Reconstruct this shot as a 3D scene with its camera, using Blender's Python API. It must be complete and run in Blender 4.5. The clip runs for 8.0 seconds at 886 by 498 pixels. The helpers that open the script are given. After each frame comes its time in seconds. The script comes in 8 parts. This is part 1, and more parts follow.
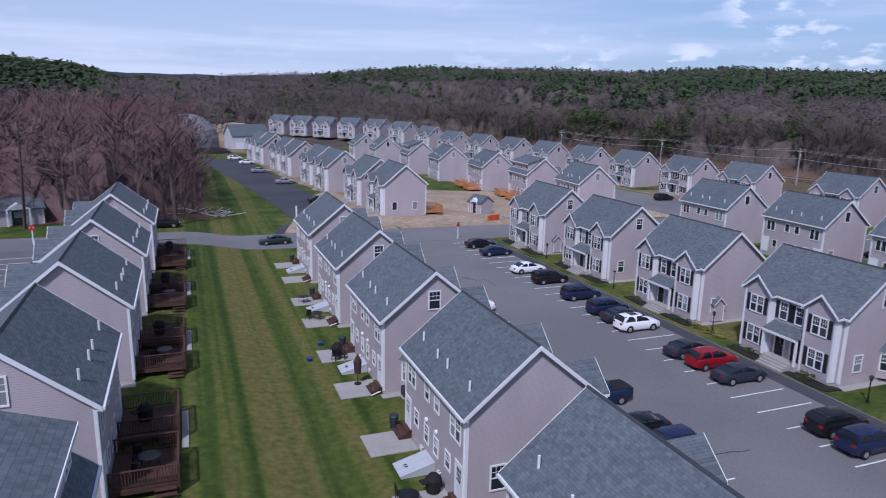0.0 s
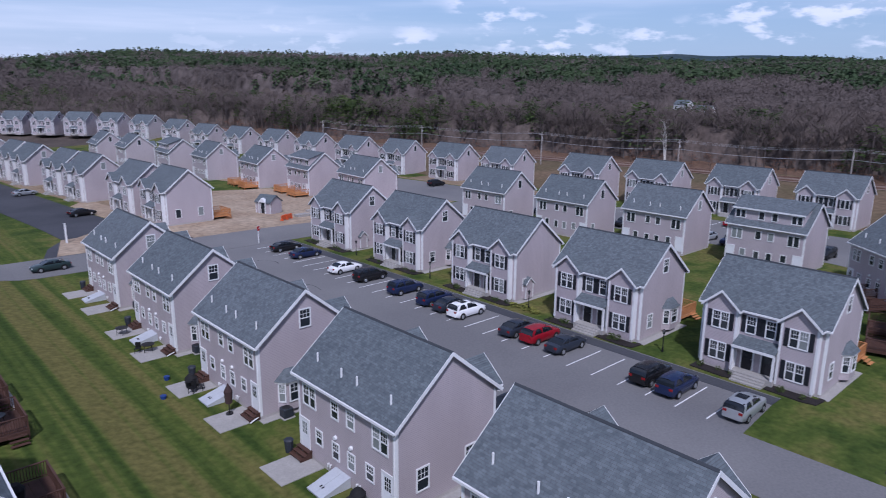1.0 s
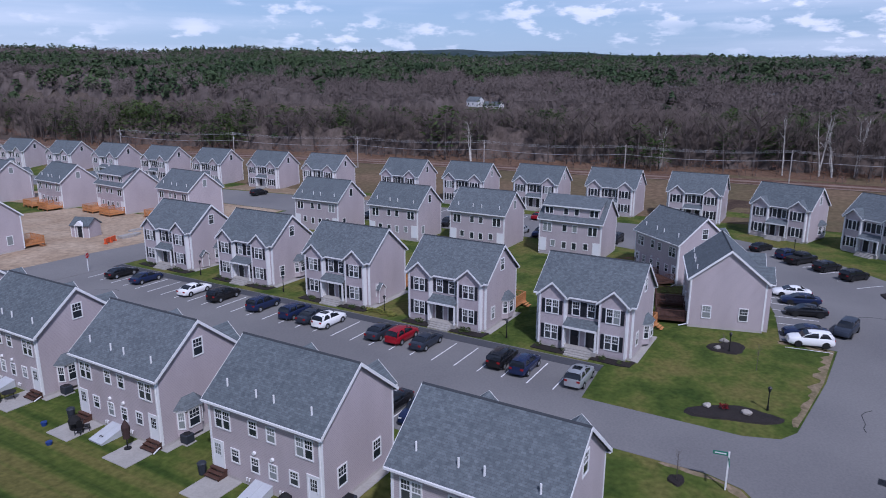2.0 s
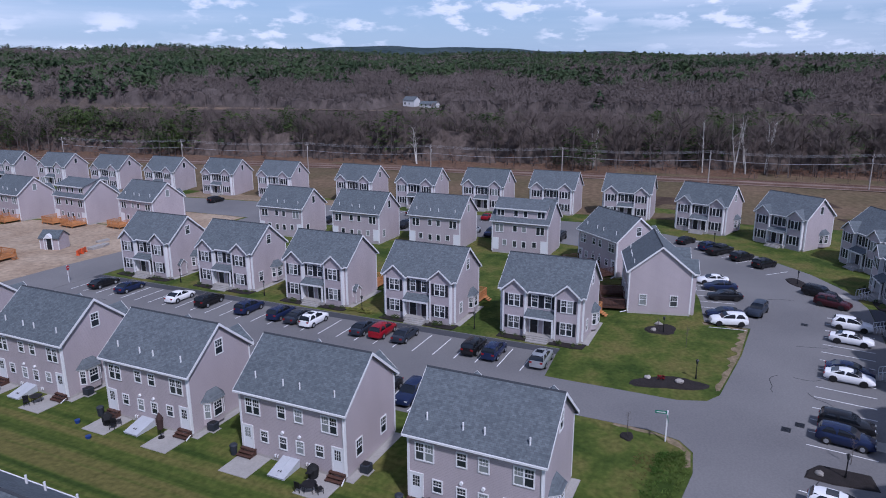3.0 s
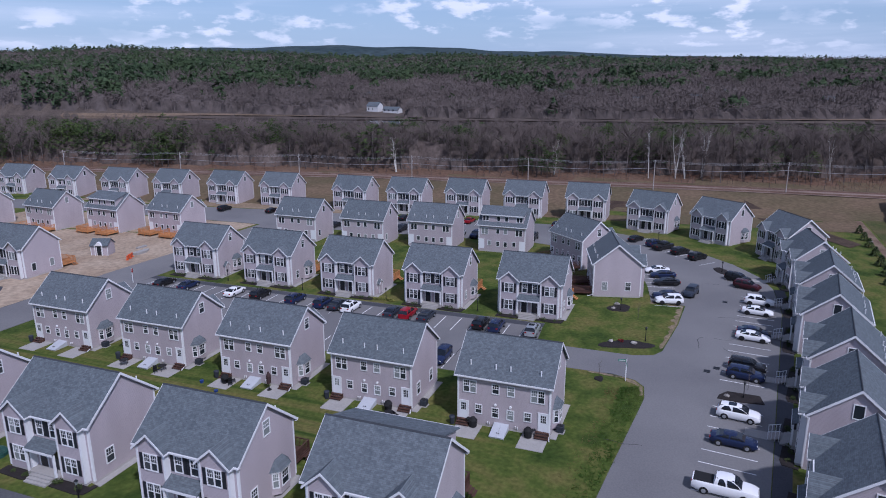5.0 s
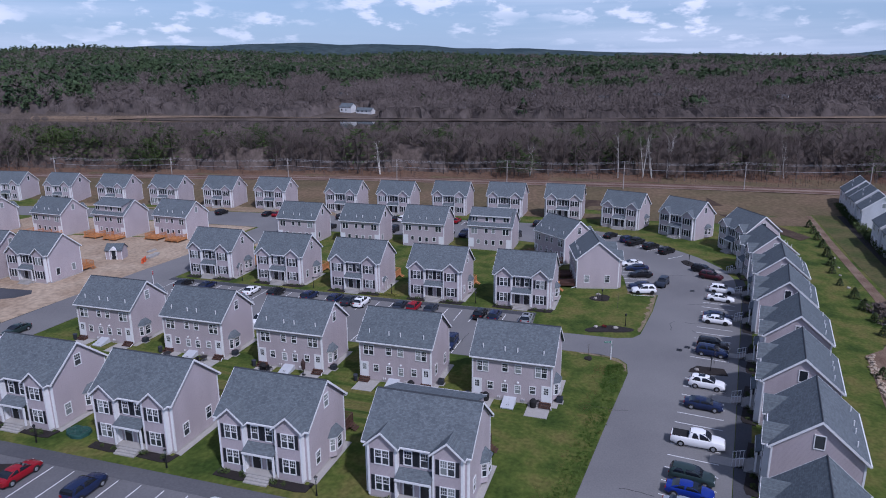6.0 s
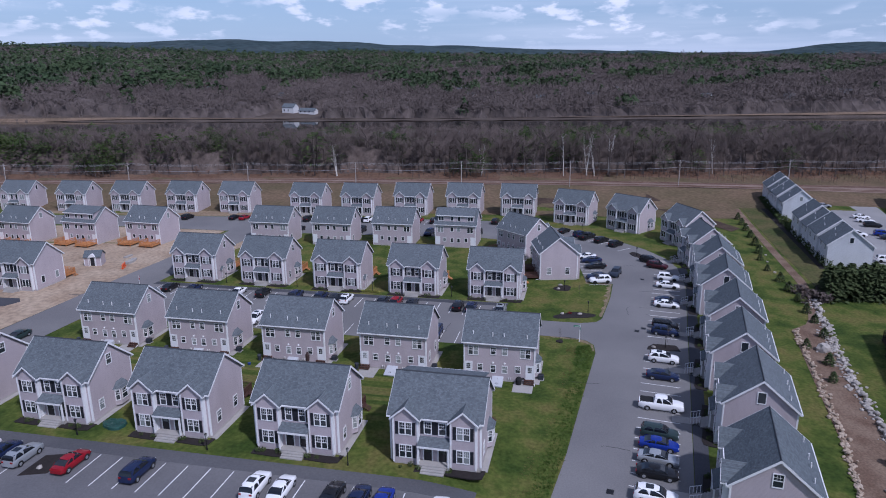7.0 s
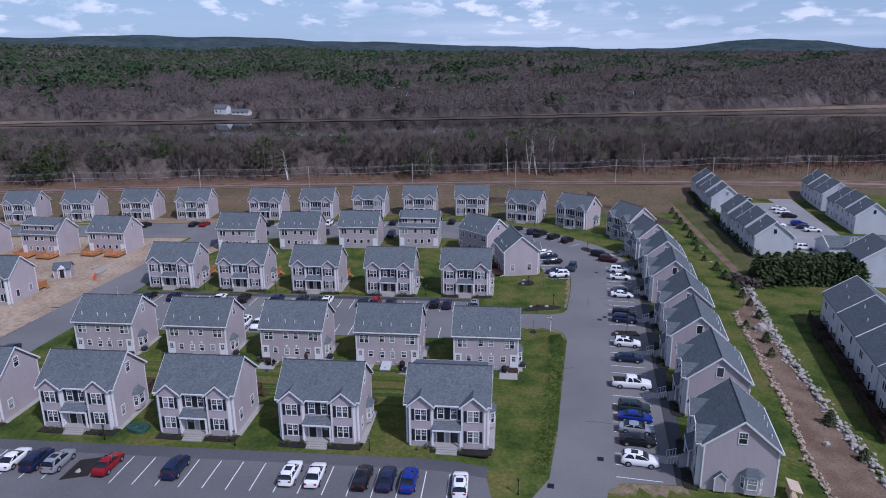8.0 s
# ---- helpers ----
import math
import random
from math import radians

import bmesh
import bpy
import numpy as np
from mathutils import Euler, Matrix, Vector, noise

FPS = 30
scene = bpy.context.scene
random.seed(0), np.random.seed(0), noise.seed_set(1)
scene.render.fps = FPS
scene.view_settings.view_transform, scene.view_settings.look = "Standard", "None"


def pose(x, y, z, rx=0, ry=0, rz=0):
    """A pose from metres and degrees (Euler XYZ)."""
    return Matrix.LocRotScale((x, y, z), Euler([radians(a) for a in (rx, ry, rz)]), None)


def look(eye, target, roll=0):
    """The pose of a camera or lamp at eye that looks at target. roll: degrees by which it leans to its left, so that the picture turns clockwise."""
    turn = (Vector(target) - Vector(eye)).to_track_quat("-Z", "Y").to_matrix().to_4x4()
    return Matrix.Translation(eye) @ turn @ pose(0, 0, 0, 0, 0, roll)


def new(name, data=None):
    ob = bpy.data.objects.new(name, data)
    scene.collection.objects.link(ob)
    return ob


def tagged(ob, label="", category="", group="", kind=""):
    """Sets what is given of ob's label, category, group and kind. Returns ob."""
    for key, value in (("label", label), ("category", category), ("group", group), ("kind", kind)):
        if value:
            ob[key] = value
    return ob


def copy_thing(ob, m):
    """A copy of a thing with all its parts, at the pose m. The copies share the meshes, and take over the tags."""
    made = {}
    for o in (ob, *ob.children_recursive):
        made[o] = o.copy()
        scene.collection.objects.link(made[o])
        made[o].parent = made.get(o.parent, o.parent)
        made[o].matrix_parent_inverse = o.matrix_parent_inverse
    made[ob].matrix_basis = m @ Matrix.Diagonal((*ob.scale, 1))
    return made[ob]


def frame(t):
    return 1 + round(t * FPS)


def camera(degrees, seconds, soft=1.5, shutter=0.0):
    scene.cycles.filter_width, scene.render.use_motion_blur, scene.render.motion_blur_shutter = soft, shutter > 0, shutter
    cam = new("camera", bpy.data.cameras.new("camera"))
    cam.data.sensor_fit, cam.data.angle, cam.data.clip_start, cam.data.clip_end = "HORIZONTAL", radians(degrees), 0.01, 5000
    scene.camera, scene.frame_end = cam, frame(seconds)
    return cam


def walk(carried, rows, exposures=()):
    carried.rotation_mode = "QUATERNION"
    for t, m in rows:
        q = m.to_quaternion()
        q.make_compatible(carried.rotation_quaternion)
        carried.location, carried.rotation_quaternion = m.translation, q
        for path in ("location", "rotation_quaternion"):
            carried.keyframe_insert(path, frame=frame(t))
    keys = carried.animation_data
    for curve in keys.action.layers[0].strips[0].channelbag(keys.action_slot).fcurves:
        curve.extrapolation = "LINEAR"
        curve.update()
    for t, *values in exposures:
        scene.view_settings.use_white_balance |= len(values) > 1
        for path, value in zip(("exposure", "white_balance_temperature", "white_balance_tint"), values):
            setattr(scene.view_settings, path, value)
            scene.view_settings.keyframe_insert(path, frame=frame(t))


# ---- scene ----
cam = camera(66.45, 8.0, 1.0, 0.15)
ROWS = [
    (0.0, -1.26, -1.82, 22.47, 77.328, -1.212, -20.782),
    (0.5, -5.64, -0.05, 23.74, 76.266, -0.847, -31.908),
    (1.0, -9.54, 1.38, 24.85, 76.258, -0.501, -42.53),
    (1.5, -13.57, 1.77, 26.60, 76.049, -0.258, -53.435),
    (2.0, -17.98, 1.75, 28.32, 75.865, -0.099, -59.518),
    (3.5, -34.43, 0.70, 33.42, 75.479, 0.146, -66.232),
    (4.0, -40.75, 0.02, 35.16, 75.521, 0.042, -66.412),
    (4.5, -47.30, -0.42, 36.85, 75.445, 0.029, -66.952),
    (5.0, -54.04, -0.37, 38.41, 75.351, 0.147, -69.338),
    (6.5, -74.12, 3.03, 43.99, 74.882, 0.426, -74.325),
    (7.0, -80.09, 5.84, 45.52, 74.729, 0.409, -77.861),
    (7.5, -85.51, 9.56, 47.26, 74.58, 0.391, -81.48),
    (8.0, -90.35, 13.73, 49.24, 74.33, 0.483, -84.223),
]
walk(cam, [(t, pose(x, y, z, rx, ry, rz)) for t, x, y, z, rx, ry, rz in ROWS], [(0.0, 0.12, 5400, 23), (8.0, 0.10, 5400, 23)])

# ---- light ----
SUN_TO = Vector((-0.62, -0.72, 1.14)).normalized()
world = bpy.data.worlds.new("sky")
scene.world = world
world.use_nodes = True
wn, wl = world.node_tree.nodes, world.node_tree.links
wn.clear()
sky = wn.new("ShaderNodeTexSky")
sky.sky_type, sky.sun_disc = "NISHITA", False
sky.sun_elevation = math.asin(SUN_TO.z)
sky.sun_rotation = math.atan2(SUN_TO.x, SUN_TO.y)
sky.air_density, sky.dust_density, sky.ozone_density = 1.0, 0.8, 2.0
# fair-weather clouds: small flat puffs over a thin veil
wtc = wn.new("ShaderNodeTexCoord")
wsep = wn.new("ShaderNodeSeparateXYZ")
wl.new(wtc.outputs["Generated"], wsep.inputs[0])


def wmath(op, a, b=None):
    nd = wn.new("ShaderNodeMath")
    nd.operation = op
    for i, v in enumerate((a, b)):
        if isinstance(v, bpy.types.NodeSocket):
            wl.new(v, nd.inputs[i])
        elif v is not None:
            nd.inputs[i].default_value = v
    return nd.outputs[0]


bearing = wmath("ARCTAN2", wsep.outputs["Y"], wsep.outputs["X"])
lift = wmath("POWER", wmath("MAXIMUM", wsep.outputs["Z"], 0.0), 0.75)
wcomb = wn.new("ShaderNodeCombineXYZ")
wl.new(bearing, wcomb.inputs[0])
wl.new(wmath("MULTIPLY", lift, 1.7), wcomb.inputs[1])


def cloud(scale, detail, lo, hi, shift, vec=None):
    mp = wn.new("ShaderNodeMapping")
    mp.inputs["Location"].default_value = shift
    wl.new(vec or wcomb.outputs[0], mp.inputs["Vector"])
    nz = wn.new("ShaderNodeTexNoise")
    nz.inputs["Scale"].default_value, nz.inputs["Detail"].default_value, nz.inputs["Roughness"].default_value = scale, detail, 0.55
    wl.new(mp.outputs[0], nz.inputs["Vector"])
    mr = wn.new("ShaderNodeMapRange")
    mr.interpolation_type = "SMOOTHSTEP"
    mr.inputs["From Min"].default_value, mr.inputs["From Max"].default_value = lo, hi
    wl.new(nz.outputs["Fac"], mr.inputs["Value"])
    return mr.outputs[0]


puffs = wmath("MULTIPLY", cloud(20.0, 5.0, 0.50, 0.63, (3.1, 1.7, 0.0)), cloud(4.0, 2.0, 0.40, 0.56, (1.4, 0.3, 0.0)))
clear = wn.new("ShaderNodeMapRange")
clear.inputs["From Min"].default_value, clear.inputs["From Max"].default_value = 0.018, 0.05
wl.new(wsep.outputs["Z"], clear.inputs["Value"])
puffs = wmath("MULTIPLY", puffs, clear.outputs[0])
streak = wn.new("ShaderNodeMapping")
streak.inputs["Scale"].default_value = (1.0, 6.0, 1.0)
wl.new(wcomb.outputs[0], streak.inputs["Vector"])
veil = cloud(1.6, 5.0, 0.40, 0.72, (7.3, 2.2, 0.0), streak.outputs[0])
north = wn.new("ShaderNodeMapRange")
north.interpolation_type = "SMOOTHSTEP"
north.inputs["From Min"].default_value, north.inputs["From Max"].default_value = 0.70, 1.0
wl.new(wsep.outputs["Y"], north.inputs["Value"])
# the northern sky lies under a thin even veil
thin = wmath("SUBTRACT", 1.0, wmath("MULTIPLY", north.outputs[0], 0.9))
haze = wmath("ADD", wmath("MULTIPLY", veil, 0.32), wmath("MULTIPLY", north.outputs[0], 0.22))
cover = wmath("MINIMUM", wmath("ADD", wmath("MULTIPLY", wmath("MULTIPLY", puffs, 0.74), thin), haze), 0.92)
low = wn.new("ShaderNodeMapRange")
low.inputs["From Min"].default_value, low.inputs["From Max"].default_value = 0.0, 0.22
low.inputs["To Min"].default_value, low.inputs["To Max"].default_value = 0.75, 0.0
wl.new(wsep.outputs["Z"], low.inputs["Value"])
blue = wn.new("ShaderNodeMix")
blue.data_type = "RGBA"
blue.inputs[7].default_value = (4.2, 5.8, 7.7, 1)
wl.new(low.outputs[0], blue.inputs[0])
wl.new(sky.outputs[0], blue.inputs[6])
white = wn.new("ShaderNodeMix")
white.data_type = "RGBA"
white.inputs[7].default_value = (10.2, 10.3, 10.6, 1)
wl.new(cover, white.inputs[0])
wl.new(blue.outputs[2], white.inputs[6])
wbg = wn.new("ShaderNodeBackground")
wbg.inputs["Strength"].default_value = 0.080
wout = wn.new("ShaderNodeOutputWorld")
wl.new(white.outputs[2], wbg.inputs["Color"])
wl.new(wbg.outputs[0], wout.inputs[0])
sun_data = bpy.data.lights.new("sun", "SUN")
sun_data.energy, sun_data.angle, sun_data.color = 2.80, radians(2.5), (1.0, 0.95, 0.88)
sun = new("sun", sun_data)
sun.matrix_world = look((0, 0, 300), Vector((0, 0, 300)) - SUN_TO)

# ---- materials ----
def material(name, color, rough=0.8, spread=0.0, scale=8.0, bump=0.0, metal=0.0, spec=0.3, fine=None, random_value=0.0, tints=None):
    """Plain surface with two scales of variation: broad patches and a fine grain."""
    m = bpy.data.materials.new(name)
    m.use_nodes = True
    n, l = m.node_tree.nodes, m.node_tree.links
    b = n["Principled BSDF"]
    b.inputs["Roughness"].default_value, b.inputs["Metallic"].default_value = rough, metal
    b.inputs["Specular IOR Level"].default_value = spec
    b.inputs["Base Color"].default_value = (*color, 1)
    if spread > 0 or random_value > 0:
        geo = n.new("ShaderNodeNewGeometry")
        broad = n.new("ShaderNodeTexNoise")
        broad.inputs["Scale"].default_value, broad.inputs["Detail"].default_value = 1.0 / scale, 4.0
        grain = n.new("ShaderNodeTexNoise")
        grain.inputs["Scale"].default_value, grain.inputs["Detail"].default_value = fine or 9.0 / scale, 3.0
        l.new(geo.outputs["Position"], broad.inputs["Vector"])
        l.new(geo.outputs["Position"], grain.inputs["Vector"])
        add = n.new("ShaderNodeMath")
        add.operation = "ADD"
        l.new(broad.outputs["Fac"], add.inputs[0])
        l.new(grain.outputs["Fac"], add.inputs[1])
        ramp = n.new("ShaderNodeMapRange")
        ramp.inputs["From Min"].default_value, ramp.inputs["From Max"].default_value = 0.65, 1.35
        ramp.inputs["To Min"].default_value, ramp.inputs["To Max"].default_value = 1 - spread, 1 + spread
        l.new(add.outputs[0], ramp.inputs["Value"])
        value = ramp.outputs[0]
        if random_value > 0:
            info = n.new("ShaderNodeObjectInfo")
            r2 = n.new("ShaderNodeMapRange")
            r2.inputs["To Min"].default_value, r2.inputs["To Max"].default_value = 1 - random_value, 1 + random_value
            l.new(info.outputs["Random"], r2.inputs["Value"])
            mul = n.new("ShaderNodeMath")
            mul.operation = "MULTIPLY"
            l.new(value, mul.inputs[0])
            l.new(r2.outputs[0], mul.inputs[1])
            value = mul.outputs[0]
        mix = n.new("ShaderNodeVectorMath")
        mix.operation = "SCALE"
        mix.inputs[0].default_value = color
        l.new(value, mix.inputs["Scale"])
        l.new(mix.outputs[0], b.inputs["Base Color"])
        if bump > 0:
            bp = n.new("ShaderNodeBump")
            bp.inputs["Strength"].default_value, bp.inputs["Distance"].default_value = bump, 0.05
            l.new(grain.outputs["Fac"], bp.inputs["Height"])
            l.new(bp.outputs[0], b.inputs["Normal"])
    return m


white_trim = material("white_trim", (0.70, 0.70, 0.70), 0.45, 0.05, 2.0)
dark_line = material("ridge_cap", (0.045, 0.05, 0.058), 0.9, 0.1, 2.0)
glass = material("window_glass", (0.03, 0.04, 0.05), 0.08, spec=0.5)
shutter_mat = material("black_shutter", (0.018, 0.020, 0.026), 0.55, 0.1, 1.0)
door_dark = material("dark_door", (0.02, 0.02, 0.024), 0.4, 0.1, 1.0)
door_white = material("white_door", (0.72, 0.73, 0.74), 0.4, 0.04, 1.0)
concrete = material("concrete", (0.33, 0.315, 0.295), 0.9, 0.12, 1.5, 0.2)
foundation_mat = material("foundation", (0.42, 0.39, 0.37), 0.9, 0.15, 1.0, 0.2)
wood_brown = material("stained_wood", (0.072, 0.036, 0.026), 0.75, 0.25, 0.6, 0.2, random_value=0.12)
wood_new = material("new_wood", (0.45, 0.20, 0.075), 0.75, 0.2, 0.6, 0.2, random_value=0.12)
wood_grey = material("grey_wood", (0.34, 0.31, 0.29), 0.8, 0.15, 0.6, 0.2)
wood_pale = material("pale_wood", (0.50, 0.40, 0.29), 0.8, 0.15, 0.6, 0.2)
steel_light = material("grey_steel", (0.50, 0.52, 0.55), 0.5, 0.08, 1.0, metal=0.2)
paint_white = material("road_paint", (0.70, 0.70, 0.70), 0.7, 0.15, 0.7)
mulch = material("dark_mulch", (0.022, 0.018, 0.017), 0.95, 0.3, 0.8, 0.5)
rock_mat = material("pale_rock", (0.34, 0.315, 0.285), 0.9, 0.25, 0.7, 0.4, random_value=0.2)
metal_black = material("black_metal", (0.012, 0.012, 0.014), 0.4, 0.05, 1.0)


def node_base(name, rough=0.9, spec=0.25):
    m = bpy.data.materials.new(name)
    m.use_nodes = True
    n, l = m.node_tree.nodes, m.node_tree.links
    b = n["Principled BSDF"]
    b.inputs["Roughness"].default_value, b.inputs["Specular IOR Level"].default_value = rough, spec
    return m, n, l, b


def mixed(n, l, fac, a, b):
    """A colour between two colours or sockets."""
    mx = n.new("ShaderNodeMix")
    mx.data_type = "RGBA"
    for i, s in ((0, fac), (6, a), (7, b)):
        if isinstance(s, bpy.types.NodeSocket):
            l.new(s, mx.inputs[i])
        else:
            mx.inputs[i].default_value = s if i == 0 else (*s, 1)
    return mx.outputs[2]


def noise_of(n, l, vec, scale, detail=3.0, lo=0.35, hi=0.65):
    t = n.new("ShaderNodeTexNoise")
    t.inputs["Scale"].default_value, t.inputs["Detail"].default_value = scale, detail
    l.new(vec, t.inputs["Vector"])
    r = n.new("ShaderNodeMapRange")
    r.inputs["From Min"].default_value, r.inputs["From Max"].default_value = lo, hi
    l.new(t.outputs["Fac"], r.inputs["Value"])
    return r.outputs[0]


def stretched(n, l, vec, scale, shift=(0, 0, 0)):
    mp = n.new("ShaderNodeMapping")
    mp.inputs["Scale"].default_value, mp.inputs["Location"].default_value = scale, shift
    l.new(vec, mp.inputs["Vector"])
    return mp.outputs[0]


def bumped(n, l, b, height, strength, distance):
    bp = n.new("ShaderNodeBump")
    bp.inputs["Strength"].default_value, bp.inputs["Distance"].default_value = strength, distance
    l.new(height, bp.inputs["Height"])
    l.new(bp.outputs[0], b.inputs["Normal"])


def shingle_material():
    m, n, l, b = node_base("roof_shingle", 0.92, 0.2)
    tc = n.new("ShaderNodeTexCoord")
    sep = n.new("ShaderNodeSeparateXYZ")
    l.new(tc.outputs["Object"], sep.inputs[0])
    up = n.new("ShaderNodeMath")
    up.operation = "MULTIPLY"
    up.inputs[1].default_value = 1.45
    l.new(sep.outputs["Z"], up.inputs[0])
    comb = n.new("ShaderNodeCombineXYZ")
    l.new(sep.outputs["X"], comb.inputs[0]), l.new(up.outputs[0], comb.inputs[1])
    br = n.new("ShaderNodeTexBrick")
    br.offset = 0.37
    for k, v in (("Scale", 1.0), ("Brick Width", 0.31), ("Row Height", 0.145), ("Mortar Size", 0.008), ("Bias", 0.0)):
        br.inputs[k].default_value = v
    br.inputs["Color1"].default_value = (0.094, 0.111, 0.122, 1)
    br.inputs["Color2"].default_value = (0.132, 0.152, 0.165, 1)
    br.inputs["Mortar"].default_value = (0.085, 0.092, 0.10, 1)
    l.new(comb.outputs[0], br.inputs["Vector"])
    geo = n.new("ShaderNodeNewGeometry")
    info = n.new("ShaderNodeObjectInfo")
    patch = noise_of(n, l, geo.outputs["Position"], 0.45, 4.0, 0.3, 0.7)
    speck = noise_of(n, l, geo.outputs["Position"], 3.2, 4.0, 0.33, 0.67)
    tone = mixed(n, l, patch, mixed(n, l, speck, (0.78, 0.78, 0.80), (1.06, 1.06, 1.06)), mixed(n, l, speck, (0.88, 0.88, 0.89), (1.15, 1.15, 1.14)))
    mul = n.new("ShaderNodeMix")
    mul.data_type, mul.blend_type = "RGBA", "MULTIPLY"
    mul.inputs[0].default_value = 1.0
    l.new(br.outputs["Color"], mul.inputs[6]), l.new(tone, mul.inputs[7])
    shade = mixed(n, l, info.outputs["Random"], (0.94, 0.95, 0.95), (1.06, 1.05, 1.05))
    mul2 = n.new("ShaderNodeMix")
    mul2.data_type, mul2.blend_type = "RGBA", "MULTIPLY"
    mul2.inputs[0].default_value = 1.0
    l.new(mul.outputs[2], mul2.inputs[6]), l.new(shade, mul2.inputs[7])
    l.new(mul2.outputs[2], b.inputs["Base Color"])
    bumped(n, l, b, br.outputs["Fac"], -0.5, 0.02)
    return m


def siding_material(name, color):
    m, n, l, b = node_base(name, 0.55, 0.3)
    tc = n.new("ShaderNodeTexCoord")
    geo = n.new("ShaderNodeNewGeometry")
    sep = n.new("ShaderNodeSeparateXYZ")
    l.new(tc.outputs["Object"], sep.inputs[0])
    lap = n.new("ShaderNodeMath")
    lap.operation = "MULTIPLY"
    lap.inputs[1].default_value = 1 / 0.127
    l.new(sep.outputs["Z"], lap.inputs[0])
    fr = n.new("ShaderNodeMath")
    fr.operation = "FRACT"
    l.new(lap.outputs[0], fr.inputs[0])
    line = n.new("ShaderNodeMapRange")
    line.inputs["From Min"].default_value, line.inputs["From Max"].default_value = 0.80, 0.95
    l.new(fr.outputs[0], line.inputs["Value"])
    stain = noise_of(n, l, stretched(n, l, geo.outputs["Position"], (0.5, 0.5, 0.15)), 1.0, 4.0)
    wall = mixed(n, l, stain, tuple(c * 0.94 for c in color), tuple(c * 1.05 for c in color))
    l.new(mixed(n, l, line.outputs[0], wall, tuple(c * 0.70 for c in color)), b.inputs["Base Color"])
    bumped(n, l, b, fr.outputs[0], 0.35, 0.015)
    return m


def grass_material():
    m, n, l, b = node_base("lawn", 0.97, 0.15)
    geo = n.new("ShaderNodeNewGeometry")
    pos = geo.outputs["Position"]
    patch = noise_of(n, l, pos, 0.11, 5.0, 0.38, 0.62)
    mow = noise_of(n, l, stretched(n, l, pos, (0.62, 0.006, 1.0), (0.35, 0, 0)), 1.0, 3.0, 0.34, 0.60)
    fine = noise_of(n, l, pos, 1.9, 4.0, 0.3, 0.7)
    avg = n.new("ShaderNodeMath")
    avg.operation = "MULTIPLY_ADD"
    avg.inputs[1].default_value = 0.55
    half = n.new("ShaderNodeMath")
    half.operation = "MULTIPLY"
    half.inputs[1].default_value = 0.45
    where = n.new("ShaderNodeSeparateXYZ")
    l.new(pos, where.inputs[0])
    strip = n.new("ShaderNodeMapRange")
    strip.inputs["From Min"].default_value, strip.inputs["From Max"].default_value = 9.6, 14.0
    strip.inputs["To Min"].default_value, strip.inputs["To Max"].default_value = 1.0, 0.0
    l.new(where.outputs["X"], strip.inputs["Value"])
    rough_patch = noise_of(n, l, pos, 0.32, 4.0, 0.36, 0.64)
    pick = n.new("ShaderNodeMix")
    l.new(rough_patch, pick.inputs[2]), l.new(rough_patch, pick.inputs[3])
    l.new(pick.outputs[0], half.inputs[0])
    l.new(patch, avg.inputs[0]), l.new(half.outputs[0], avg.inputs[2])
    lane = n.new("ShaderNodeMath")
    lane.operation = "MULTIPLY"
    lane.inputs[1].default_value = 0.80
    reach = n.new("ShaderNodeMapRange")
    reach.inputs["From Min"].default_value, reach.inputs["From Max"].default_value = 12.0, 21.0
    l.new(where.outputs["Y"], reach.inputs["Value"])
    both = n.new("ShaderNodeMath")
    both.operation = "MULTIPLY"
    l.new(strip.outputs[0], both.inputs[0]), l.new(reach.outputs[0], both.inputs[1])
    east = n.new("ShaderNodeMapRange")
    east.inputs["From Min"].default_value, east.inputs["From Max"].default_value = -8.0, -3.5
    l.new(where.outputs["X"], east.inputs["Value"])
    inside_ = n.new("ShaderNodeMath")
    inside_.operation = "MULTIPLY"
    l.new(both.outputs[0], inside_.inputs[0]), l.new(east.outputs[0], inside_.inputs[1])
    l.new(inside_.outputs[0], lane.inputs[0])
    blend = n.new("ShaderNodeMix")
    l.new(lane.outputs[0], blend.inputs[0]), l.new(avg.outputs[0], blend.inputs[2]), l.new(mow, blend.inputs[3])
    low = n.new("ShaderNodeMapRange")
    low.inputs["From Min"].default_value, low.inputs["From Max"].default_value = 0.10, 0.50
    l.new(blend.outputs[0], low.inputs["Value"])
    high = n.new("ShaderNodeMapRange")
    high.inputs["From Min"].default_value, high.inputs["From Max"].default_value = 0.46, 0.90
    l.new(blend.outputs[0], high.inputs["Value"])
    green = mixed(n, l, low.outputs[0], (0.034, 0.058, 0.010), (0.074, 0.098, 0.019))
    base = mixed(n, l, high.outputs[0], green, (0.126, 0.114, 0.035))
    dark = mixed(n, l, fine, (0.68, 0.72, 0.68), (1.25, 1.22, 1.25))
    mul = n.new("ShaderNodeMix")
    mul.data_type, mul.blend_type = "RGBA", "MULTIPLY"
    mul.inputs[0].default_value = 1.0
    l.new(base, mul.inputs[6]), l.new(dark, mul.inputs[7])
    l.new(mul.outputs[2], b.inputs["Base Color"])
    bumped(n, l, b, fine, 0.5, 0.06)
    return m


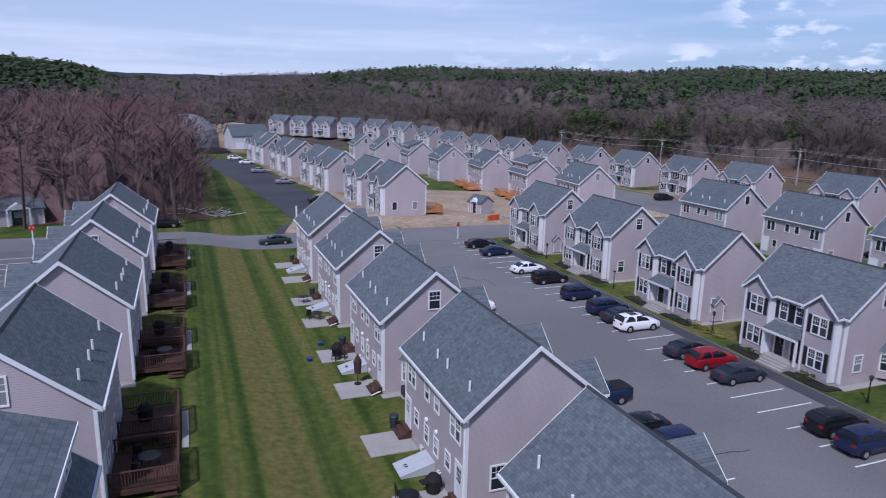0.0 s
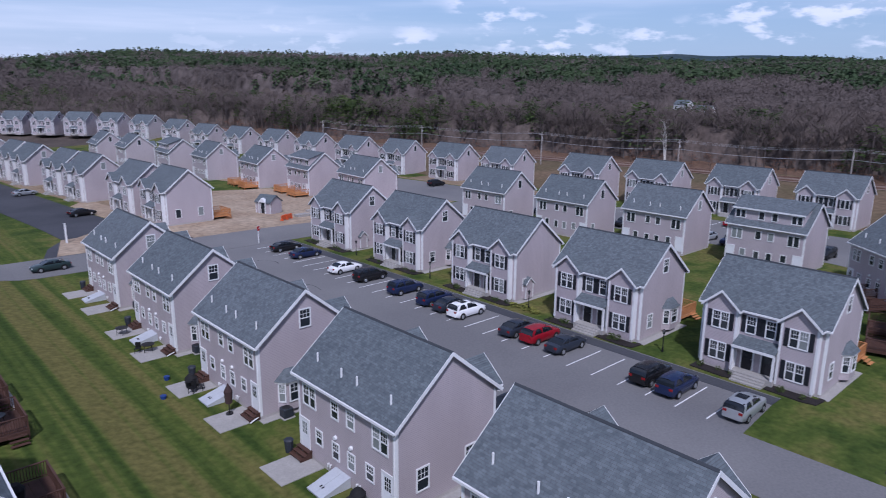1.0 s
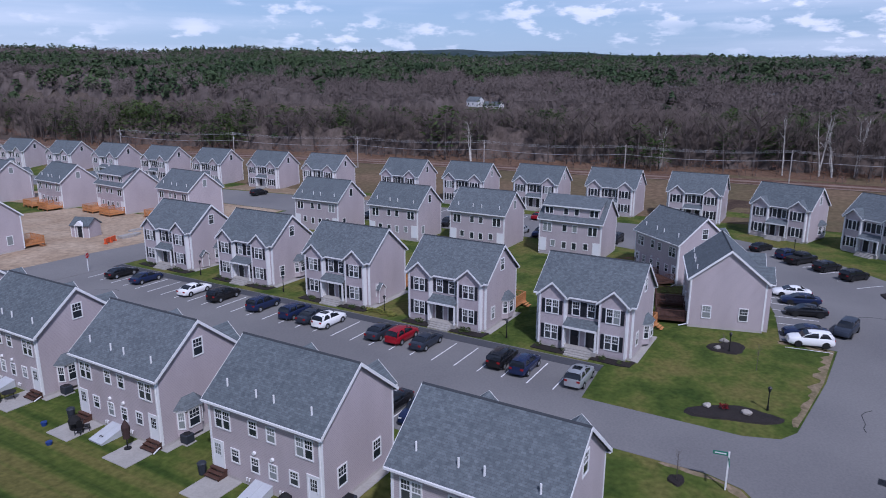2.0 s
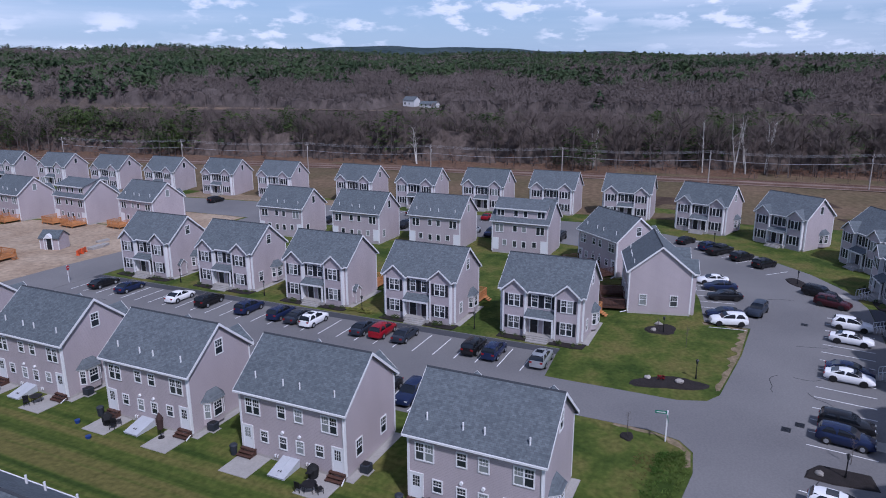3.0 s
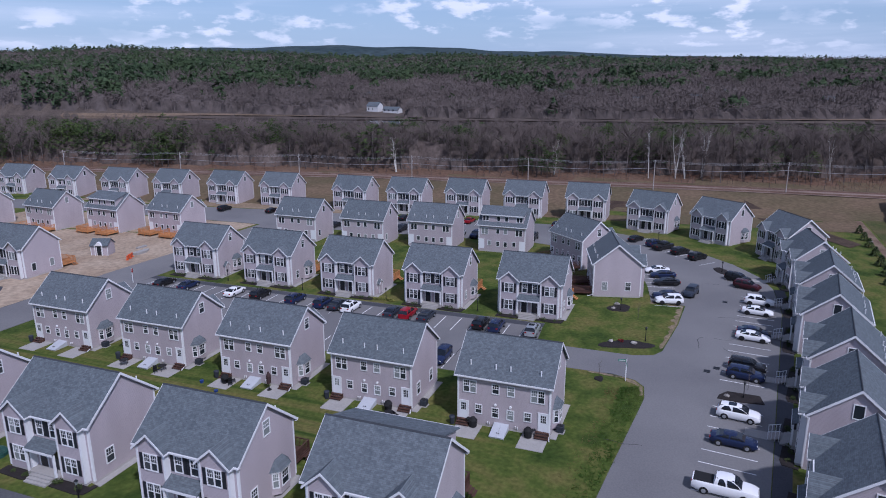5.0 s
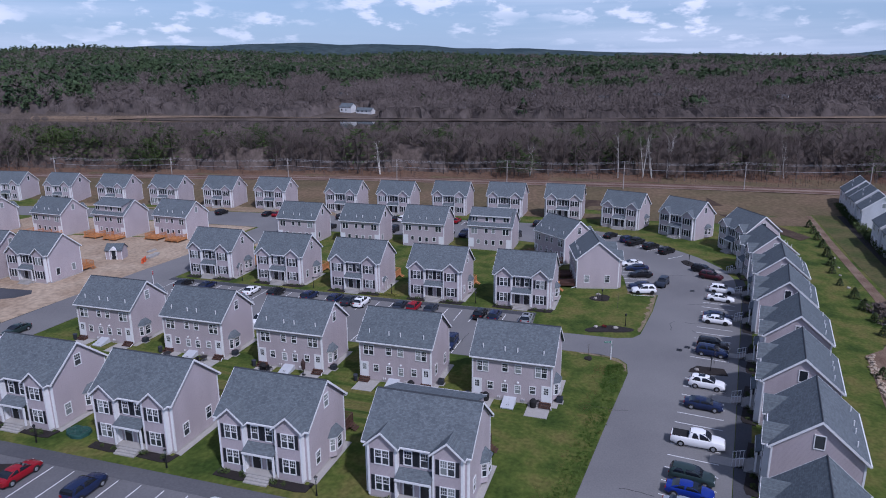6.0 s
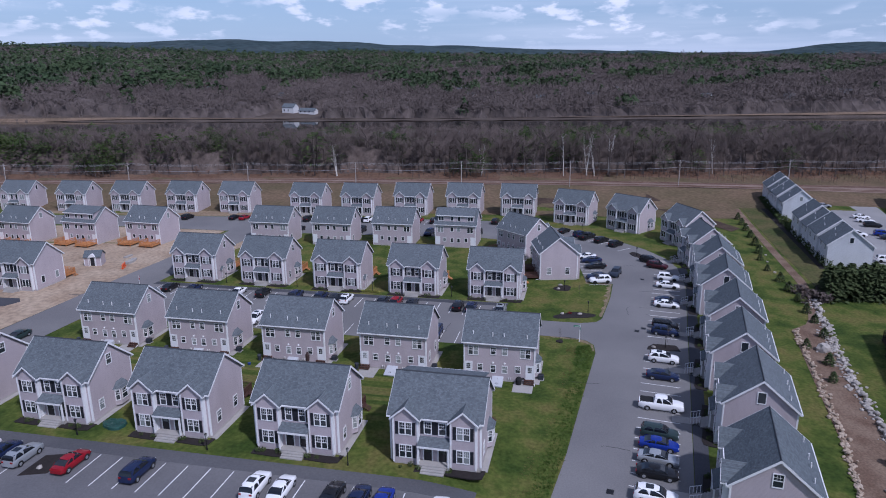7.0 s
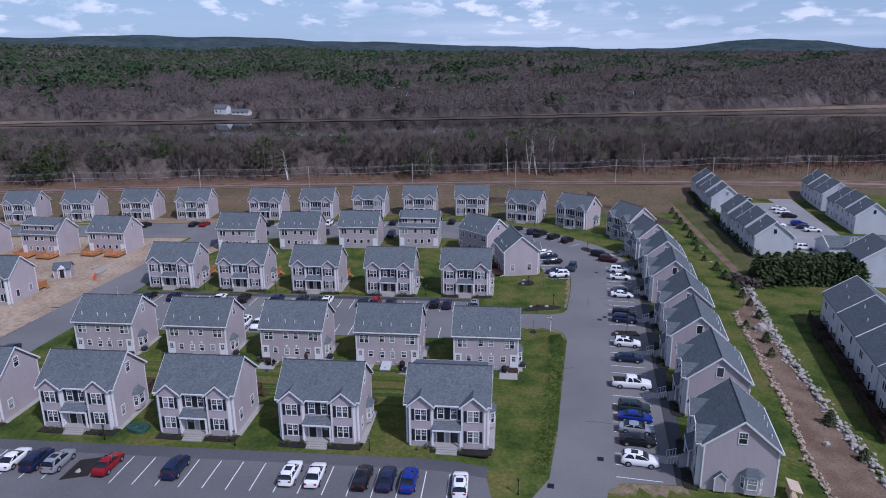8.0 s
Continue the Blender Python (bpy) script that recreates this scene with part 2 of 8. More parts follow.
def two_tone(name, a, c, scale, rough=0.95, fine=None, bump=0.4, spec=0.15, leafy=False, amp=0.24):
    """Two colours in broad patches, both broken by a fine grain."""
    m, n, l, b = node_base(name, rough, spec)
    geo = n.new("ShaderNodeNewGeometry")
    patch = noise_of(n, l, geo.outputs["Position"], 1.0 / scale, 6.0, 0.36, 0.64)
    grain = noise_of(n, l, geo.outputs["Position"], fine or 12.0 / scale, 3.0, 0.3, 0.7)
    base = mixed(n, l, patch, a, c)
    dark = mixed(n, l, grain, (1 - amp,) * 3, (1 + amp * 0.9,) * 3)
    mul = n.new("ShaderNodeMix")
    mul.data_type, mul.blend_type = "RGBA", "MULTIPLY"
    mul.inputs[0].default_value = 1.0
    l.new(base, mul.inputs[6]), l.new(dark, mul.inputs[7])
    l.new(mul.outputs[2], b.inputs["Base Color"])
    if leafy:
        # fine foliage scatters light: its facets are lit more alike than flat plates
        up = n.new("ShaderNodeVectorMath")
        up.operation = "MULTIPLY_ADD"
        up.inputs[1].default_value, up.inputs[2].default_value = (0.24, 0.24, 0.24), (-0.22, -0.27, 0.7)
        l.new(geo.outputs["Normal"], up.inputs[0])
        unit = n.new("ShaderNodeVectorMath")
        unit.operation = "NORMALIZE"
        l.new(up.outputs[0], unit.inputs[0])
        l.new(unit.outputs[0], b.inputs["Normal"])
    else:
        bumped(n, l, b, grain, bump, 0.05)
    return m


shingle = shingle_material()
siding = siding_material("vinyl_siding", (0.44, 0.385, 0.40))
siding_pale = siding_material("pale_siding", (0.57, 0.585, 0.61))
grass = grass_material()
asphalt = two_tone("asphalt", (0.152, 0.149, 0.151), (0.187, 0.183, 0.182), 14.0, 0.9, 5.0, 0.12, amp=0.09)
asphalt_new = two_tone("fresh_asphalt", (0.052, 0.054, 0.062), (0.075, 0.077, 0.088), 14.0, 0.88, 5.0, 0.15, amp=0.12)
soil = two_tone("bare_soil", (0.285, 0.212, 0.148), (0.375, 0.295, 0.215), 9.0, 0.97, 1.2)
field = two_tone("dry_field", (0.148, 0.104, 0.066), (0.108, 0.086, 0.048), 16.0, 0.97, 0.9)
litter = two_tone("leaf_litter", (0.120, 0.070, 0.046), (0.150, 0.098, 0.068), 14.0, 0.97, 1.0)
ballast = two_tone("rail_ballast", (0.25, 0.185, 0.150), (0.17, 0.120, 0.096), 6.0, 0.97, 3.0)
twig = two_tone("bare_twigs", (0.096, 0.078, 0.071), (0.136, 0.110, 0.100), 26.0, 0.95, 0.25, 0.0, leafy=True, amp=0.15)
twig_red = two_tone("budding_twigs", (0.122, 0.070, 0.072), (0.145, 0.094, 0.092), 18.0, 0.95, 0.25, 0.0, leafy=True, amp=0.15)
far_twig = two_tone("hillside_twigs", (0.086, 0.071, 0.066), (0.118, 0.098, 0.091), 70.0, 0.95, 0.07, 0.0, leafy=True, amp=0.15)
brushwood = two_tone("tangled_branches", (0.074, 0.058, 0.052), (0.112, 0.090, 0.078), 9.0, 0.97, 0.9, 0.0, leafy=True, amp=0.3)
brushwood_red = two_tone("tangled_red_branches", (0.112, 0.068, 0.070), (0.140, 0.094, 0.090), 9.0, 0.97, 0.9, 0.0, leafy=True, amp=0.2)
far_brush = two_tone("hillside_brush", (0.078, 0.065, 0.060), (0.112, 0.092, 0.084), 60.0, 0.97, 0.16, 0.0, amp=0.3)
dry_brush = two_tone("dry_orange_brush", (0.150, 0.070, 0.042), (0.175, 0.095, 0.062), 12.0, 0.97, 0.6, 0.0, leafy=True)
bark_warm = two_tone("warm_bark", (0.098, 0.072, 0.068), (0.140, 0.108, 0.100), 6.0, 0.95, 2.0, 0.2)
asphalt_path = two_tone("path_asphalt", (0.080, 0.081, 0.088), (0.108, 0.108, 0.115), 14.0, 0.88, 5.0, 0.15, amp=0.12)
bark = two_tone("bark", (0.075, 0.062, 0.057), (0.120, 0.102, 0.094), 6.0, 0.95, 2.0, 0.2)
birch = two_tone("birch_bark", (0.52, 0.50, 0.46), (0.38, 0.36, 0.33), 1.5, 0.9, 2.0, 0.2)
needle = two_tone("pine_needles", (0.030, 0.052, 0.016), (0.062, 0.088, 0.026), 14.0, 0.9, 0.5, 0.0, leafy=True)
needle_far = two_tone("far_pines", (0.036, 0.060, 0.030), (0.062, 0.090, 0.042), 60.0, 0.95, 0.1, 0.0, leafy=True)
shrub_green = two_tone("evergreen_shrub", (0.035, 0.055, 0.018), (0.065, 0.085, 0.03), 1.0, 0.9, 4.0, 0.0, leafy=True)
water, n_, l_, b_ = node_base("river_water", 0.03, 0.5)
b_.inputs["Base Color"].default_value = (0.022, 0.020, 0.018, 1)
ripple_ = noise_of(n_, l_, n_.new("ShaderNodeNewGeometry").outputs["Position"], 0.5, 3.0)
bumped(n_, l_, b_, ripple_, 0.05, 0.05)
# forest of the farthest hills, with distance haze put into its bluish colour
far_forest = two_tone("hazed_far_forest", (0.040, 0.060, 0.066), (0.058, 0.078, 0.084), 160.0, 0.95, 0.03, 0.0, 0.0)
weeds = two_tone("weedy_verge", (0.046, 0.092, 0.016), (0.095, 0.135, 0.030), 2.5, 0.95, 2.0, 0.5)
concrete_grey = two_tone("dome_shell", (0.17, 0.185, 0.19), (0.22, 0.235, 0.24), 8.0, 0.85)
asphalt_pale = two_tone("pale_asphalt", (0.24, 0.235, 0.235), (0.29, 0.285, 0.28), 14.0, 0.9, 5.0, 0.12, amp=0.09)
bank_litter = two_tone("bank_litter", (0.070, 0.056, 0.048), (0.105, 0.084, 0.070), 16.0, 0.97, 0.8)
bank_grass = two_tone("bank_grass", (0.195, 0.142, 0.102), (0.135, 0.100, 0.070), 18.0, 0.97, 0.6)
rough_grass = two_tone("rough_grass", (0.105, 0.088, 0.040), (0.060, 0.072, 0.022), 6.0, 0.97, 1.2)

# window panes: some have pale blinds drawn behind the glass
info_ = glass.node_tree.nodes.new("ShaderNodeObjectInfo")
blind_ = glass.node_tree.nodes.new("ShaderNodeValToRGB")
blind_.color_ramp.interpolation = "CONSTANT"
blind_.color_ramp.elements[0].color = (0.022, 0.028, 0.034, 1)
blind_.color_ramp.elements[1].position, blind_.color_ramp.elements[1].color = 0.50, (0.05, 0.056, 0.06, 1)
tone_ = blind_.color_ramp.elements.new(0.80)
tone_.color = (0.22, 0.24, 0.235, 1)
glass.node_tree.links.new(info_.outputs["Random"], blind_.inputs[0])
glass.node_tree.links.new(blind_.outputs[0], glass.node_tree.nodes["Principled BSDF"].inputs["Base Color"])
straw = two_tone("dry_grass_blades", (0.16, 0.125, 0.05), (0.11, 0.10, 0.035), 1.5, 0.95, 3.0, 0.0)
sand = two_tone("sandy_edge", (0.24, 0.185, 0.125), (0.15, 0.125, 0.07), 0.9, 0.97, 3.0)
soil_brown = two_tone("brown_soil", (0.20, 0.145, 0.095), (0.26, 0.20, 0.135), 9.0, 0.97, 1.2)
dark_ground = two_tone("dark_brown_ground", (0.050, 0.034, 0.026), (0.085, 0.060, 0.042), 5.0, 0.97, 1.5)
asphalt_worn = two_tone("worn_asphalt", (0.118, 0.117, 0.123), (0.150, 0.147, 0.152), 12.0, 0.9, 5.0, 0.12, amp=0.10)
wood_dark = two_tone("dark_stained_wood", (0.030, 0.020, 0.016), (0.048, 0.032, 0.026), 0.6, 0.8, 6.0)

# ---- mesh tools ----
def box(bm, x0, x1, y0, y1, z0, z1):
    v = [bm.verts.new(p) for p in ((x0, y0, z0), (x1, y0, z0), (x1, y1, z0), (x0, y1, z0), (x0, y0, z1), (x1, y0, z1), (x1, y1, z1), (x0, y1, z1))]
    for f in ((3, 2, 1, 0), (4, 5, 6, 7), (0, 1, 5, 4), (1, 2, 6, 5), (2, 3, 7, 6), (3, 0, 4, 7)):
        bm.faces.new([v[i] for i in f])
    return v


def prism(bm, outline, z0, z1):
    """An upright prism over an outline of (x, y), counter-clockwise."""
    lo = [bm.verts.new((x, y, z0)) for x, y in outline]
    hi = [bm.verts.new((x, y, z1)) for x, y in outline]
    bm.faces.new(lo[::-1])
    bm.faces.new(hi)
    k = len(outline)
    for i in range(k):
        bm.faces.new((lo[i], lo[(i + 1) % k], hi[(i + 1) % k], hi[i]))


def slab(bm, quad, down):
    """A thick sheet: a planar polygon (top side counter-clockwise from above) and how far its underside lies below."""
    hi = [bm.verts.new(p) for p in quad]
    lo = [bm.verts.new((p[0], p[1], p[2] - down)) for p in quad]
    bm.faces.new(hi)
    bm.faces.new(lo[::-1])
    k = len(quad)
    for i in range(k):
        bm.faces.new((hi[i], lo[i], lo[(i + 1) % k], hi[(i + 1) % k]))


def tube(bm, a, b, r0, r1, sides=8, caps=True):
    a, b = Vector(a), Vector(b)
    q = (b - a).to_track_quat("Z", "Y")
    rings = []
    for c, r in ((a, r0), (b, r1)):
        rings.append([bm.verts.new(c + q @ Vector((r * math.cos(2 * math.pi * i / sides), r * math.sin(2 * math.pi * i / sides), 0))) for i in range(sides)])
    for i in range(sides):
        j = (i + 1) % sides
        bm.faces.new((rings[0][i], rings[0][j], rings[1][j], rings[1][i]))
    if caps:
        bm.faces.new(rings[0][::-1])
        bm.faces.new(rings[1])


def mesh_of(bm, name, mat):
    me = bpy.data.meshes.new(name)
    bm.to_mesh(me)
    bm.free()
    if mat is not None:
        me.materials.append(mat)
    return me


def part(name, bm, mat, parent=None, label="", kind="", at=None):
    """One mesh object, under a thing or a part when a parent is given."""
    ob = new(name, bm if isinstance(bm, bpy.types.Mesh) else mesh_of(bm, name, mat))
    if at is not None:
        ob.matrix_basis = at
    ob.parent = parent
    return tagged(ob, label, kind=kind)


def boxes(name, mat, parent, dims, label=""):
    bm = bmesh.new()
    for d in dims:
        box(bm, *d)
    return part(name, bm, mat, parent, label)

def terrace(x, y):
    """The western row stands on a low terrace; the north-western street is a little raised too."""
    def ease(v, a, b):
        t = np.clip((v - a) / (b - a), 0, 1)
        return t * t * (3 - 2 * t)
    west = 1.45 * ease(x, 9.0, -2.5) * ease(y, 9.0, 24.0)
    north = 0.62 * ease(y, 96.0, 116.0) * ease(x, 62.0, 42.0)
    return np.maximum(west * ease(y, 300.0, 200.0), north * ease(y, 330.0, 250.0)) * ease(x, -160.0, -90.0)


def level(x, y):
    return float(terrace(x, y))


# ---- houses ----
WID, DEP, EAVE, RIDGE, OVER = 10.56, 8.2, 6.06, 9.42, 0.30
SLOPE = (RIDGE - EAVE) / (DEP / 2)
BAY_X, BAY_W, BAY_P = 3.32, 3.0, 0.58
BAY_TOP = 7.36


def wall_with_gables(bm, w, d, base, eave, ridge):
    a, b = w / 2, d / 2
    pts = {}
    for sx in (-1, 1):
        for sy in (-1, 1):
            for z in (base, eave):
                pts[sx, sy, z] = bm.verts.new((sx * a, sy * b, z))
        pts[sx, 0, ridge] = bm.verts.new((sx * a, 0, ridge))
    bm.faces.new((pts[-1, -1, base], pts[1, -1, base], pts[1, -1, eave], pts[-1, -1, eave]))
    bm.faces.new((pts[1, 1, base], pts[-1, 1, base], pts[-1, 1, eave], pts[1, 1, eave]))
    bm.faces.new((pts[1, -1, base], pts[1, 1, base], pts[1, 1, eave], pts[1, 0, ridge], pts[1, -1, eave]))
    bm.faces.new((pts[-1, 1, base], pts[-1, -1, base], pts[-1, -1, eave], pts[-1, 0, ridge], pts[-1, 1, eave]))
    bm.faces.new((pts[-1, 1, base], pts[1, 1, base], pts[1, -1, base], pts[-1, -1, base]))


def gable_roof(bm, x0, x1, half, eave, ridge, over, y_mid=0.0, thick=0.16):
    k = (ridge - eave) / half
    for s in (-1, 1):
        ye = y_mid + s * (half + over)
        ze = eave - over * k
        q = [(x0, ye, ze + 0.14), (x1, ye, ze + 0.14), (x1, y_mid, ridge + 0.14), (x0, y_mid, ridge + 0.14)]
        slab(bm, q if s < 0 else q[::-1], thick)


WINDOW_CACHE = {}


def window_meshes(w, h, double):
    key = (w, h, double)
    if key not in WINDOW_CACHE:
        fr = bmesh.new()
        t = 0.10
        for d in ((-w / 2 - t, -w / 2, -0.06, 0.0, -t, h + t), (w / 2, w / 2 + t, -0.06, 0.0, -t, h + t), (-w / 2, w / 2, -0.06, 0.0, -t, 0), (-w / 2, w / 2, -0.06, 0.0, h, h + t)):
            box(fr, *d)
        if double:
            box(fr, -0.07, 0.07, -0.055, 0.0, 0, h)
        panes = []
        spans = [(-w / 2, -0.07), (0.07, w / 2)] if double else [(-w / 2, w / 2)]
        bars = bmesh.new()
        for a, b in spans:
            box(bars, a, b, -0.045, -0.015, h / 2 - 0.035, h / 2 + 0.035)
            box(bars, a, b, -0.032, -0.016, h * 0.75 - 0.014, h * 0.75 + 0.014)
            for i in (1, 2):
                x = a + (b - a) * i / 3
                box(bars, x - 0.013, x + 0.013, -0.033, -0.017, h / 2 + 0.035, h)
            g = bmesh.new()
            box(g, a, b, -0.012, 0.03, 0, h)
            panes.append(mesh_of(g, "pane", glass))
        whole = bmesh.new()
        box(whole, -w / 2, w / 2, -0.012, 0.03, 0, h)
        WINDOW_CACHE[key + ("far",)] = mesh_of(whole, "pane", glass)
        WINDOW_CACHE[key] = (mesh_of(fr, "window", white_trim), panes, mesh_of(bars, "sash_bar", white_trim))
    return WINDOW_CACHE[key]


def add_window(house, at, w, h, double=False, shutters=False, fine=True):
    fr, panes, bars = window_meshes(w, h, double)
    win = part("window", fr, None, house, at=at)
    for p in panes if fine else [WINDOW_CACHE[w, h, double, "far"]]:
        part("pane", p, None, win)
    if fine:
        part("sash_bar", bars, None, win)
    if shutters:
        key = ("shutter", h)
        if key not in WINDOW_CACHE:
            bm = bmesh.new()
            box(bm, -0.19, 0.19, -0.035, 0.0, -0.06, h + 0.06)
            for i in range(8):
                z = 0.05 + i * (h - 0.1) / 8
                box(bm, -0.14, 0.14, -0.05, -0.03, z, z + 0.07)
            WINDOW_CACHE[key] = mesh_of(bm, "shutter", shutter_mat)
        for s in (-1, 1):
            part("shutter", WINDOW_CACHE[key], None, house, at=at @ pose(s * (w / 2 + 0.10 + 0.21), 0, 0))
    return win


DOOR_CACHE = {}


def add_door(house, at, dark=False, name="door", fine=True):
    if dark not in DOOR_CACHE:
        bm = bmesh.new()
        box(bm, -0.46, 0.46, -0.04, 0.0, 0, 2.05)
        fr = bmesh.new()
        for d in ((-0.60, -0.46, -0.06, 0, 0, 2.2), (0.46, 0.60, -0.06, 0, 0, 2.2), (-0.46, 0.46, -0.06, 0, 2.05, 2.2)):
            box(fr, *d)
        gl = bmesh.new()
        box(gl, -0.28, 0.28, -0.05, -0.035, 1.05, 1.9)
        ba = bmesh.new()
        for x in (-0.09, 0.09):
            box(ba, x - 0.015, x + 0.015, -0.058, -0.045, 1.05, 1.9)
        for z in (1.33, 1.61):
            box(ba, -0.28, 0.28, -0.058, -0.045, z - 0.015, z + 0.015)
        kn = bmesh.new()
        tube(kn, (0.38, -0.04, 1.0), (0.38, -0.11, 1.0), 0.035, 0.03)
        DOOR_CACHE[dark] = [mesh_of(bm, "door", door_dark if dark else door_white), mesh_of(fr, "door_frame", white_trim), mesh_of(gl, "pane", glass),
                            mesh_of(ba, "glazing_bar", white_trim), mesh_of(kn, "door_knob", steel_light)]
    d, fr, gl, ba, kn = DOOR_CACHE[dark]
    door = part(name, d, None, house, at=at)
    part("door_frame", fr, None, door)
    if fine:
        part("pane", gl, None, door)
        part("door_knob", kn, None, door)
        if not dark:
            part("glazing_bar", ba, None, door)


def on_front(x, z, y=-DEP / 2):
    return pose(x, y - 0.01, z)


def on_back(x, z):
    return pose(x, DEP / 2 + 0.01, z, 0, 0, 180)


def on_end(turn, y, z):
    return turn @ pose(WID / 2 + 0.01, y, z, 0, 0, 90)


def house(style):
    """A two-family house with its front towards -y. style: what its right-hand gable end and its back carry."""
    h = new("duplex_house")
    fine = "far" not in style
    words = style.split()
    front, back = "F" in words, "B" in words
    near_back = fine and not front
    bm = bmesh.new()
    wall_with_gables(bm, WID, DEP, 0.28, EAVE, RIDGE)
    part("wall", bm, siding, h, "grey-taupe vinyl siding")
    bm = bmesh.new()
    box(bm, -WID / 2 + 0.02, WID / 2 - 0.02, -DEP / 2 + 0.02, DEP / 2 - 0.02, -0.3, 0.29)
    for s in (-1, 1):
        x = s * BAY_X
        box(bm, x - BAY_W / 2 + 0.05, x + BAY_W / 2 - 0.05, -DEP / 2 - BAY_P + 0.03, -DEP / 2 + 0.1, -0.3, 0.28)
    part("foundation", bm, foundation_mat, h, "bare concrete foundation")
    bm = bmesh.new()
    gable_roof(bm, -WID / 2 - 0.3, WID / 2 + 0.3, DEP / 2, EAVE, RIDGE, OVER)
    roof = part("roof", bm, shingle, h, "slate-grey asphalt shingle roof")
    bm = bmesh.new()
    slab(bm, [(-WID / 2 - 0.31, -0.09, RIDGE + 0.10), (WID / 2 + 0.31, -0.09, RIDGE + 0.10), (WID / 2 + 0.31, 0, RIDGE + 0.2), (-WID / 2 - 0.31, 0, RIDGE + 0.2)], 0.05)
    slab(bm, [(-WID / 2 - 0.31, 0, RIDGE + 0.2), (WID / 2 + 0.31, 0, RIDGE + 0.2), (WID / 2 + 0.31, 0.09, RIDGE + 0.10), (-WID / 2 - 0.31, 0.09, RIDGE + 0.10)], 0.05)
    part("ridge_cap", bm, dark_line, roof)
    # rake boards along the gable ends, fascia with gutters along the eaves
    for s in (-1, 1):
        bm = bmesh.new()
        x = s * (WID / 2 + 0.30)
        for t in (-1, 1):
            y1, z1 = t * (DEP / 2 + OVER), EAVE - OVER * SLOPE
            a, b = (x - 0.03 * (s < 0), x + 0.03 * (s > 0))
            v = [(a, y1, z1 + 0.17), (a, 0, RIDGE + 0.17), (a, 0, RIDGE - 0.12), (a, y1, z1 - 0.12)]
            w = [(b, p[1], p[2]) for p in v]
            va, vb = [bm.verts.new(p) for p in v], [bm.verts.new(p) for p in w]
            bm.faces.new(va), bm.faces.new(vb[::-1])
            for i in range(4):
                bm.faces.new((va[i], vb[i], vb[(i + 1) % 4], va[(i + 1) % 4]))
        bmesh.ops.recalc_face_normals(bm, faces=bm.faces)
        part("rake_board", bm, white_trim, h)
    ze = EAVE - OVER * SLOPE
    ends = ((-WID / 2 - 0.3, -BAY_X - BAY_W / 2 - 0.28), (-BAY_X + BAY_W / 2 + 0.28, BAY_X - BAY_W / 2 - 0.28), (BAY_X + BAY_W / 2 + 0.28, WID / 2 + 0.3))
    for a, b in ends:
        boxes("gutter", white_trim, h, [(a, b, -DEP / 2 - OVER - 0.12, -DEP / 2 - OVER, ze - 0.04, ze + 0.11), (a, b, -DEP / 2 - OVER, -DEP / 2, ze - 0.06, ze - 0.03)])
    boxes("gutter", white_trim, h, [(-WID / 2 - 0.3, WID / 2 + 0.3, DEP / 2 + OVER, DEP / 2 + OVER + 0.12, ze - 0.04, ze + 0.11), (-WID / 2 - 0.3, WID / 2 + 0.3, DEP / 2, DEP / 2 + OVER, ze - 0.06, ze - 0.03)])
    for sx in (-1, 1):
        for sy in (-1, 1):
            x, y = sx * WID / 2, sy * DEP / 2
            boxes("corner_board", white_trim, h, [(min(x, x - sx * 0.16) - 0.02, max(x, x - sx * 0.16) + 0.02, min(y, y + sy * 0.03), max(y, y + sy * 0.03), 0.28, EAVE - 0.1),
                                                  (min(x, x + sx * 0.03), max(x, x + sx * 0.03), min(y, y - sy * 0.16), max(y, y - sy * 0.16) , 0.28, EAVE - 0.1)])
    # front bays with their own gables
    y0, y1 = -DEP / 2 - BAY_P, -DEP / 2
    for s in (-1, 1):
        x = s * BAY_X
        a, b = x - BAY_W / 2, x + BAY_W / 2
        bm = bmesh.new()
        prism(bm, [(a, y0), (b, y0), (b, y1 + 0.3), (a, y1 + 0.3)], 0.28, EAVE)
        v = [bm.verts.new(p) for p in ((a, y0, EAVE), (b, y0, EAVE), (x, y0, BAY_TOP - 0.12))]
        bm.faces.new(v)
        bay = part("front_bay", bm, siding, h, "projecting front bay with siding")
        bm = bmesh.new()
        half, over = BAY_W / 2, 0.26
        k = (BAY_TOP - EAVE) / half
        reach = -DEP / 2 + (BAY_TOP + 0.1 - EAVE) / SLOPE + 0.25
        ze2 = EAVE - over * k
        for t in (-1, 1):
            xe = x + t * (half + over)
            q = [(xe, y0 - 0.3, ze2 + 0.10), (x, y0 - 0.3, BAY_TOP + 0.10), (x, reach, BAY_TOP + 0.10), (xe, -DEP / 2 + 0.05, ze2 + 0.10)]
            slab(bm, q if t < 0 else q[::-1], 0.13)
        bmesh.ops.recalc_face_normals(bm, faces=bm.faces)
        part("bay_roof", bm, shingle, bay)
        bm = bmesh.new()
        for t in (-1, 1):
            xe = x + t * (half + over)
            for yy in (y0 - 0.33,):
                va = [bm.verts.new(p) for p in ((xe, yy, ze2 + 0.12), (x, yy, BAY_TOP + 0.12), (x, yy, BAY_TOP - 0.12), (xe, yy, ze2 - 0.12))]
                vb = [bm.verts.new((p.co.x, yy + 0.035, p.co.z)) for p in va]
                bm.faces.new(va), bm.faces.new(vb[::-1])
                for i in range(4):
                    bm.faces.new((va[i], vb[i], vb[(i + 1) % 4], va[(i + 1) % 4]))
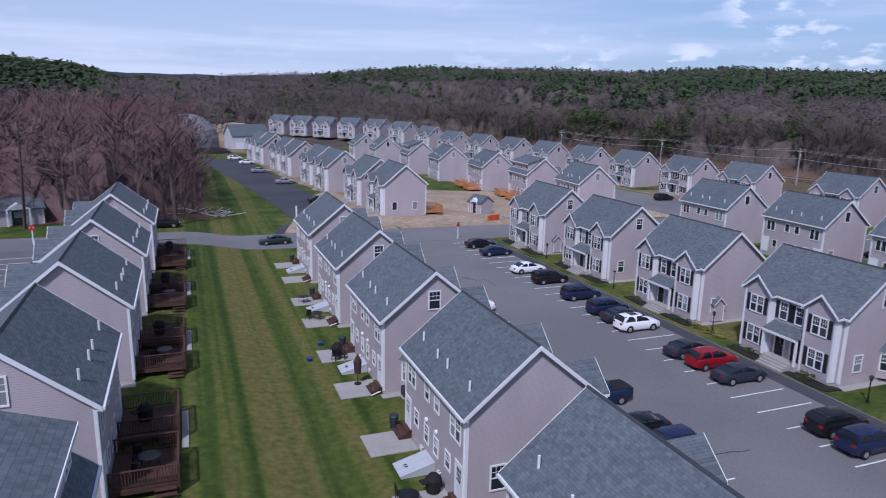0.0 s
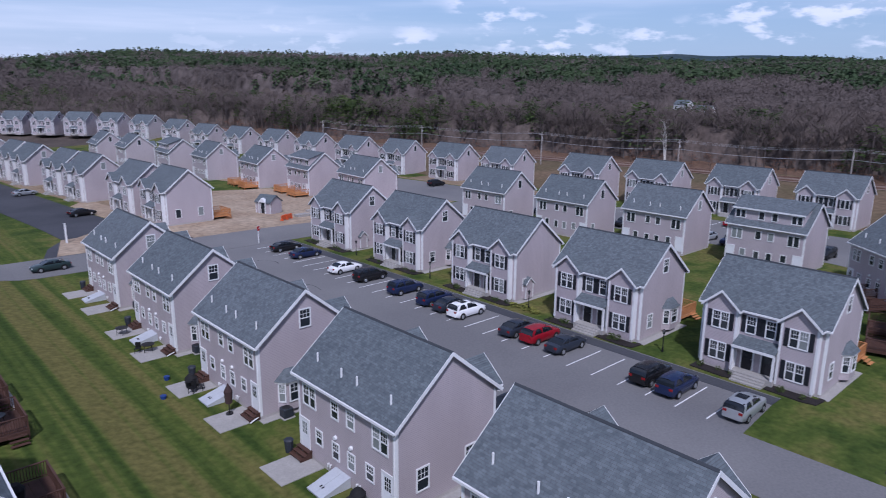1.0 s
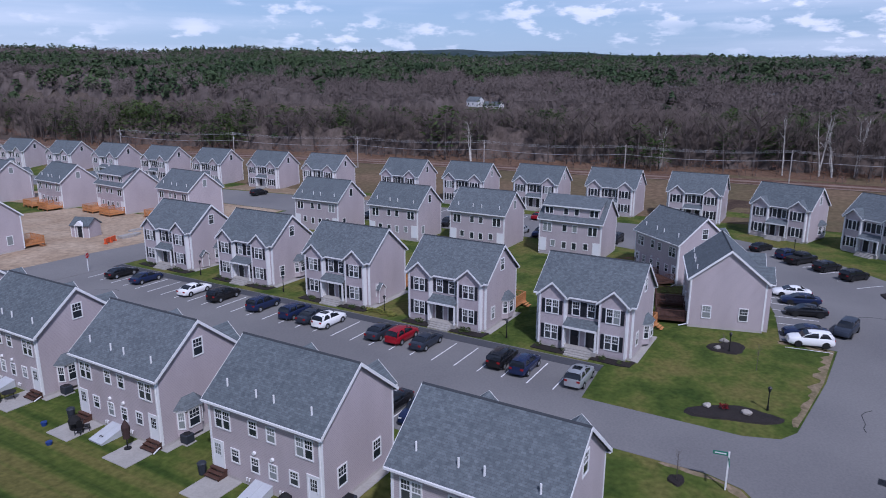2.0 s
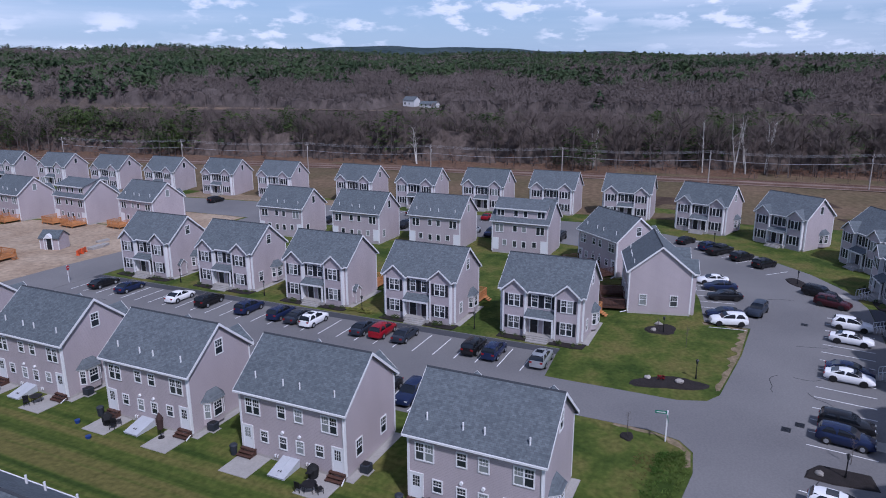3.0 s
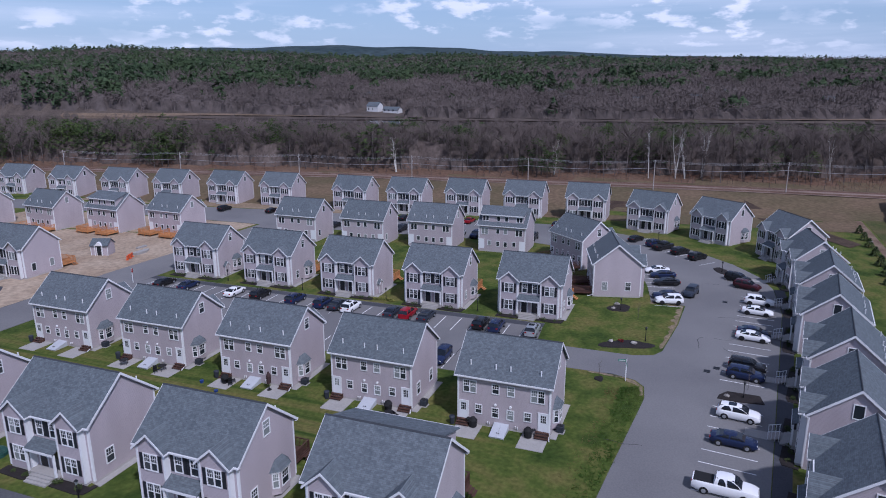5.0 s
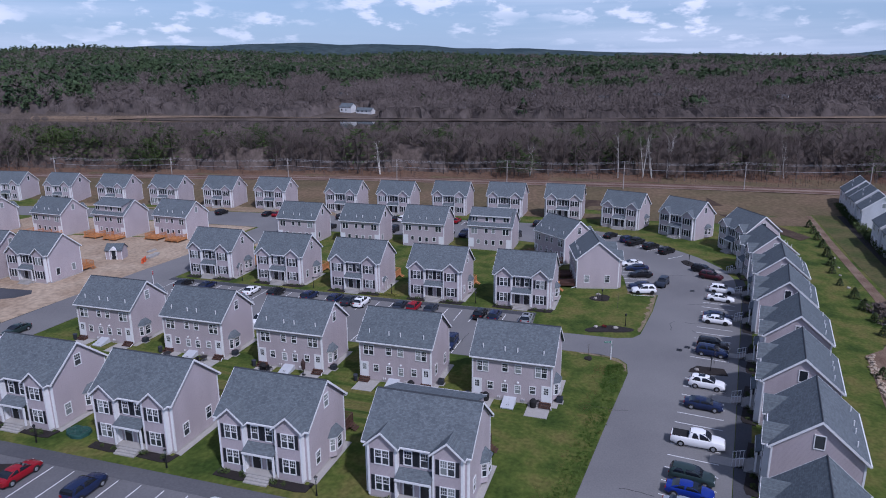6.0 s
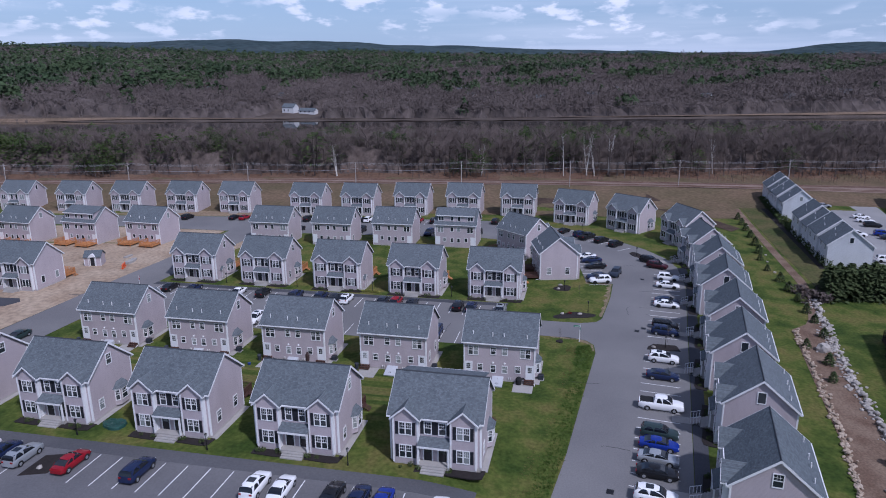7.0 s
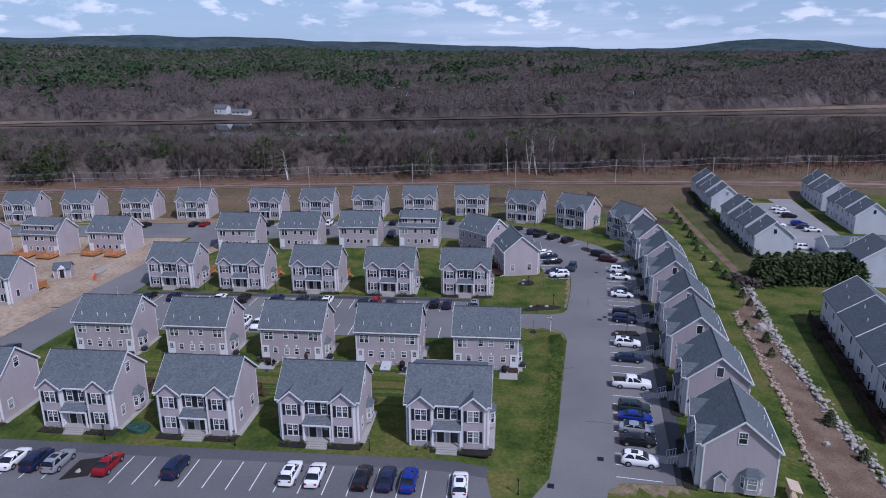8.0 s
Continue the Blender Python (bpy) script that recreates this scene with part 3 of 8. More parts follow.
            box(bm, xe - 0.05, xe + 0.05, y0 - 0.3, -DEP / 2 + 0.05, ze2 - 0.12, ze2 + 0.02)
        bmesh.ops.recalc_face_normals(bm, faces=bm.faces)
        part("bay_rake", bm, white_trim, bay)
        for c in (a, b) if front else ():
            sgn = -1 if c == a else 1
            boxes("bay_corner_board", white_trim, bay, [(min(c, c - sgn * 0.16) - 0.02, max(c, c - sgn * 0.16) + 0.02, y0 - 0.03, y0, 0.28, EAVE - 0.05),
                                                        (min(c, c + sgn * 0.03), max(c, c + sgn * 0.03), y0, y1, 0.28, EAVE - 0.25)])
        for z, hh in ((1.05, 1.5), (3.95, 1.45)) if front else ():
            add_window(h, on_front(x, z, y0), 1.36, hh, True, "plain" not in words, fine)
    for x in (-0.84, 0.84) if front else ():
        add_window(h, on_front(x, 3.95), 0.72, 1.45, False, "plain" not in words, fine)
    for x in (-0.86, 0.86) if front else ():
        add_door(h, on_front(x, 0.57), True, "front_door", fine)
    # porch: roof, posts, floor, steps
    pa, pb = -BAY_X + BAY_W / 2 - 0.02, BAY_X - BAY_W / 2 + 0.02
    yf = -DEP / 2 - BAY_P - 0.55
    bm = bmesh.new()
    slab(bm, [(pa, yf - 0.1, 2.95), (pb, yf - 0.1, 2.95), (pb, -DEP / 2, 3.62), (pa, -DEP / 2, 3.62)], 0.12)
    porch_roof = part("porch_roof", bm, shingle, h, "shed porch roof of grey shingles")
    boxes("porch_fascia", white_trim, porch_roof, [(pa, pb, yf - 0.14, yf - 0.10, 2.74, 2.97)])
    if front:
        for x in (pa + 0.1, pb - 0.1):
            boxes("porch_post", white_trim, h, [(x - 0.09, x + 0.09, yf - 0.02, yf + 0.16, 0.55, 2.84)])
        boxes("porch_floor", concrete, h, [(pa, pb, yf, -DEP / 2 - 0.02, 0.0, 0.56)])
        for i in range(3):
            boxes("step", concrete, h, [(-1.35, 1.35, yf - 0.32 * (i + 1), yf - 0.32 * i, 0, 0.56 - 0.14 * (i + 1))])
    # back
    if back:
        for x in (-3.85, 3.85):
            add_window(h, on_back(x, 3.95), 1.4, 1.35, True, False, near_back)
        for x in (-0.86, 0.86):
            add_window(h, on_back(x, 4.2), 0.7, 1.05, False, False, near_back)
            add_window(h, on_back(x, 1.35), 0.66, 1.05, False, False, near_back)
        for x in (-2.8, 2.8):
            add_window(h, on_back(x, 1.55), 0.68, 0.95, False, False, near_back)
        for x in (-4.55, 4.55):
            add_door(h, on_back(x, 0.62), False, "back_door", near_back)
        if near_back:
            for x in (-0.86, 0.86):
                bm = bmesh.new()
                tube(bm, (x, DEP / 2, 2.85), (x, DEP / 2 + 0.16, 2.85), 0.15, 0.13, 10)
                part("vent_hood", bm, white_trim, h)
            for x in (-1.6, 1.6):
                bm = bmesh.new()
                for s in (-0.13, 0.13):
                    tube(bm, (x + s, DEP / 2 - 0.05, 0.62), (x + s, DEP / 2 + 0.14, 0.62), 0.05, 0.05, 6)
                    tube(bm, (x + s, DEP / 2 + 0.12, 0.42), (x + s, DEP / 2 + 0.12, 0.68), 0.05, 0.05, 6)
                part("vent_pipe", bm, white_trim, h)
            bm = bmesh.new()
            xd = -WID / 2 + 0.12
            box(bm, xd - 0.05, xd + 0.05, DEP / 2, DEP / 2 + 0.09, 0.25, EAVE - 0.15)
            tube(bm, (xd, DEP / 2 + 0.05, 0.28), (xd - 0.25, DEP / 2 + 0.95, 0.10), 0.06, 0.06, 6)
            part("downspout", bm, white_trim, h)
    # pipes through the back slope
    if back or "pipes" in words:
        for x, up in ((4.0, 0.20), (1.05, 0.17), (-0.62, 0.17), (-4.0, 0.17)):
            y = (1 - up) * (DEP / 2)
            z = EAVE + up * (RIDGE - EAVE)
            bm = bmesh.new()
            tube(bm, (x, y, z), (x, y, z + 0.72), 0.07, 0.07, 6)
            part("roof_pipe", bm, white_trim, roof)
    # gable end with windows: the right-hand one, or the left-hand one where the style says L
    turn = pose(0, 0, 0, 0, 0, 180 if "L" in words else 0)
    if "attic" in style:
        add_window(h, on_end(turn, 0.0, 6.55), 0.85, 1.35, False, False, fine)
    if "low2" in style:
        for y in (-2.1, 1.9):
            add_window(h, on_end(turn, y, 1.3), 0.85, 1.4, False, False, fine)
    if "low1" in style:
        add_window(h, on_end(turn, -2.3, 1.2), 0.8, 1.35, False, False, fine)
    if "bay" in style:
        side_bay(h, -1.4 if "L" in words else 1.4, turn)
    if "hood" in style:
        side_hood(h, 2.0 if "L" in words else -2.0, turn)
    if "dormer" in style:
        back_dormer(h, fine)
    return h


def side_bay(h, y, turn):
    x0 = WID / 2
    outline = [(x0, y - 1.25), (x0 + 0.62, y - 0.72), (x0 + 0.62, y + 0.72), (x0, y + 1.25)]
    bm = bmesh.new()
    prism(bm, outline, 0.35, 2.75)
    bay = part("bay_window", bm, siding, h, "three-sided bay window box", at=turn)
    bm = bmesh.new()
    top = [(x0, y - 0.6, 3.55), (x0, y + 0.6, 3.55)]
    out = [(x0, y - 1.5, 2.72), (x0 + 0.82, y - 0.85, 2.72), (x0 + 0.82, y + 0.85, 2.72), (x0, y + 1.5, 2.72)]
    t = [bm.verts.new(p) for p in top]
    o = [bm.verts.new(p) for p in out]
    bm.faces.new((o[0], o[1], t[0])), bm.faces.new((o[1], o[2], t[1], t[0])), bm.faces.new((o[2], o[3], t[1])), bm.faces.new(o[::-1])
    part("bay_roof", bm, shingle, bay)
    bm = bmesh.new()
    prism(bm, [(x0, y - 1.42), (x0 + 0.76, y - 0.81), (x0 + 0.76, y + 0.81), (x0, y + 1.42)], 2.6, 2.72)
    part("bay_eave", bm, white_trim, bay)
    ang = math.degrees(math.atan2(0.53, 0.62))
    add_window(bay, pose(x0 + 0.63, y, 1.1, 0, 0, 90), 0.95, 1.35, False, False)
    add_window(bay, pose(x0 + 0.32, y - 0.995, 1.1, 0, 0, 90 - (90 - ang) - 4), 0.45, 1.35, False, False)
    add_window(bay, pose(x0 + 0.32, y + 0.995, 1.1, 0, 0, 90 + (90 - ang) + 4), 0.45, 1.35, False, False)


def side_hood(h, y, turn):
    x0 = WID / 2
    bm = bmesh.new()
    box(bm, x0, x0 + 0.45, y - 0.62, y + 0.62, 0.2, 2.1)
    v = [bm.verts.new(p) for p in ((x0 + 0.45, y - 0.62, 2.1), (x0 + 0.45, y + 0.62, 2.1), (x0 + 0.45, y, 2.7))]
    bm.faces.new(v)
    hood = part("side_vestibule", bm, siding, h, "small gabled side projection", at=turn)
    bm = bmesh.new()
    for s in (-1, 1):
        q = [(x0, y + s * 0.8, 2.02), (x0 + 0.6, y + s * 0.8, 2.02), (x0 + 0.6, y, 2.82), (x0, y, 2.82)]
        slab(bm, q if s < 0 else q[::-1], 0.1)
    part("vestibule_roof", bm, shingle, hood)
    bm = bmesh.new()
    for s in (-1, 1):
        q = [(x0 + 0.6, y + s * 0.82, 2.0), (x0 + 0.64, y + s * 0.82, 2.0), (x0 + 0.64, y, 2.82), (x0 + 0.6, y, 2.82)]
        slab(bm, q if s < 0 else q[::-1], 0.14)
        box(bm, x0 + 0.44, x0 + 0.48, y + s * 0.62 - 0.06, y + s * 0.62 + 0.06, 0.2, 2.1)
    part("vestibule_trim", bm, white_trim, hood)


def back_dormer(h, fine):
    """A long shed dormer on the back slope."""
    yb = DEP / 2 - 0.55
    bm = bmesh.new()
    v = {}
    for s in (-1, 1):
        x = s * (WID / 2 - 0.6)
        v[s] = [bm.verts.new(p) for p in ((x, yb, EAVE + 0.3), (x, yb, 8.2), (x, 0.2, RIDGE - 0.15))]
    bm.faces.new((v[1][0], v[-1][0], v[-1][1], v[1][1]))
    bm.faces.new((v[-1][0], v[-1][2], v[-1][1]))
    bm.faces.new((v[1][0], v[1][1], v[1][2]))
    dormer = part("dormer", bm, siding, h, "long shed dormer on the back roof")
    bm = bmesh.new()
    a = WID / 2 - 0.35
    slab(bm, [(-a, 0.05, RIDGE + 0.2), (a, 0.05, RIDGE + 0.2), (a, yb + 0.35, 8.3), (-a, yb + 0.35, 8.3)][::-1], 0.14)
    bmesh.ops.recalc_face_normals(bm, faces=bm.faces)
    part("dormer_roof", bm, shingle, dormer)
    boxes("dormer_fascia", white_trim, dormer, [(-a, a, yb + 0.35, yb + 0.4, 8.1, 8.31)])
    for x in (-3.8, -0.9, 0.9, 3.8):
        add_window(h, pose(x, yb + 0.01, 6.9, 0, 0, 180), 1.3 if abs(x) > 2 else 0.68, 1.0, abs(x) > 2, False, fine)



HOUSE_LABEL = "grey-taupe two-storey duplex, white trim, slate roof"
PROTOTYPES = {}


def place_house(style, x, y, rz, row, extra="", z=0.0):
    m = pose(x, y, z, 0, 0, rz)
    if style not in PROTOTYPES:
        ob = house(style)
        ob.matrix_basis = m
        PROTOTYPES[style] = ob
    else:
        ob = copy_thing(PROTOTYPES[style], m)
    return tagged(ob, HOUSE_LABEL + extra, "house", row)


WEST = [(-9.70, 21.30), (-10.07, 37.97), (-9.65, 54.71), (-9.48, 71.46), (-9.29, 88.19)]
LAWN = [(15.63, 17.41), (16.07, 33.80), (16.12, 50.19), (16.34, 66.98), (16.61, 83.91)]
MIDDLE = [(52.03, 23.24), (51.61, 39.86), (51.94, 56.52), (52.27, 73.42), (52.03, 89.74)]
for (x, y), st in zip(WEST, ("low1 bay dormer", "attic low1 bay", "low2", "attic low1 bay", "attic low1")):
    place_house("F B " + st, x, y, -90, "houses of the western row", ", car park side", level(x, y))
for (x, y), st in zip(LAWN, ("attic low1 bay", "low2", "attic bay", "attic bay", "attic bay")):
    place_house("L B " + st, x, y, 90, "houses backing on the lawn", ", two patios")
for (x, y), st in zip(MIDDLE, ("attic low1 bay", "attic low1 bay", "low1 hood", "attic low1 bay", "attic hood bay")):
    place_house("F " + st, x, y, -90, "houses along the middle street", ", beside parking")
for x, y, st in ((89.06, 38.44, "dormer"), (87.71, 54.80, "attic"), (85.24, 70.58, "attic low1"), (83.36, 87.07, "attic low1")):
    place_house("L B far " + st, x, y, 90, "houses backing on the middle row", ", seen from behind")
place_house("L B attic bay", 83.83, 20.85, 48, "houses at the bend", ", turned askew")
place_house("L B low2", 67.63, 12.41, 14.2, "houses at the bend", ", plain gable end")
for x, y in ((119.57, 92.36), (121.45, 76.02), (125.01, 59.73), (127.45, 43.50), (128.84, 26.61)):
    place_house("F far attic", x, y, -90, "houses before the railway", ", near the railway")
for x, y, rz in ((121.01, 9.02, -108), (114.34, -6.59, -126), (101.07, -20.10, -153)):
    place_house("F far attic bay", x, y, rz, "houses round the bend", ", facing the bend")
SOUTH = ((-13.48, -13.86, 172.5), (3.77, -16.18, 172.5), (19.19, -17.34, 172.5), (34.47, -19.39, 172.5), (50.69, -20.42, 172.5), (66.27, -21.82, 175), (82.6, -21.6, 188))
for x, y, rz in SOUTH:
    place_house("F pipes attic hood bay" if x < -10 else "F pipes far attic", x, y, rz, "houses along the southern street", ", southern row")
# the newest houses, to the north
NORTH_FRONT = tuple((36.62 - 0.115 * (y - 122.08), y, rz) for y, rz in ((122.08, -89), (134.73, -87), (156.11, -86), (167.82, -86), (188.23, -85), (199.94, -85), (220.35, -85), (232.06, -85)))
for x, y, rz in NORTH_FRONT:
    place_house("F far low2" if y < 128 else "F far attic plain", x, y, rz, "new houses along the side street", ", on bare soil", level(x, y))


def level_at(x, y):
    """Base of the northern houses, which climb towards the end of the row."""
    return 2.6 * min(1.0, max(0.0, (y - 255) / 44)) - 0.1


NORTH_BACK = tuple((77.33 - 0.176 * (y - 120.21), y) for y in (120.21, 137.02, 154.53, 175.12, 192.28, 214.72, 231.44))
for i, (x, y) in enumerate(NORTH_BACK):
    place_house("L B far " + ("dormer" if i in (1, 4) else "attic"), x, y, 86, "new houses backing on the lot", ", unfinished yard")
for x, y, rz in ((118.57, 116.53, -88), (116.42, 134.02, -88), (113.55, 152.4, -88), (110.71, 170.56, -87), (108.43, 190.29, -86), (106.3, 210.33, -84), (103.14, 230.82, -82), (100.14, 251.94, -79), (97.06, 271.74, -76), (91.34, 290.66, -70), (83.86, 306.94, -62), (74.62, 320.14, -55), (64.94, 331.58, -52), (55.7, 343.02, -52), (46.9, 355.34, -55)):
    place_house("F far attic" if y < 176 else "F far attic plain", x, y, rz, "northern houses before the railway", ", near the railway", level_at(x, y))

# ---- ground, one sheet out to the hills ----
NEAR_CREST = ((-180, 15), (-60, 30), (-30, 62), (-10, 70), (5, 80), (20, 84), (40, 88), (55, 86), (70, 80), (80, 58), (87, 38), (94, 36), (97.5, 62), (104, 68), (110, 62), (180, 15))
FAR_RIDGE = ((-180, 55), (-60, 80), (-30, 112), (-26, 140), (-23, 184), (-20, 192), (-16.6, 182), (-13, 158), (-8, 156), (5, 192), (12, 214), (18.6, 230), (29, 246), (38, 234), (50, 190), (60, 150), (110, 110), (180, 60))


PLAN = 0.88  # the wide landscape is laid out in plan units of this many metres


def ramp(v, a, b):
    t = np.clip((v - a) / (b - a), 0, 1)
    return t * t * (3 - 2 * t)


def terrain(x, y):
    """Height of the land: level among the houses, a low rise to the railway, the river, hills behind it."""
    x, y = np.asarray(x, float) / PLAN, np.asarray(y, float) / PLAN
    v = x + 0.2 * y
    near = np.interp(v, (162, 188, 214, 258, 292, 520), (0, 2.4, 2.7, 6.0, 6.6, 6.6)) * (1 - ramp(y, 380, 620)) + 3.2 * ramp(y, 285, 345) * ramp(x, 40, 72) * (1 - ramp(x, 130, 190)) * (1 - ramp(y, 430, 560))
    bed = -3.0 * ramp(v, 288, 300) * (1 - ramp(v, 508, 520)) * (1 - ramp(y, 520, 700))
    r = np.hypot(x, y - 30)
    az = np.degrees(np.arctan2(y - 30, x))
    crest = np.interp(az, [s[0] for s in NEAR_CREST], [s[1] for s in NEAR_CREST])
    ridge = np.interp(az, [s[0] for s in FAR_RIDGE], [s[1] for s in FAR_RIDGE])
    far = 12 * np.clip((r - 330) / 230, 0, 1) + (crest - 12) * np.clip((r - 560) / 940, 0, 1) ** 0.95
    far = far - 30 * ramp(r, 1520, 2300)
    far = far + (ridge - far) * ramp(r, 2500, 4150) * (r > 2400)
    far = far + np.minimum(2.8 - 0.0145 * (0.97 * x + 0.2 * y), 0)
    on = np.maximum(ramp(v, 516, 545), ramp(az, 66, 80) * (az < 150))
    lumps = 7 * np.sin(x / 171 + 1.3) * np.sin(y / 143 + 0.4) + 4 * np.sin(x / 71) * np.cos(y / 87)
    return terrace(x * PLAN, y * PLAN) + PLAN * (np.maximum(near, 0) * (1 - on) + bed * (1 - on) + on * (far + lumps * np.clip((r - 620) / 500, 0, 1)))


def grid_mesh(name, xs, ys, mats, slot):
    gx, gy = np.meshgrid(xs * PLAN, ys * PLAN)
    gz = terrain(gx, gy)
    co = np.stack([gx, gy, gz], -1).reshape(-1, 3)
    nx, ny = len(xs), len(ys)
    i, j = np.meshgrid(np.arange(nx - 1), np.arange(ny - 1))
    a = (j * nx + i).ravel()
    quads = np.stack([a, a + 1, a + nx + 1, a + nx], -1)
    me = bpy.data.meshes.new(name)
    me.from_pydata(co.tolist(), [], quads.tolist())
    for mt in mats:
        me.materials.append(mt)
    me.polygons.foreach_set("material_index", slot(co[quads].mean(1)))
    me.polygons.foreach_set("use_smooth", np.ones(len(quads), bool))
    return me


def axis(lo, a, b, hi, fine, coarse):
    return np.concatenate([np.linspace(lo, a, max(2, int((a - lo) / coarse)), endpoint=False), np.arange(a, b, fine), np.linspace(b, hi, max(2, int((hi - b) / coarse)))])


def ground_slot(c):
    c = c / PLAN
    v = c[:, 0] + 0.2 * c[:, 1]
    wood = (v > 214) | (c[:, 1] > 330) | ((c[:, 0] < 2) & (c[:, 1] > 134)) | (c[:, 0] < -170) | (c[:, 1] < -190)
    dry = (v > 160) & (c[:, 0] > 120) & ~wood
    slot = wood.astype(np.int32) + 2 * dry.astype(np.int32)
    slot = np.where((v > 300) | (c[:, 1] > 330), 4, slot)
    # slot 3 covers the far ridge, whose colour carries the painted haze
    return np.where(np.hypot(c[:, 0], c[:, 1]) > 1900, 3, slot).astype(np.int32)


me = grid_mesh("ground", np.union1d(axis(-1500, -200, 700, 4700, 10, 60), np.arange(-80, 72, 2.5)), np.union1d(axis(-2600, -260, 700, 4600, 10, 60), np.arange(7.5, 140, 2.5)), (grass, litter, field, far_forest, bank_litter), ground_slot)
tagged(part("ground", me, None), "lawns and woodland floor rising to distant hills", kind="structure")


def sheet(name, outline, mat, label, z=0.03, thick=0.08, kind="structure"):
    bm = bmesh.new()
    prism(bm, outline, z - thick, z)
    xs, ys = [p[0] for p in outline], [p[1] for p in outline]
    if min(xs) < 62 and max(ys) > 9 and max(xs) > -90:
        # cut into strips that follow the land
        for k in range(2):
            lo, hi = (max(min(xs), -70.4), min(max(xs), 63.4)) if k == 0 else (max(min(ys), 6.6), min(max(ys), 123.2))
            first = -70.4 if k == 0 else 6.6
            for i in range(int((lo - first) / 2.2) + 1, int((hi - first) / 2.2) + 1):
                at = first + i * 2.2
                bmesh.ops.bisect_plane(bm, geom=bm.verts[:] + bm.edges[:] + bm.faces[:], plane_co=(at, at, 0), plane_no=(1 - k, k, 0))
        for v in bm.verts:
            v.co.z += level(v.co.x, v.co.y)
    bmesh.ops.recalc_face_normals(bm, faces=bm.faces)
    return tagged(part(name, bm, mat), label, kind=kind)


def on_land(name, strip, mat, label, lift=0.05, steps=40):
    """A band laid on the land, between two lines of (x, y)."""
    bm = bmesh.new()
    rows = []
    for i in range(steps + 1):
        (ax, ay), (bx, by) = [[float(np.interp(i / steps, np.linspace(0, 1, len(line)), [q[c] for q in line])) for c in (0, 1)] for line in strip]
        row = []
        for k in range(5):
            s = k / 4
            x, y = PLAN * (ax * (1 - s) + bx * s), PLAN * (ay * (1 - s) + by * s)
            row.append(bm.verts.new((x, y, float(terrain(x, y)) + lift)))
        rows.append(row)
    for r0, r1 in zip(rows, rows[1:]):
        for k in range(4):
            bm.faces.new((r0[k], r0[k + 1], r1[k + 1], r1[k]))
    bmesh.ops.recalc_face_normals(bm, faces=bm.faces)
    return tagged(part(name, bm, mat), label, kind="structure")


sheet("road_south", [(-67.6, 15.2), (-67.49, 4.12), (-24.37, 2.86), (-19.61, 1.65), (-17.89, 0), (-17.85, -6.55), (62.75, -15.31), (76.54, -15.15), (84.21, -13.27), (91.83, -8.92), (101.05, -0.87), (108.85, 8.96), (114.24, 20.86), (116.59, 34.05), (96.13, 34.35), (94.13, 22.82), (89.12, 15.02), (81.52, 9.14),
                     (71.27, 6.45), (62.21, 5.19), (61.81, -0.44), (52.22, 0.35), (40.33, 2.07), (38.46, 3.17), (37.47, 5.94), (37.39, 19.58), (43.67, 20.06), (45.44, 20.04), (44.83, 99.39), (23.47, 100.9), (24.04, 23.19), (30.33, 22.63), (30.24, 7.34), (29.45, 4.84), (27.84, 3.54), (24.52, 3.27),
                     (8.89, 5.1), (-6.66, 6.82), (-17.76, 8.48), (-23.38, 11.46), (-28.28, 14.17)], asphalt, "grey asphalt street with parking bays along it")
sheet("road_cross", [(-120, 109.6), (-120, 101.8), (40, 97.0), (110.8, 95.2), (110.7, 105.2), (40, 106.4)], asphalt, "worn asphalt cross street between the rows", 0.07)
sheet("road_east", [(96.13, 34.35), (116.59, 34.05), (115.01, 55.17), (110.57, 91.17), (109.01, 108.62), (102.59, 156.34), (92.82, 216.24), (79.51, 217.79), (89.73, 157.31), (91.32, 91.95), (94.24, 55.67)], asphalt, "asphalt street before the railway houses", 0.036)
sheet("road_north", [(33.0, 106.5), (32, 110.29), (27.93, 116.54), (25.08, 148.13), (21.95, 183.14), (17.36, 237.83), (14.5, 264.46), (-1.12, 267.99), (1.7, 240.95), (8.82, 192.29), (13.08, 155.91), (15.75, 126.82), (16.29, 116.66), (13.05, 111.89), (11.5, 107.2)], asphalt_new, "dark fresh asphalt side street", 0.038)
sheet("car_park", [(-30.05, 14.03), (-19.36, 16.06), (-19.69, 101.50), (-61.33, 105.97), (-60.38, 14.79)], asphalt_worn, "asphalt car park with white stall lines", 0.032)
sheet("pavement_west", [(-19.36, 16.06), (-17.07, 16.01), (-17.56, 99.00), (-19.67, 99.20)], asphalt_path, "dark asphalt footpath before the houses", 0.05)
sheet("pavement_south", [(-17.66, -6.65), (-17.74, -8.38), (62.76, -17.13), (76.54, -16.95), (76.54, -15.24), (62.75, -15.41)], asphalt_new, "dark asphalt footpath before the southern houses", 0.05)
sheet("pavement_middle", [(43.67, 20.06), (45.26, 20.04), (44.68, 97.14), (43.09, 97.24)], asphalt_new, "dark asphalt footpath before the middle houses", 0.05)
sheet("soil_verge_north", [(28.24, 106.9), (32.89, 106.7), (34.15, 118.74), (32.68, 136.04), (29.87, 154.35), (25.44, 148.09), (28.01, 116.54)], soil, "bare soil before the new houses", 0.029)
sheet("soil_mouth", [(13.2, 107.2), (32.35, 106.6), (31.94, 117.56), (28.01, 116.72), (26.14, 114.87), (23.44, 115.84), (20.98, 119.35), (18.46, 117.2), (16.1, 116.86)], soil, "dust and soil spread over the street mouth", 0.044)
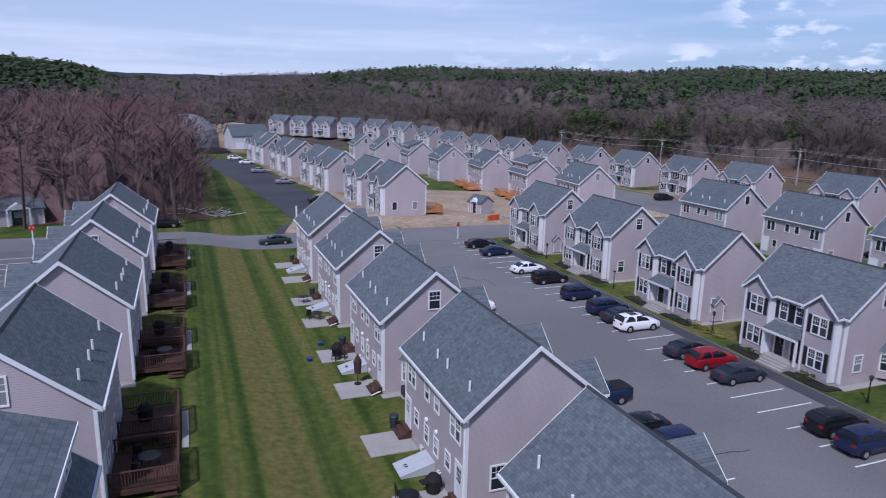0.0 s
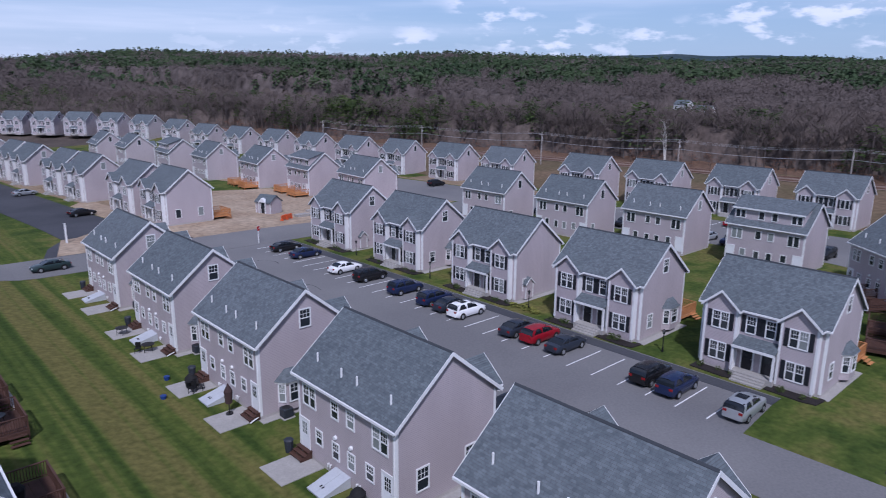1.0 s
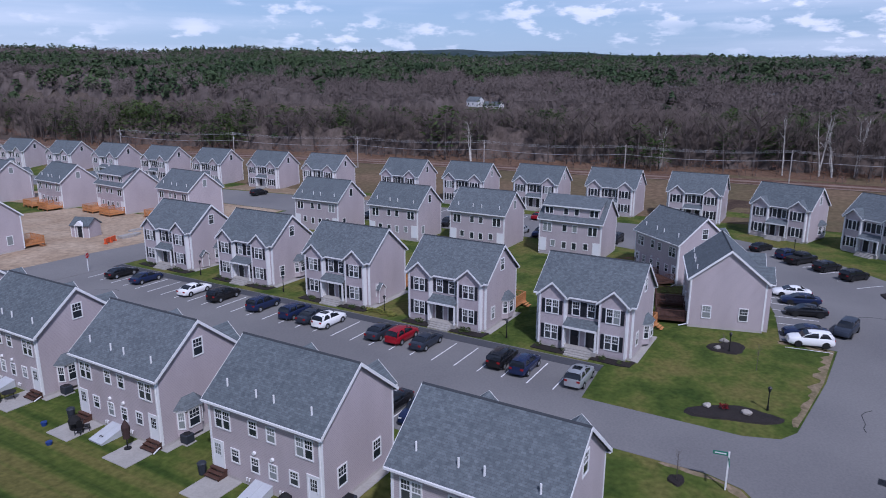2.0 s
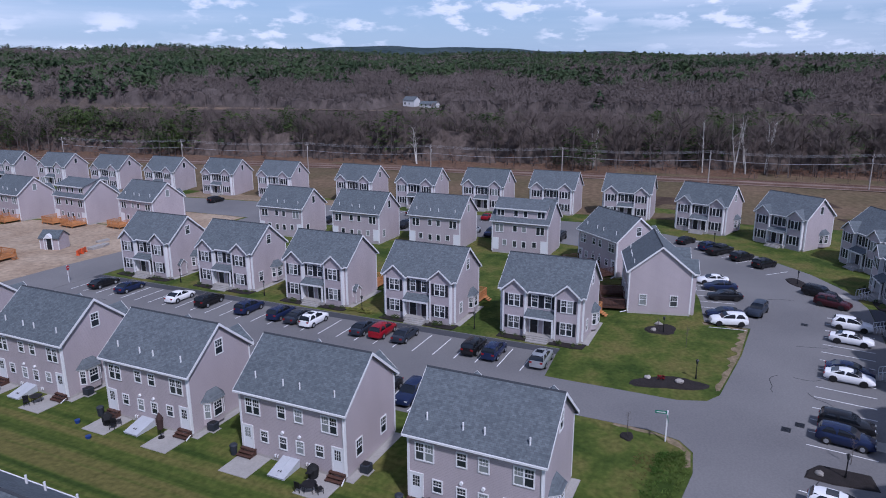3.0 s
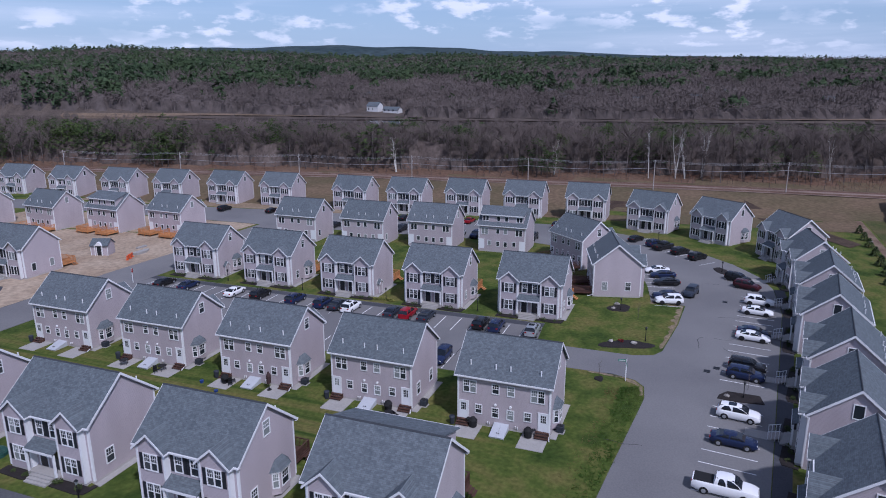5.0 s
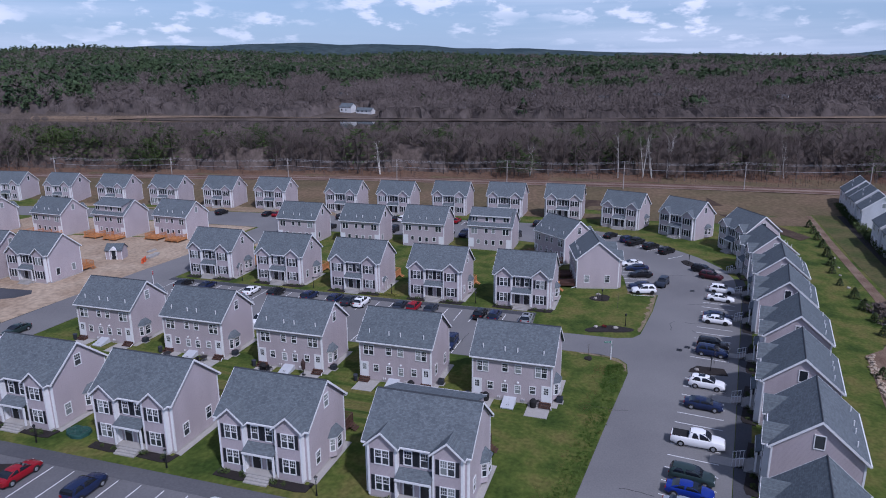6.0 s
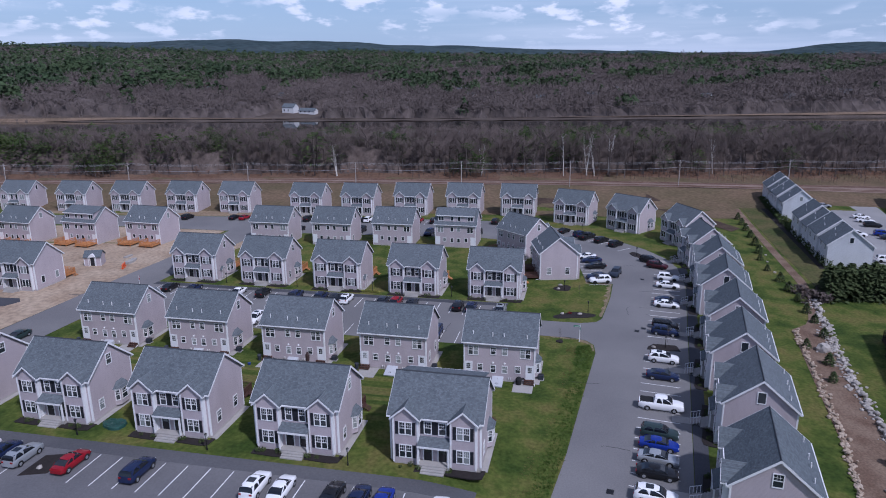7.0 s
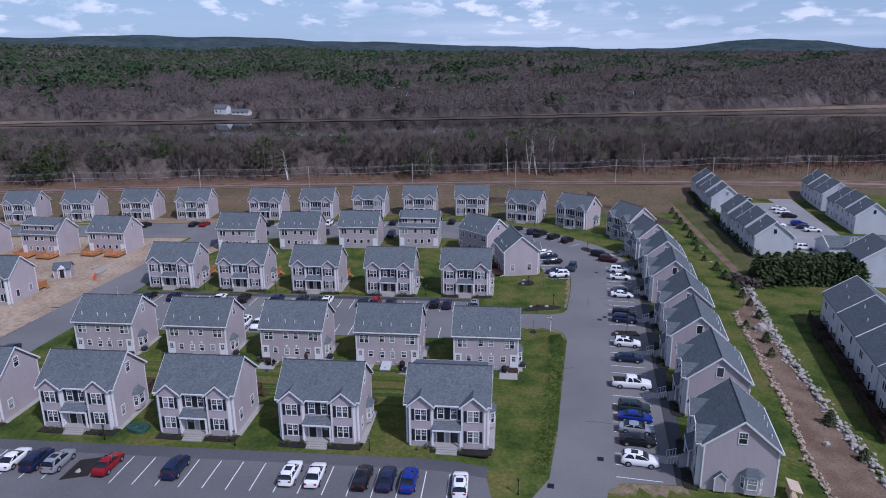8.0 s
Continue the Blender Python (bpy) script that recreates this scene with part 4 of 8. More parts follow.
sheet("soil_street_north", [(73.82, 107.84), (90.74, 106.64), (89.95, 131.37), (88.52, 153.1), (84.89, 179.14), (62.87, 181.43), (69.97, 152.04), (74.59, 115.74)], soil, "bare soil between the new houses and the street", 0.027)
sheet("soil_yards_north", [(110.56, 92.04), (120.78, 91.66), (128.91, 94.84), (121.01, 129.59), (111.27, 181.11), (101.44, 181.9), (104.24, 156.22), (109.34, 108.6)], soil_brown, "bare brown soil before the northern houses", 0.026)
sheet("soil_yard_north", [(14.59, 264.44), (39.07, 253.5), (52.1, 263.69), (52.08, 302.22), (-10.91, 316.87), (-14.71, 287.14), (-1.12, 267.99)], soil_brown, "bare soil yard round the dome", 0.025)
sheet("soil_front_north", [(28.58, 147.29), (31.79, 136.13), (35.35, 135.78), (27.16, 238.6), (19.07, 240.12), (22.95, 183)], soil_brown, "bare soil before the new houses along the side street", 0.027)
sheet("soil_lot", [(32.44, 106.7), (53.15, 106.2), (80.62, 105.8), (79.72, 112.78), (74.17, 115.76), (69.15, 148.62), (54.49, 153.49), (44.05, 151.01), (44.31, 119.7), (33.71, 118.77)], soil, "bare sandy building lot with wheel tracks", 0.03)
sheet("soil_verge", [(72.26, 93.75), (90.93, 89.33), (90.85, 96.72), (72.22, 97.66)], soil, "bare soil beside the street", 0.028)
sheet("other_car_park", [(81.81, -56.93), (163.84, -64.63), (176.33, -75.32), (172.28, -87.45), (130.73, -82.22), (92.89, -77.98), (81.82, -69.48)], asphalt_pale, "pale asphalt car park of the next estate", 0.03)
sheet("rough_slope", [(59.36, -41.83), (97.07, -41.69), (148.79, -42.64), (163.66, -45.39), (163.73, -52.39), (130.62, -50.14), (84.35, -47.88), (64.58, -43.49)], rough_grass, "rough brownish grass slope under the terrace", 0.03)
on_land("field", (((151, -46), (119, 280)), ((208, -46), (142, 280))), field, "dry tan field behind the last houses", 0.05)
# two dark brown patches on the ground behind the houses
on_land("dark_bank", (((131, -38.5), (168, -15)), ((136, -42), (184, -16))), dark_ground, "dark brown patch of ground behind the last houses", 0.09, 20)
on_land("dark_bank", (((156, 8), (158, 28)), ((172, 4), (170, 34))), dark_ground, "dark brown patch of ground behind the railway houses", 0.09, 20)
TRACK = ((-300, 209), (-120, 207), (0, 201), (120, 186), (250, 160), (400, 122))


def track_x(y):
    """Where the railway runs, in plan units."""
    return np.interp(y, [q[0] for q in TRACK], [q[1] for q in TRACK])


on_land("railway_bed", tuple([(float(track_x(-300 + 35 * i)) + k, -300 + 35 * i) for i in range(21)] for k in (-5.5, 5.5)), ballast, "brown stony railway embankment", 0.12, 60)
bm = bmesh.new()
prism(bm, [(PLAN * x, PLAN * y) for x, y in ((385, -400), (640, -400), (420, 700), (165, 700))], 4.2, 4.7)
bmesh.ops.recalc_face_normals(bm, faces=bm.faces)
tagged(part("water", bm, water), "slow dark river behind the woods", kind="structure")
on_land("far_bank", (((605, -420), (409, 560)), ((612, -420), (416, 560))), bank_grass, "tan dry grass along the far river bank", 0.5, 80)


def tufts(name, band, count, mat, label, seed, size=(0.12, 0.34)):
    """Loose clumps of weeds strewn along a band between two lines."""
    r = np.random.default_rng(seed)
    tri = []
    for _ in range(count):
        k = int(r.integers(0, len(band) - 1))
        (a0, b0), (a1, b1) = band[k], band[k + 1]
        t, s = r.random(), r.random() ** 1.4
        x = (a0[0] * (1 - t) + a1[0] * t) * (1 - s) + (b0[0] * (1 - t) + b1[0] * t) * s
        y = (a0[1] * (1 - t) + a1[1] * t) * (1 - s) + (b0[1] * (1 - t) + b1[1] * t) * s
        h = r.uniform(*size)
        for _ in range(9):
            q = np.array((x, y, level(x, y))) + r.normal(0, 1, 3) * (h * 0.7, h * 0.7, 0)
            d = r.normal(0, 1, 3) * (h * 0.6, h * 0.6, 0) + (0, 0, h * r.uniform(0.4, 1.0))
            w = np.cross(d, r.normal(0, 1, 3))
            w = w / np.linalg.norm(w) * h * 0.28
            tri += [q - w, q + w, q + d]
    me = bpy.data.meshes.new(name)
    me.from_pydata([tuple(c) for c in tri], [], [(i, i + 1, i + 2) for i in range(0, len(tri), 3)])
    me.materials.append(mat)
    return tagged(part(name, me, None), label, "weeds", kind="stuff")


VERGE = (((-17.19, 8.76), (-16.83, 11.07)), ((-6.66, 7.11), (-6.3, 9.39)), ((8.88, 5.38), (9.15, 7.64)), ((24.52, 3.74), (23.33, 6.35)), ((27.66, 4.38), (26.3, 6.52)), ((29.7, 7.44), (28.62, 8.18)), ((29.94, 13.37), (29.31, 13.37)))
tufts("verge_weeds", VERGE[:5], 1400, weeds, "clumpy dark green weeds along the street edge", 3, (0.07, 0.24))
INNER = [((b[0], b[1]), (b[0] + 0.2, b[1] + 1.6)) for a, b in VERGE[:5]]
tufts("verge_straw", INNER, 800, straw, "dry yellow grass behind the weedy verge", 4, (0.03, 0.10))


def worn_edge(line, inward, width, seed):
    """A ragged sandy edge where the lawn meets the street."""
    r = random.Random(seed)
    out, back = [], []
    for (x0, y0), (x1, y1) in zip(line, line[1:]):
        n = max(2, int(math.dist((x0, y0), (x1, y1)) / 0.7))
        for i in range(n):
            t = i / n
            x, y = x0 + (x1 - x0) * t, y0 + (y1 - y0) * t
            k = width * r.uniform(0.25, 1.0)
            out.append((x, y))
            back.append((x + inward[0] * k, y + inward[1] * k))
    return sheet("worn_edge", out + back[::-1], sand, "sandy worn edge of the lawn along the street", 0.012, 0.04)


worn_edge([(62.04, 5.01), (61.63, -0.17), (52.22, 0.53), (45.19, 1.52), (40.59, 2.25)], (-0.25, 0.95), 1.3, 1)
worn_edge([(-17.9, 2.2), (-17.95, -8.4)], (-1.0, 0.0), 2.6, 5)
worn_edge([(62.21, 5.19), (61.81, -0.26)], (-1.0, 0.1), 1.2, 2)
worn_edge([(30.31, 10.59), (30.15, 7.44), (29.36, 5.03), (27.75, 3.73), (24.7, 3.46)], (-0.7, 0.7), 1.1, 3)

# ---- cars ----
def paint(name, color, rough=0.2, metal=0.0):
    m = material(name, color, rough, 0.04, 1.5, spec=0.32, metal=metal)
    m.node_tree.nodes["Principled BSDF"].inputs["Coat Weight"].default_value = 0.12
    return m


PAINT = {"white": paint("white_paint", (0.78, 0.78, 0.78)), "black": paint("black_paint", (0.012, 0.012, 0.014)), "navy": paint("navy_paint", (0.014, 0.022, 0.060)),
         "blue": paint("blue_paint", (0.012, 0.030, 0.22)), "silver": paint("silver_paint", (0.42, 0.44, 0.46), 0.3, 0.5), "grey": paint("grey_paint", (0.034, 0.042, 0.060), 0.3, 0.25),
         "red": paint("red_paint", (0.24, 0.008, 0.016)), "green": paint("green_paint", (0.03, 0.05, 0.05), 0.3, 0.2), "maroon": paint("maroon_paint", (0.05, 0.010, 0.014))}
tyre_mat = material("tyre_rubber", (0.015, 0.015, 0.016), 0.85, 0.1, 0.3)
rim_mat = material("alloy_rim", (0.45, 0.46, 0.48), 0.35, metal=0.7)
lamp_clear = material("headlight_glass", (0.62, 0.64, 0.66), 0.15, spec=0.6)
lamp_red = material("tail_light_glass", (0.25, 0.01, 0.012), 0.2, spec=0.5)
car_glass = material("car_glass", (0.012, 0.015, 0.02), 0.06, spec=0.6)

SHAPES = {
    # length, width, stations (x, top of body), glass house (rear foot, rear top, front top, front foot), roof height
    "sedan": (4.75, 1.84, ((-2.37, 0.72), (-2.27, 0.96), (-1.55, 1.02), (0.95, 0.98), (1.75, 0.88), (2.22, 0.74), (2.37, 0.55)), (-1.82, -0.95, 0.22, 1.18), 1.45),
    "suv": (4.65, 1.90, ((-2.32, 0.85), (-2.26, 1.10), (-1.4, 1.12), (0.95, 1.08), (1.80, 1.00), (2.18, 0.86), (2.32, 0.60)), (-2.22, -1.86, 0.22, 1.08), 1.70),
    "pickup": (5.90, 2.02, ((-2.95, 1.05), (-2.90, 1.22), (-0.85, 1.22), (1.40, 1.20), (2.30, 1.14), (2.80, 1.02), (2.95, 0.70)), (-0.95, -0.78, 0.70, 1.48), 1.92),
}
CAR_MESH = {}


def loft(bm, rings):
    vs = [[bm.verts.new(p) for p in ring] for ring in rings]
    k = len(vs[0])
    for a, b in zip(vs, vs[1:]):
        for i in range(k):
            bm.faces.new((a[i], a[(i + 1) % k], b[(i + 1) % k], b[i]))
    bm.faces.new(vs[0])
    bm.faces.new(vs[-1][::-1])
    bmesh.ops.recalc_face_normals(bm, faces=bm.faces)


def car_meshes(shape, color):
    if (shape, color) in CAR_MESH:
        return CAR_MESH[shape, color]
    length, width, stations, (ra, rb, fb, fa), top = SHAPES[shape]
    w = width / 2
    sx_, sz_ = [s[0] for s in stations], [s[1] for s in stations]
    zb = lambda x: float(np.interp(x, sx_, sz_)) - 0.03
    out = []

    def smooth(bm, limit):
        for f in bm.faces:
            f.smooth = True
        for e in bm.edges:
            e.smooth = e.calc_face_angle(0) < limit

    bm = bmesh.new()
    rings = []
    for x in sorted(set(sx_) | set(np.linspace(sx_[0], sx_[-1], 11).tolist())):
        z = zb(x) + 0.03
        u = max(0.0, (abs(x) - length * 0.30) / (length * 0.20))
        t = 1 - 0.20 * u * u
        zl = 0.23 + 0.14 * u ** 3
        side = [(0.90, zl), (0.985, 0.36 + 0.06 * u), (1.0, 0.5 * z + 0.12), (0.985, z - 0.18), (0.92, z - 0.05), (0.70, z + 0.012)]
        rings.append([(x, -w * k * t, h) for k, h in side] + [(x, w * k * t, h) for k, h in side[::-1]])
    loft(bm, rings)
    smooth(bm, 0.6)
    out.append(("body", mesh_of(bm, "body", PAINT[color])))
    bm = bmesh.new()
    yb, yt = w * 0.87, w * 0.67
    lo = [(ra, -yb * 0.95, zb(ra)), (fa, -yb * 0.95, zb(fa)), (fa, yb * 0.95, zb(fa)), (ra, yb * 0.95, zb(ra))]
    mid_ = [((ra + rb) / 2 - 0.05, -yb * 0.93, (zb(ra) + top) / 2), ((fa + fb) / 2 + 0.06, -yb * 0.93, (zb(fa) + top) / 2), ((fa + fb) / 2 + 0.06, yb * 0.93, (zb(fa) + top) / 2), ((ra + rb) / 2 - 0.05, yb * 0.93, (zb(ra) + top) / 2)]
    hi = [(rb, -yt, top - 0.10), (fb, -yt, top - 0.09), (fb, yt, top - 0.09), (rb, yt, top - 0.10)]
    loft(bm, [lo, mid_, hi])
    out.append(("window_band", mesh_of(bm, "window_band", car_glass)))
    bm = bmesh.new()
    grid = []
    for i in range(6):
        u = i / 5
        row = []
        for j in range(7):
            v = j / 3 - 1
            row.append(bm.verts.new((rb - 0.07 + (fb - rb + 0.13) * u, v * (yt + 0.05), top - 0.085 * abs(v) ** 2.6 - 0.07 * abs(2 * u - 1) ** 3)))
        grid.append(row)
    for r0, r1 in zip(grid, grid[1:]):
        for j in range(6):
            bm.faces.new((r0[j], r1[j], r1[j + 1], r0[j + 1]))
    # pillars down the sides
    for s, j in ((-1, 0), (1, 6)):
        for i0, i1, x0, x1 in ((0, 1, ra - 0.02, ra + 0.30), (2, 3, (ra + fa) / 2 - 0.16, (ra + fa) / 2 - 0.06), (4, 5, fa - 0.12, fa + 0.02)):
            a0, a1 = grid[i0][j], grid[i1][j]
            m0, m1 = (a0.co.x * 0.35 + x0 * 0.65, a1.co.x * 0.5 + x1 * 0.5)
            zm = (top + zb(x0)) / 2
            q = [a0, a1] + [bm.verts.new(p) for p in ((m1, s * yb * 0.955, zm), (m0 if i0 != 4 else m1 - 0.10, s * yb * 0.955, zm), (x1, s * yb * 0.975, zb(x1)), (x0, s * yb * 0.975, zb(x0)))]
            bm.faces.new((q[0], q[1], q[2], q[3]))
            bm.faces.new((q[3], q[2], q[4], q[5]))
    bmesh.ops.recalc_face_normals(bm, faces=bm.faces)
    smooth(bm, 0.7)
    out.append(("roof", mesh_of(bm, "roof", PAINT[color])))
    if shape == "suv" and color in ("white", "silver", "grey"):
        bm = bmesh.new()
        xm = rb * 0.45 + fb * 0.55
        box(bm, xm - 0.42, xm + 0.42, -0.42, 0.42, top - 0.05, top + 0.008)
        out.append(("sunroof", mesh_of(bm, "sunroof", car_glass)))
    if shape == "pickup":
        bm = bmesh.new()
        box(bm, -2.80, -1.02, -0.82, 0.82, 1.19, 1.235)
        out.append(("bed_cover", mesh_of(bm, "bed_cover", tyre_mat)))
    for s in (-1, 1):
        bm = bmesh.new()
        xs = length / 2
        box(bm, xs - 0.26, xs - 0.06, s * w * 0.58 - 0.15, s * w * 0.58 + 0.15, stations[-2][1] - 0.20, stations[-2][1] - 0.05)
        out.append(("headlight", mesh_of(bm, "headlight", lamp_clear)))
        bm = bmesh.new()
        box(bm, -xs - 0.01, -xs + 0.14, s * w * 0.64 - 0.15, s * w * 0.64 + 0.15, stations[1][1] - 0.26, stations[1][1] - 0.08)
        out.append(("tail_light", mesh_of(bm, "tail_light", lamp_red)))
    CAR_MESH[shape, color] = out
    return out


WHEEL = []


def wheel_meshes():
    if not WHEEL:
        bm = bmesh.new()
        tube(bm, (0, -0.115, 0), (0, 0.115, 0), 0.345, 0.345, 16)
        for s in (-1, 1):
            arch = [bm.verts.new((0.415 * math.cos(i * math.pi / 9), s * 0.108, max(0.415 * math.sin(i * math.pi / 9), -0.16))) for i in range(18)]
            bm.faces.new(arch if s < 0 else arch[::-1])
        WHEEL.append(mesh_of(bm, "wheel", tyre_mat))
        bm = bmesh.new()
        for s in (-1, 1):
            tube(bm, (0, s * 0.10, 0), (0, s * 0.125, 0), 0.225, 0.20, 10)
        WHEEL.append(mesh_of(bm, "rim", rim_mat))
    return WHEEL


CARS = {}


def car(shape, color, x, y, heading, where, z=0.035):
    m = pose(x, y, z + level(x, y), 0, 0, heading)
    near = x < 45
    if (shape, color, near) in CARS:
        ob = copy_thing(CARS[shape, color, near], m)
    else:
        ob = new("parked_car")
        ob.matrix_basis = m
        for name, me in car_meshes(shape, color):
            if not near and name in ("wing_mirror", "headlight", "sunroof"):
                continue
            part(name, me, None, ob)
        length, width = SHAPES[shape][:2]
        wm, rm = wheel_meshes()
        for sx in (-1, 1):
            for sy in (-1, 1):
                wh = part("wheel", wm, None, ob, at=pose(sx * length * 0.295 - 0.05, sy * (width / 2 - 0.10), 0.345))
                if near:
                    part("rim", rm, None, wh)
        CARS[shape, color, near] = ob
    kinds = {"sedan": "saloon car", "suv": "sport utility car", "pickup": "pickup truck"}
    words = {"navy": "dark navy", "grey": "dark grey", "green": "dark green-grey"}
    return tagged(ob, f"{words.get(color, color)} {kinds[shape]} {where}", "car", "parked cars")


STALL = "parked in a white-lined stall"
for y, sh, co in ((74.48, "sedan", "white"), (71.41, "suv", "navy"), (68.53, "suv", "silver"), (62.11, "sedan", "red"), (53.46, "suv", "navy"), (39.18, "suv", "white"), (36.20, "sedan", "white"), (30.51, "sedan", "black"),
                  (27.61, "sedan", "navy"), (25.00, "sedan", "blue"), (19.02, "suv", "white")):
    car(sh, co, -22.34, y, random.uniform(-2, 2), STALL)
for y, sh, co in ((91.07, "sedan", "black"), (85.61, "sedan", "navy"), (75.23, "sedan", "white"), (69.93, "suv", "black"), (62.72, "suv", "navy"), (57.23, "suv", "navy"), (54.4, "sedan", "grey"), (51.74, "suv", "white"),
                  (44.32, "sedan", "grey"), (41.57, "suv", "red"), (38.36, "sedan", "grey"), (29.18, "suv", "black"), (26.52, "suv", "navy"), (20.92, "suv", "silver")):
    car(sh, co, 40.61 + random.uniform(-0.2, 0.2), y, random.uniform(-2, 2), STALL)
for y, sh, co in ((30.38, "suv", "navy"), (33.25, "sedan", "black"), (38.44, "pickup", "navy"), (61.76, "sedan", "white"), (64.53, "suv", "white")):
    car(sh, co, 26.77, y, 180 + random.uniform(-2, 2), STALL)


def south_y(x):
    return -4.32 - 0.1141 * x


for x, sh, co in ((-13.7, "suv", "white"), (-9.0, "sedan", "black"), (-6.0, "sedan", "silver"), (-2.9, "sedan", "blue"), (-0.2, "suv", "green"), (7.4, "pickup", "white"), (16.9, "sedan", "navy"), (23.2, "suv", "white"),
                  (34.78, "suv", "navy"), (37.7, "suv", "black"), (49.2, "sedan", "white"), (51.22, "sedan", "navy"), (61.34, "sedan", "white"), (66.71, "suv", "white")):
    car(sh, co, x, south_y(x) - 0.2, -97 + random.uniform(-2, 2), STALL)
for x, y, a, sh, co in ((75.48, -10.66, -112, "suv", "maroon"), (79.93, -9.27, -118, "suv", "black"), (93.81, -1.95, -38, "suv", "black"), (97.16, 1.62, -38, "suv", "black"), (100.17, 5.36, -35, "pickup", "black"), (102.5, 7.3, -35, "suv", "navy"), (105.98, 11.72, -28, "sedan", "black")):
    car(sh, co, x, y, a, STALL)
for x, y, sh, co in ((62.31, 2.29, "suv", "white"), (64.91, 2.84, "sedan", "navy"), (72.92, 3.21, "sedan", "black"), (77.54, 4.11, "sedan", "navy"), (80.61, 5.37, "sedan", "white")):
    car(sh, co, x, y, 106, STALL)
car("suv", "grey", 68.12, -1.14, 166, "standing in the street by the bend")
for x, y, sh, co in ((105.25, 111.66, "sedan", "black"), (105.54, 108.43, "sedan", "red"), (107.3, 88.32, "suv", "black"), (109.16, 72.34, "sedan", "black"), (109.36, 69.88, "suv", "white"), (111.54, 54.64, "sedan", "red"),
                     (111.42, 49.98, "suv", "black"), (113.79, 31.98, "suv", "black"), (102.99, 126.24, "suv", "black")):
    car(sh, co, x, y, -4, STALL, 0.04)
for x, y, sh, co in ((96.21, 67.72, "suv", "black"), (94.33, 85.5, "sedan", "black"), (96.75, 48.17, "suv", "navy"), (96.88, 52.33, "sedan", "silver"), (98.73, 34.76, "suv", "black")):
    car(sh, co, x, y, 176, STALL, 0.04)
for x, y, sh, co in ((14.56, 233.11, "suv", "white"), (17.07, 218.56, "sedan", "white"), (18.46, 194.37, "sedan", "silver"), (21.87, 168.62, "sedan", "silver"), (24.45, 136.42, "sedan", "black")):
    car(sh, co, x, y, 8, "parked on the fresh asphalt", 0.042)
car("sedan", "green", 10.94, 101.06, 180, "parked along the cross street")
car("suv", "black", -4.66, 111.77, 0, "parked along the cross street")
for x, y, sh, co in ((139.87, -74.65, "sedan", "white"), (134.55, -74, "sedan", "white"), (128.55, -73.82, "suv", "black"), (117.68, -72.62, "suv", "blue"), (113.82, -72.8, "sedan", "grey"), (110.46, -73.68, "sedan", "white"), (116.16, -65.77, "suv", "white"), (90.34, -63.45, "suv", "white"), (155.6, -68.94, "sedan", "silver")):
    car(sh, co, x, y, -95, "in the next estate's car park")

# ---- road markings, islands, lamps and signs ----
def stall_rows(name, ends, label, width=0.11, z=0.046):
    row = tagged(new(name), label, "road marking", kind="structure")
    for (x0, y0), (x1, y1) in ends:
        bm = bmesh.new()
        d = Vector((x1 - x0, y1 - y0, 0)).normalized()
        k = Vector((-d.y, d.x, 0)) * width / 2
        a, b = Vector((x0, y0, 0)), Vector((x1, y1, 0))
        q = [a - k, b - k, b + k, a + k]
        prism(bm, [(p.x, p.y) for p in q], z - 0.01, z)
        for v in bm.verts:
            v.co.z += level(v.co.x, v.co.y)
        part("stall_line", bm, paint_white, row)
    return row


LABEL = "worn white paint lines between parking stalls"
stall_rows("trim_lines_west", [((-19.78, 23.27 + 2.849 * i), (-25.40, 23.27 + 2.849 * i)) for i in range(-1, 26) if i not in (14, 15)], LABEL)
stall_rows("trim_lines_middle", [((42.97, 22.45 + 2.671 * i), (37.57, 22.45 + 2.671 * i)) for i in range(0, 28)], LABEL)
stall_rows("trim_lines_lawn", [((24.16, 26.62 + 2.818 * i), (29.19, 26.62 + 2.818 * i)) for i in range(0, 24)], LABEL)
stall_rows("trim_lines_south", [((x + 0.3, south_y(x) + 2.7), (x - 0.33, south_y(x) - 2.7)) for x in [-17.00 + 2.636 * i for i in range(0, 34)] if not 27.3 < x < 30.5], LABEL)
stall_rows("trim_lines_bend", [((88.9 + 2.85 * i, -2.3 + 2.4 * i), (92.3 + 2.85 * i, -5.5 + 2.4 * i)) for i in range(0, 7)] + [((60.9 + 2.6 * i, 0.0 + 0.43 * i), (60.3 + 2.6 * i, 4.5 + 0.49 * i)) for i in range(0, 9)], LABEL)
stall_rows("trim_lines_east", [((105.3 + 0.16 * i, 107.5 - 2.62 * i), (109.9 + 0.16 * i, 107.5 - 2.62 * i)) for i in range(8, 27)], LABEL)
stall_rows("trim_arrow", [((-29.87, 62.22), (-31.72, 60.38)), ((-31.72, 60.38), (-33.07, 60.38)), ((-31.72, 60.38), (-31.43, 61.73))], "white arrow painted on the car park")


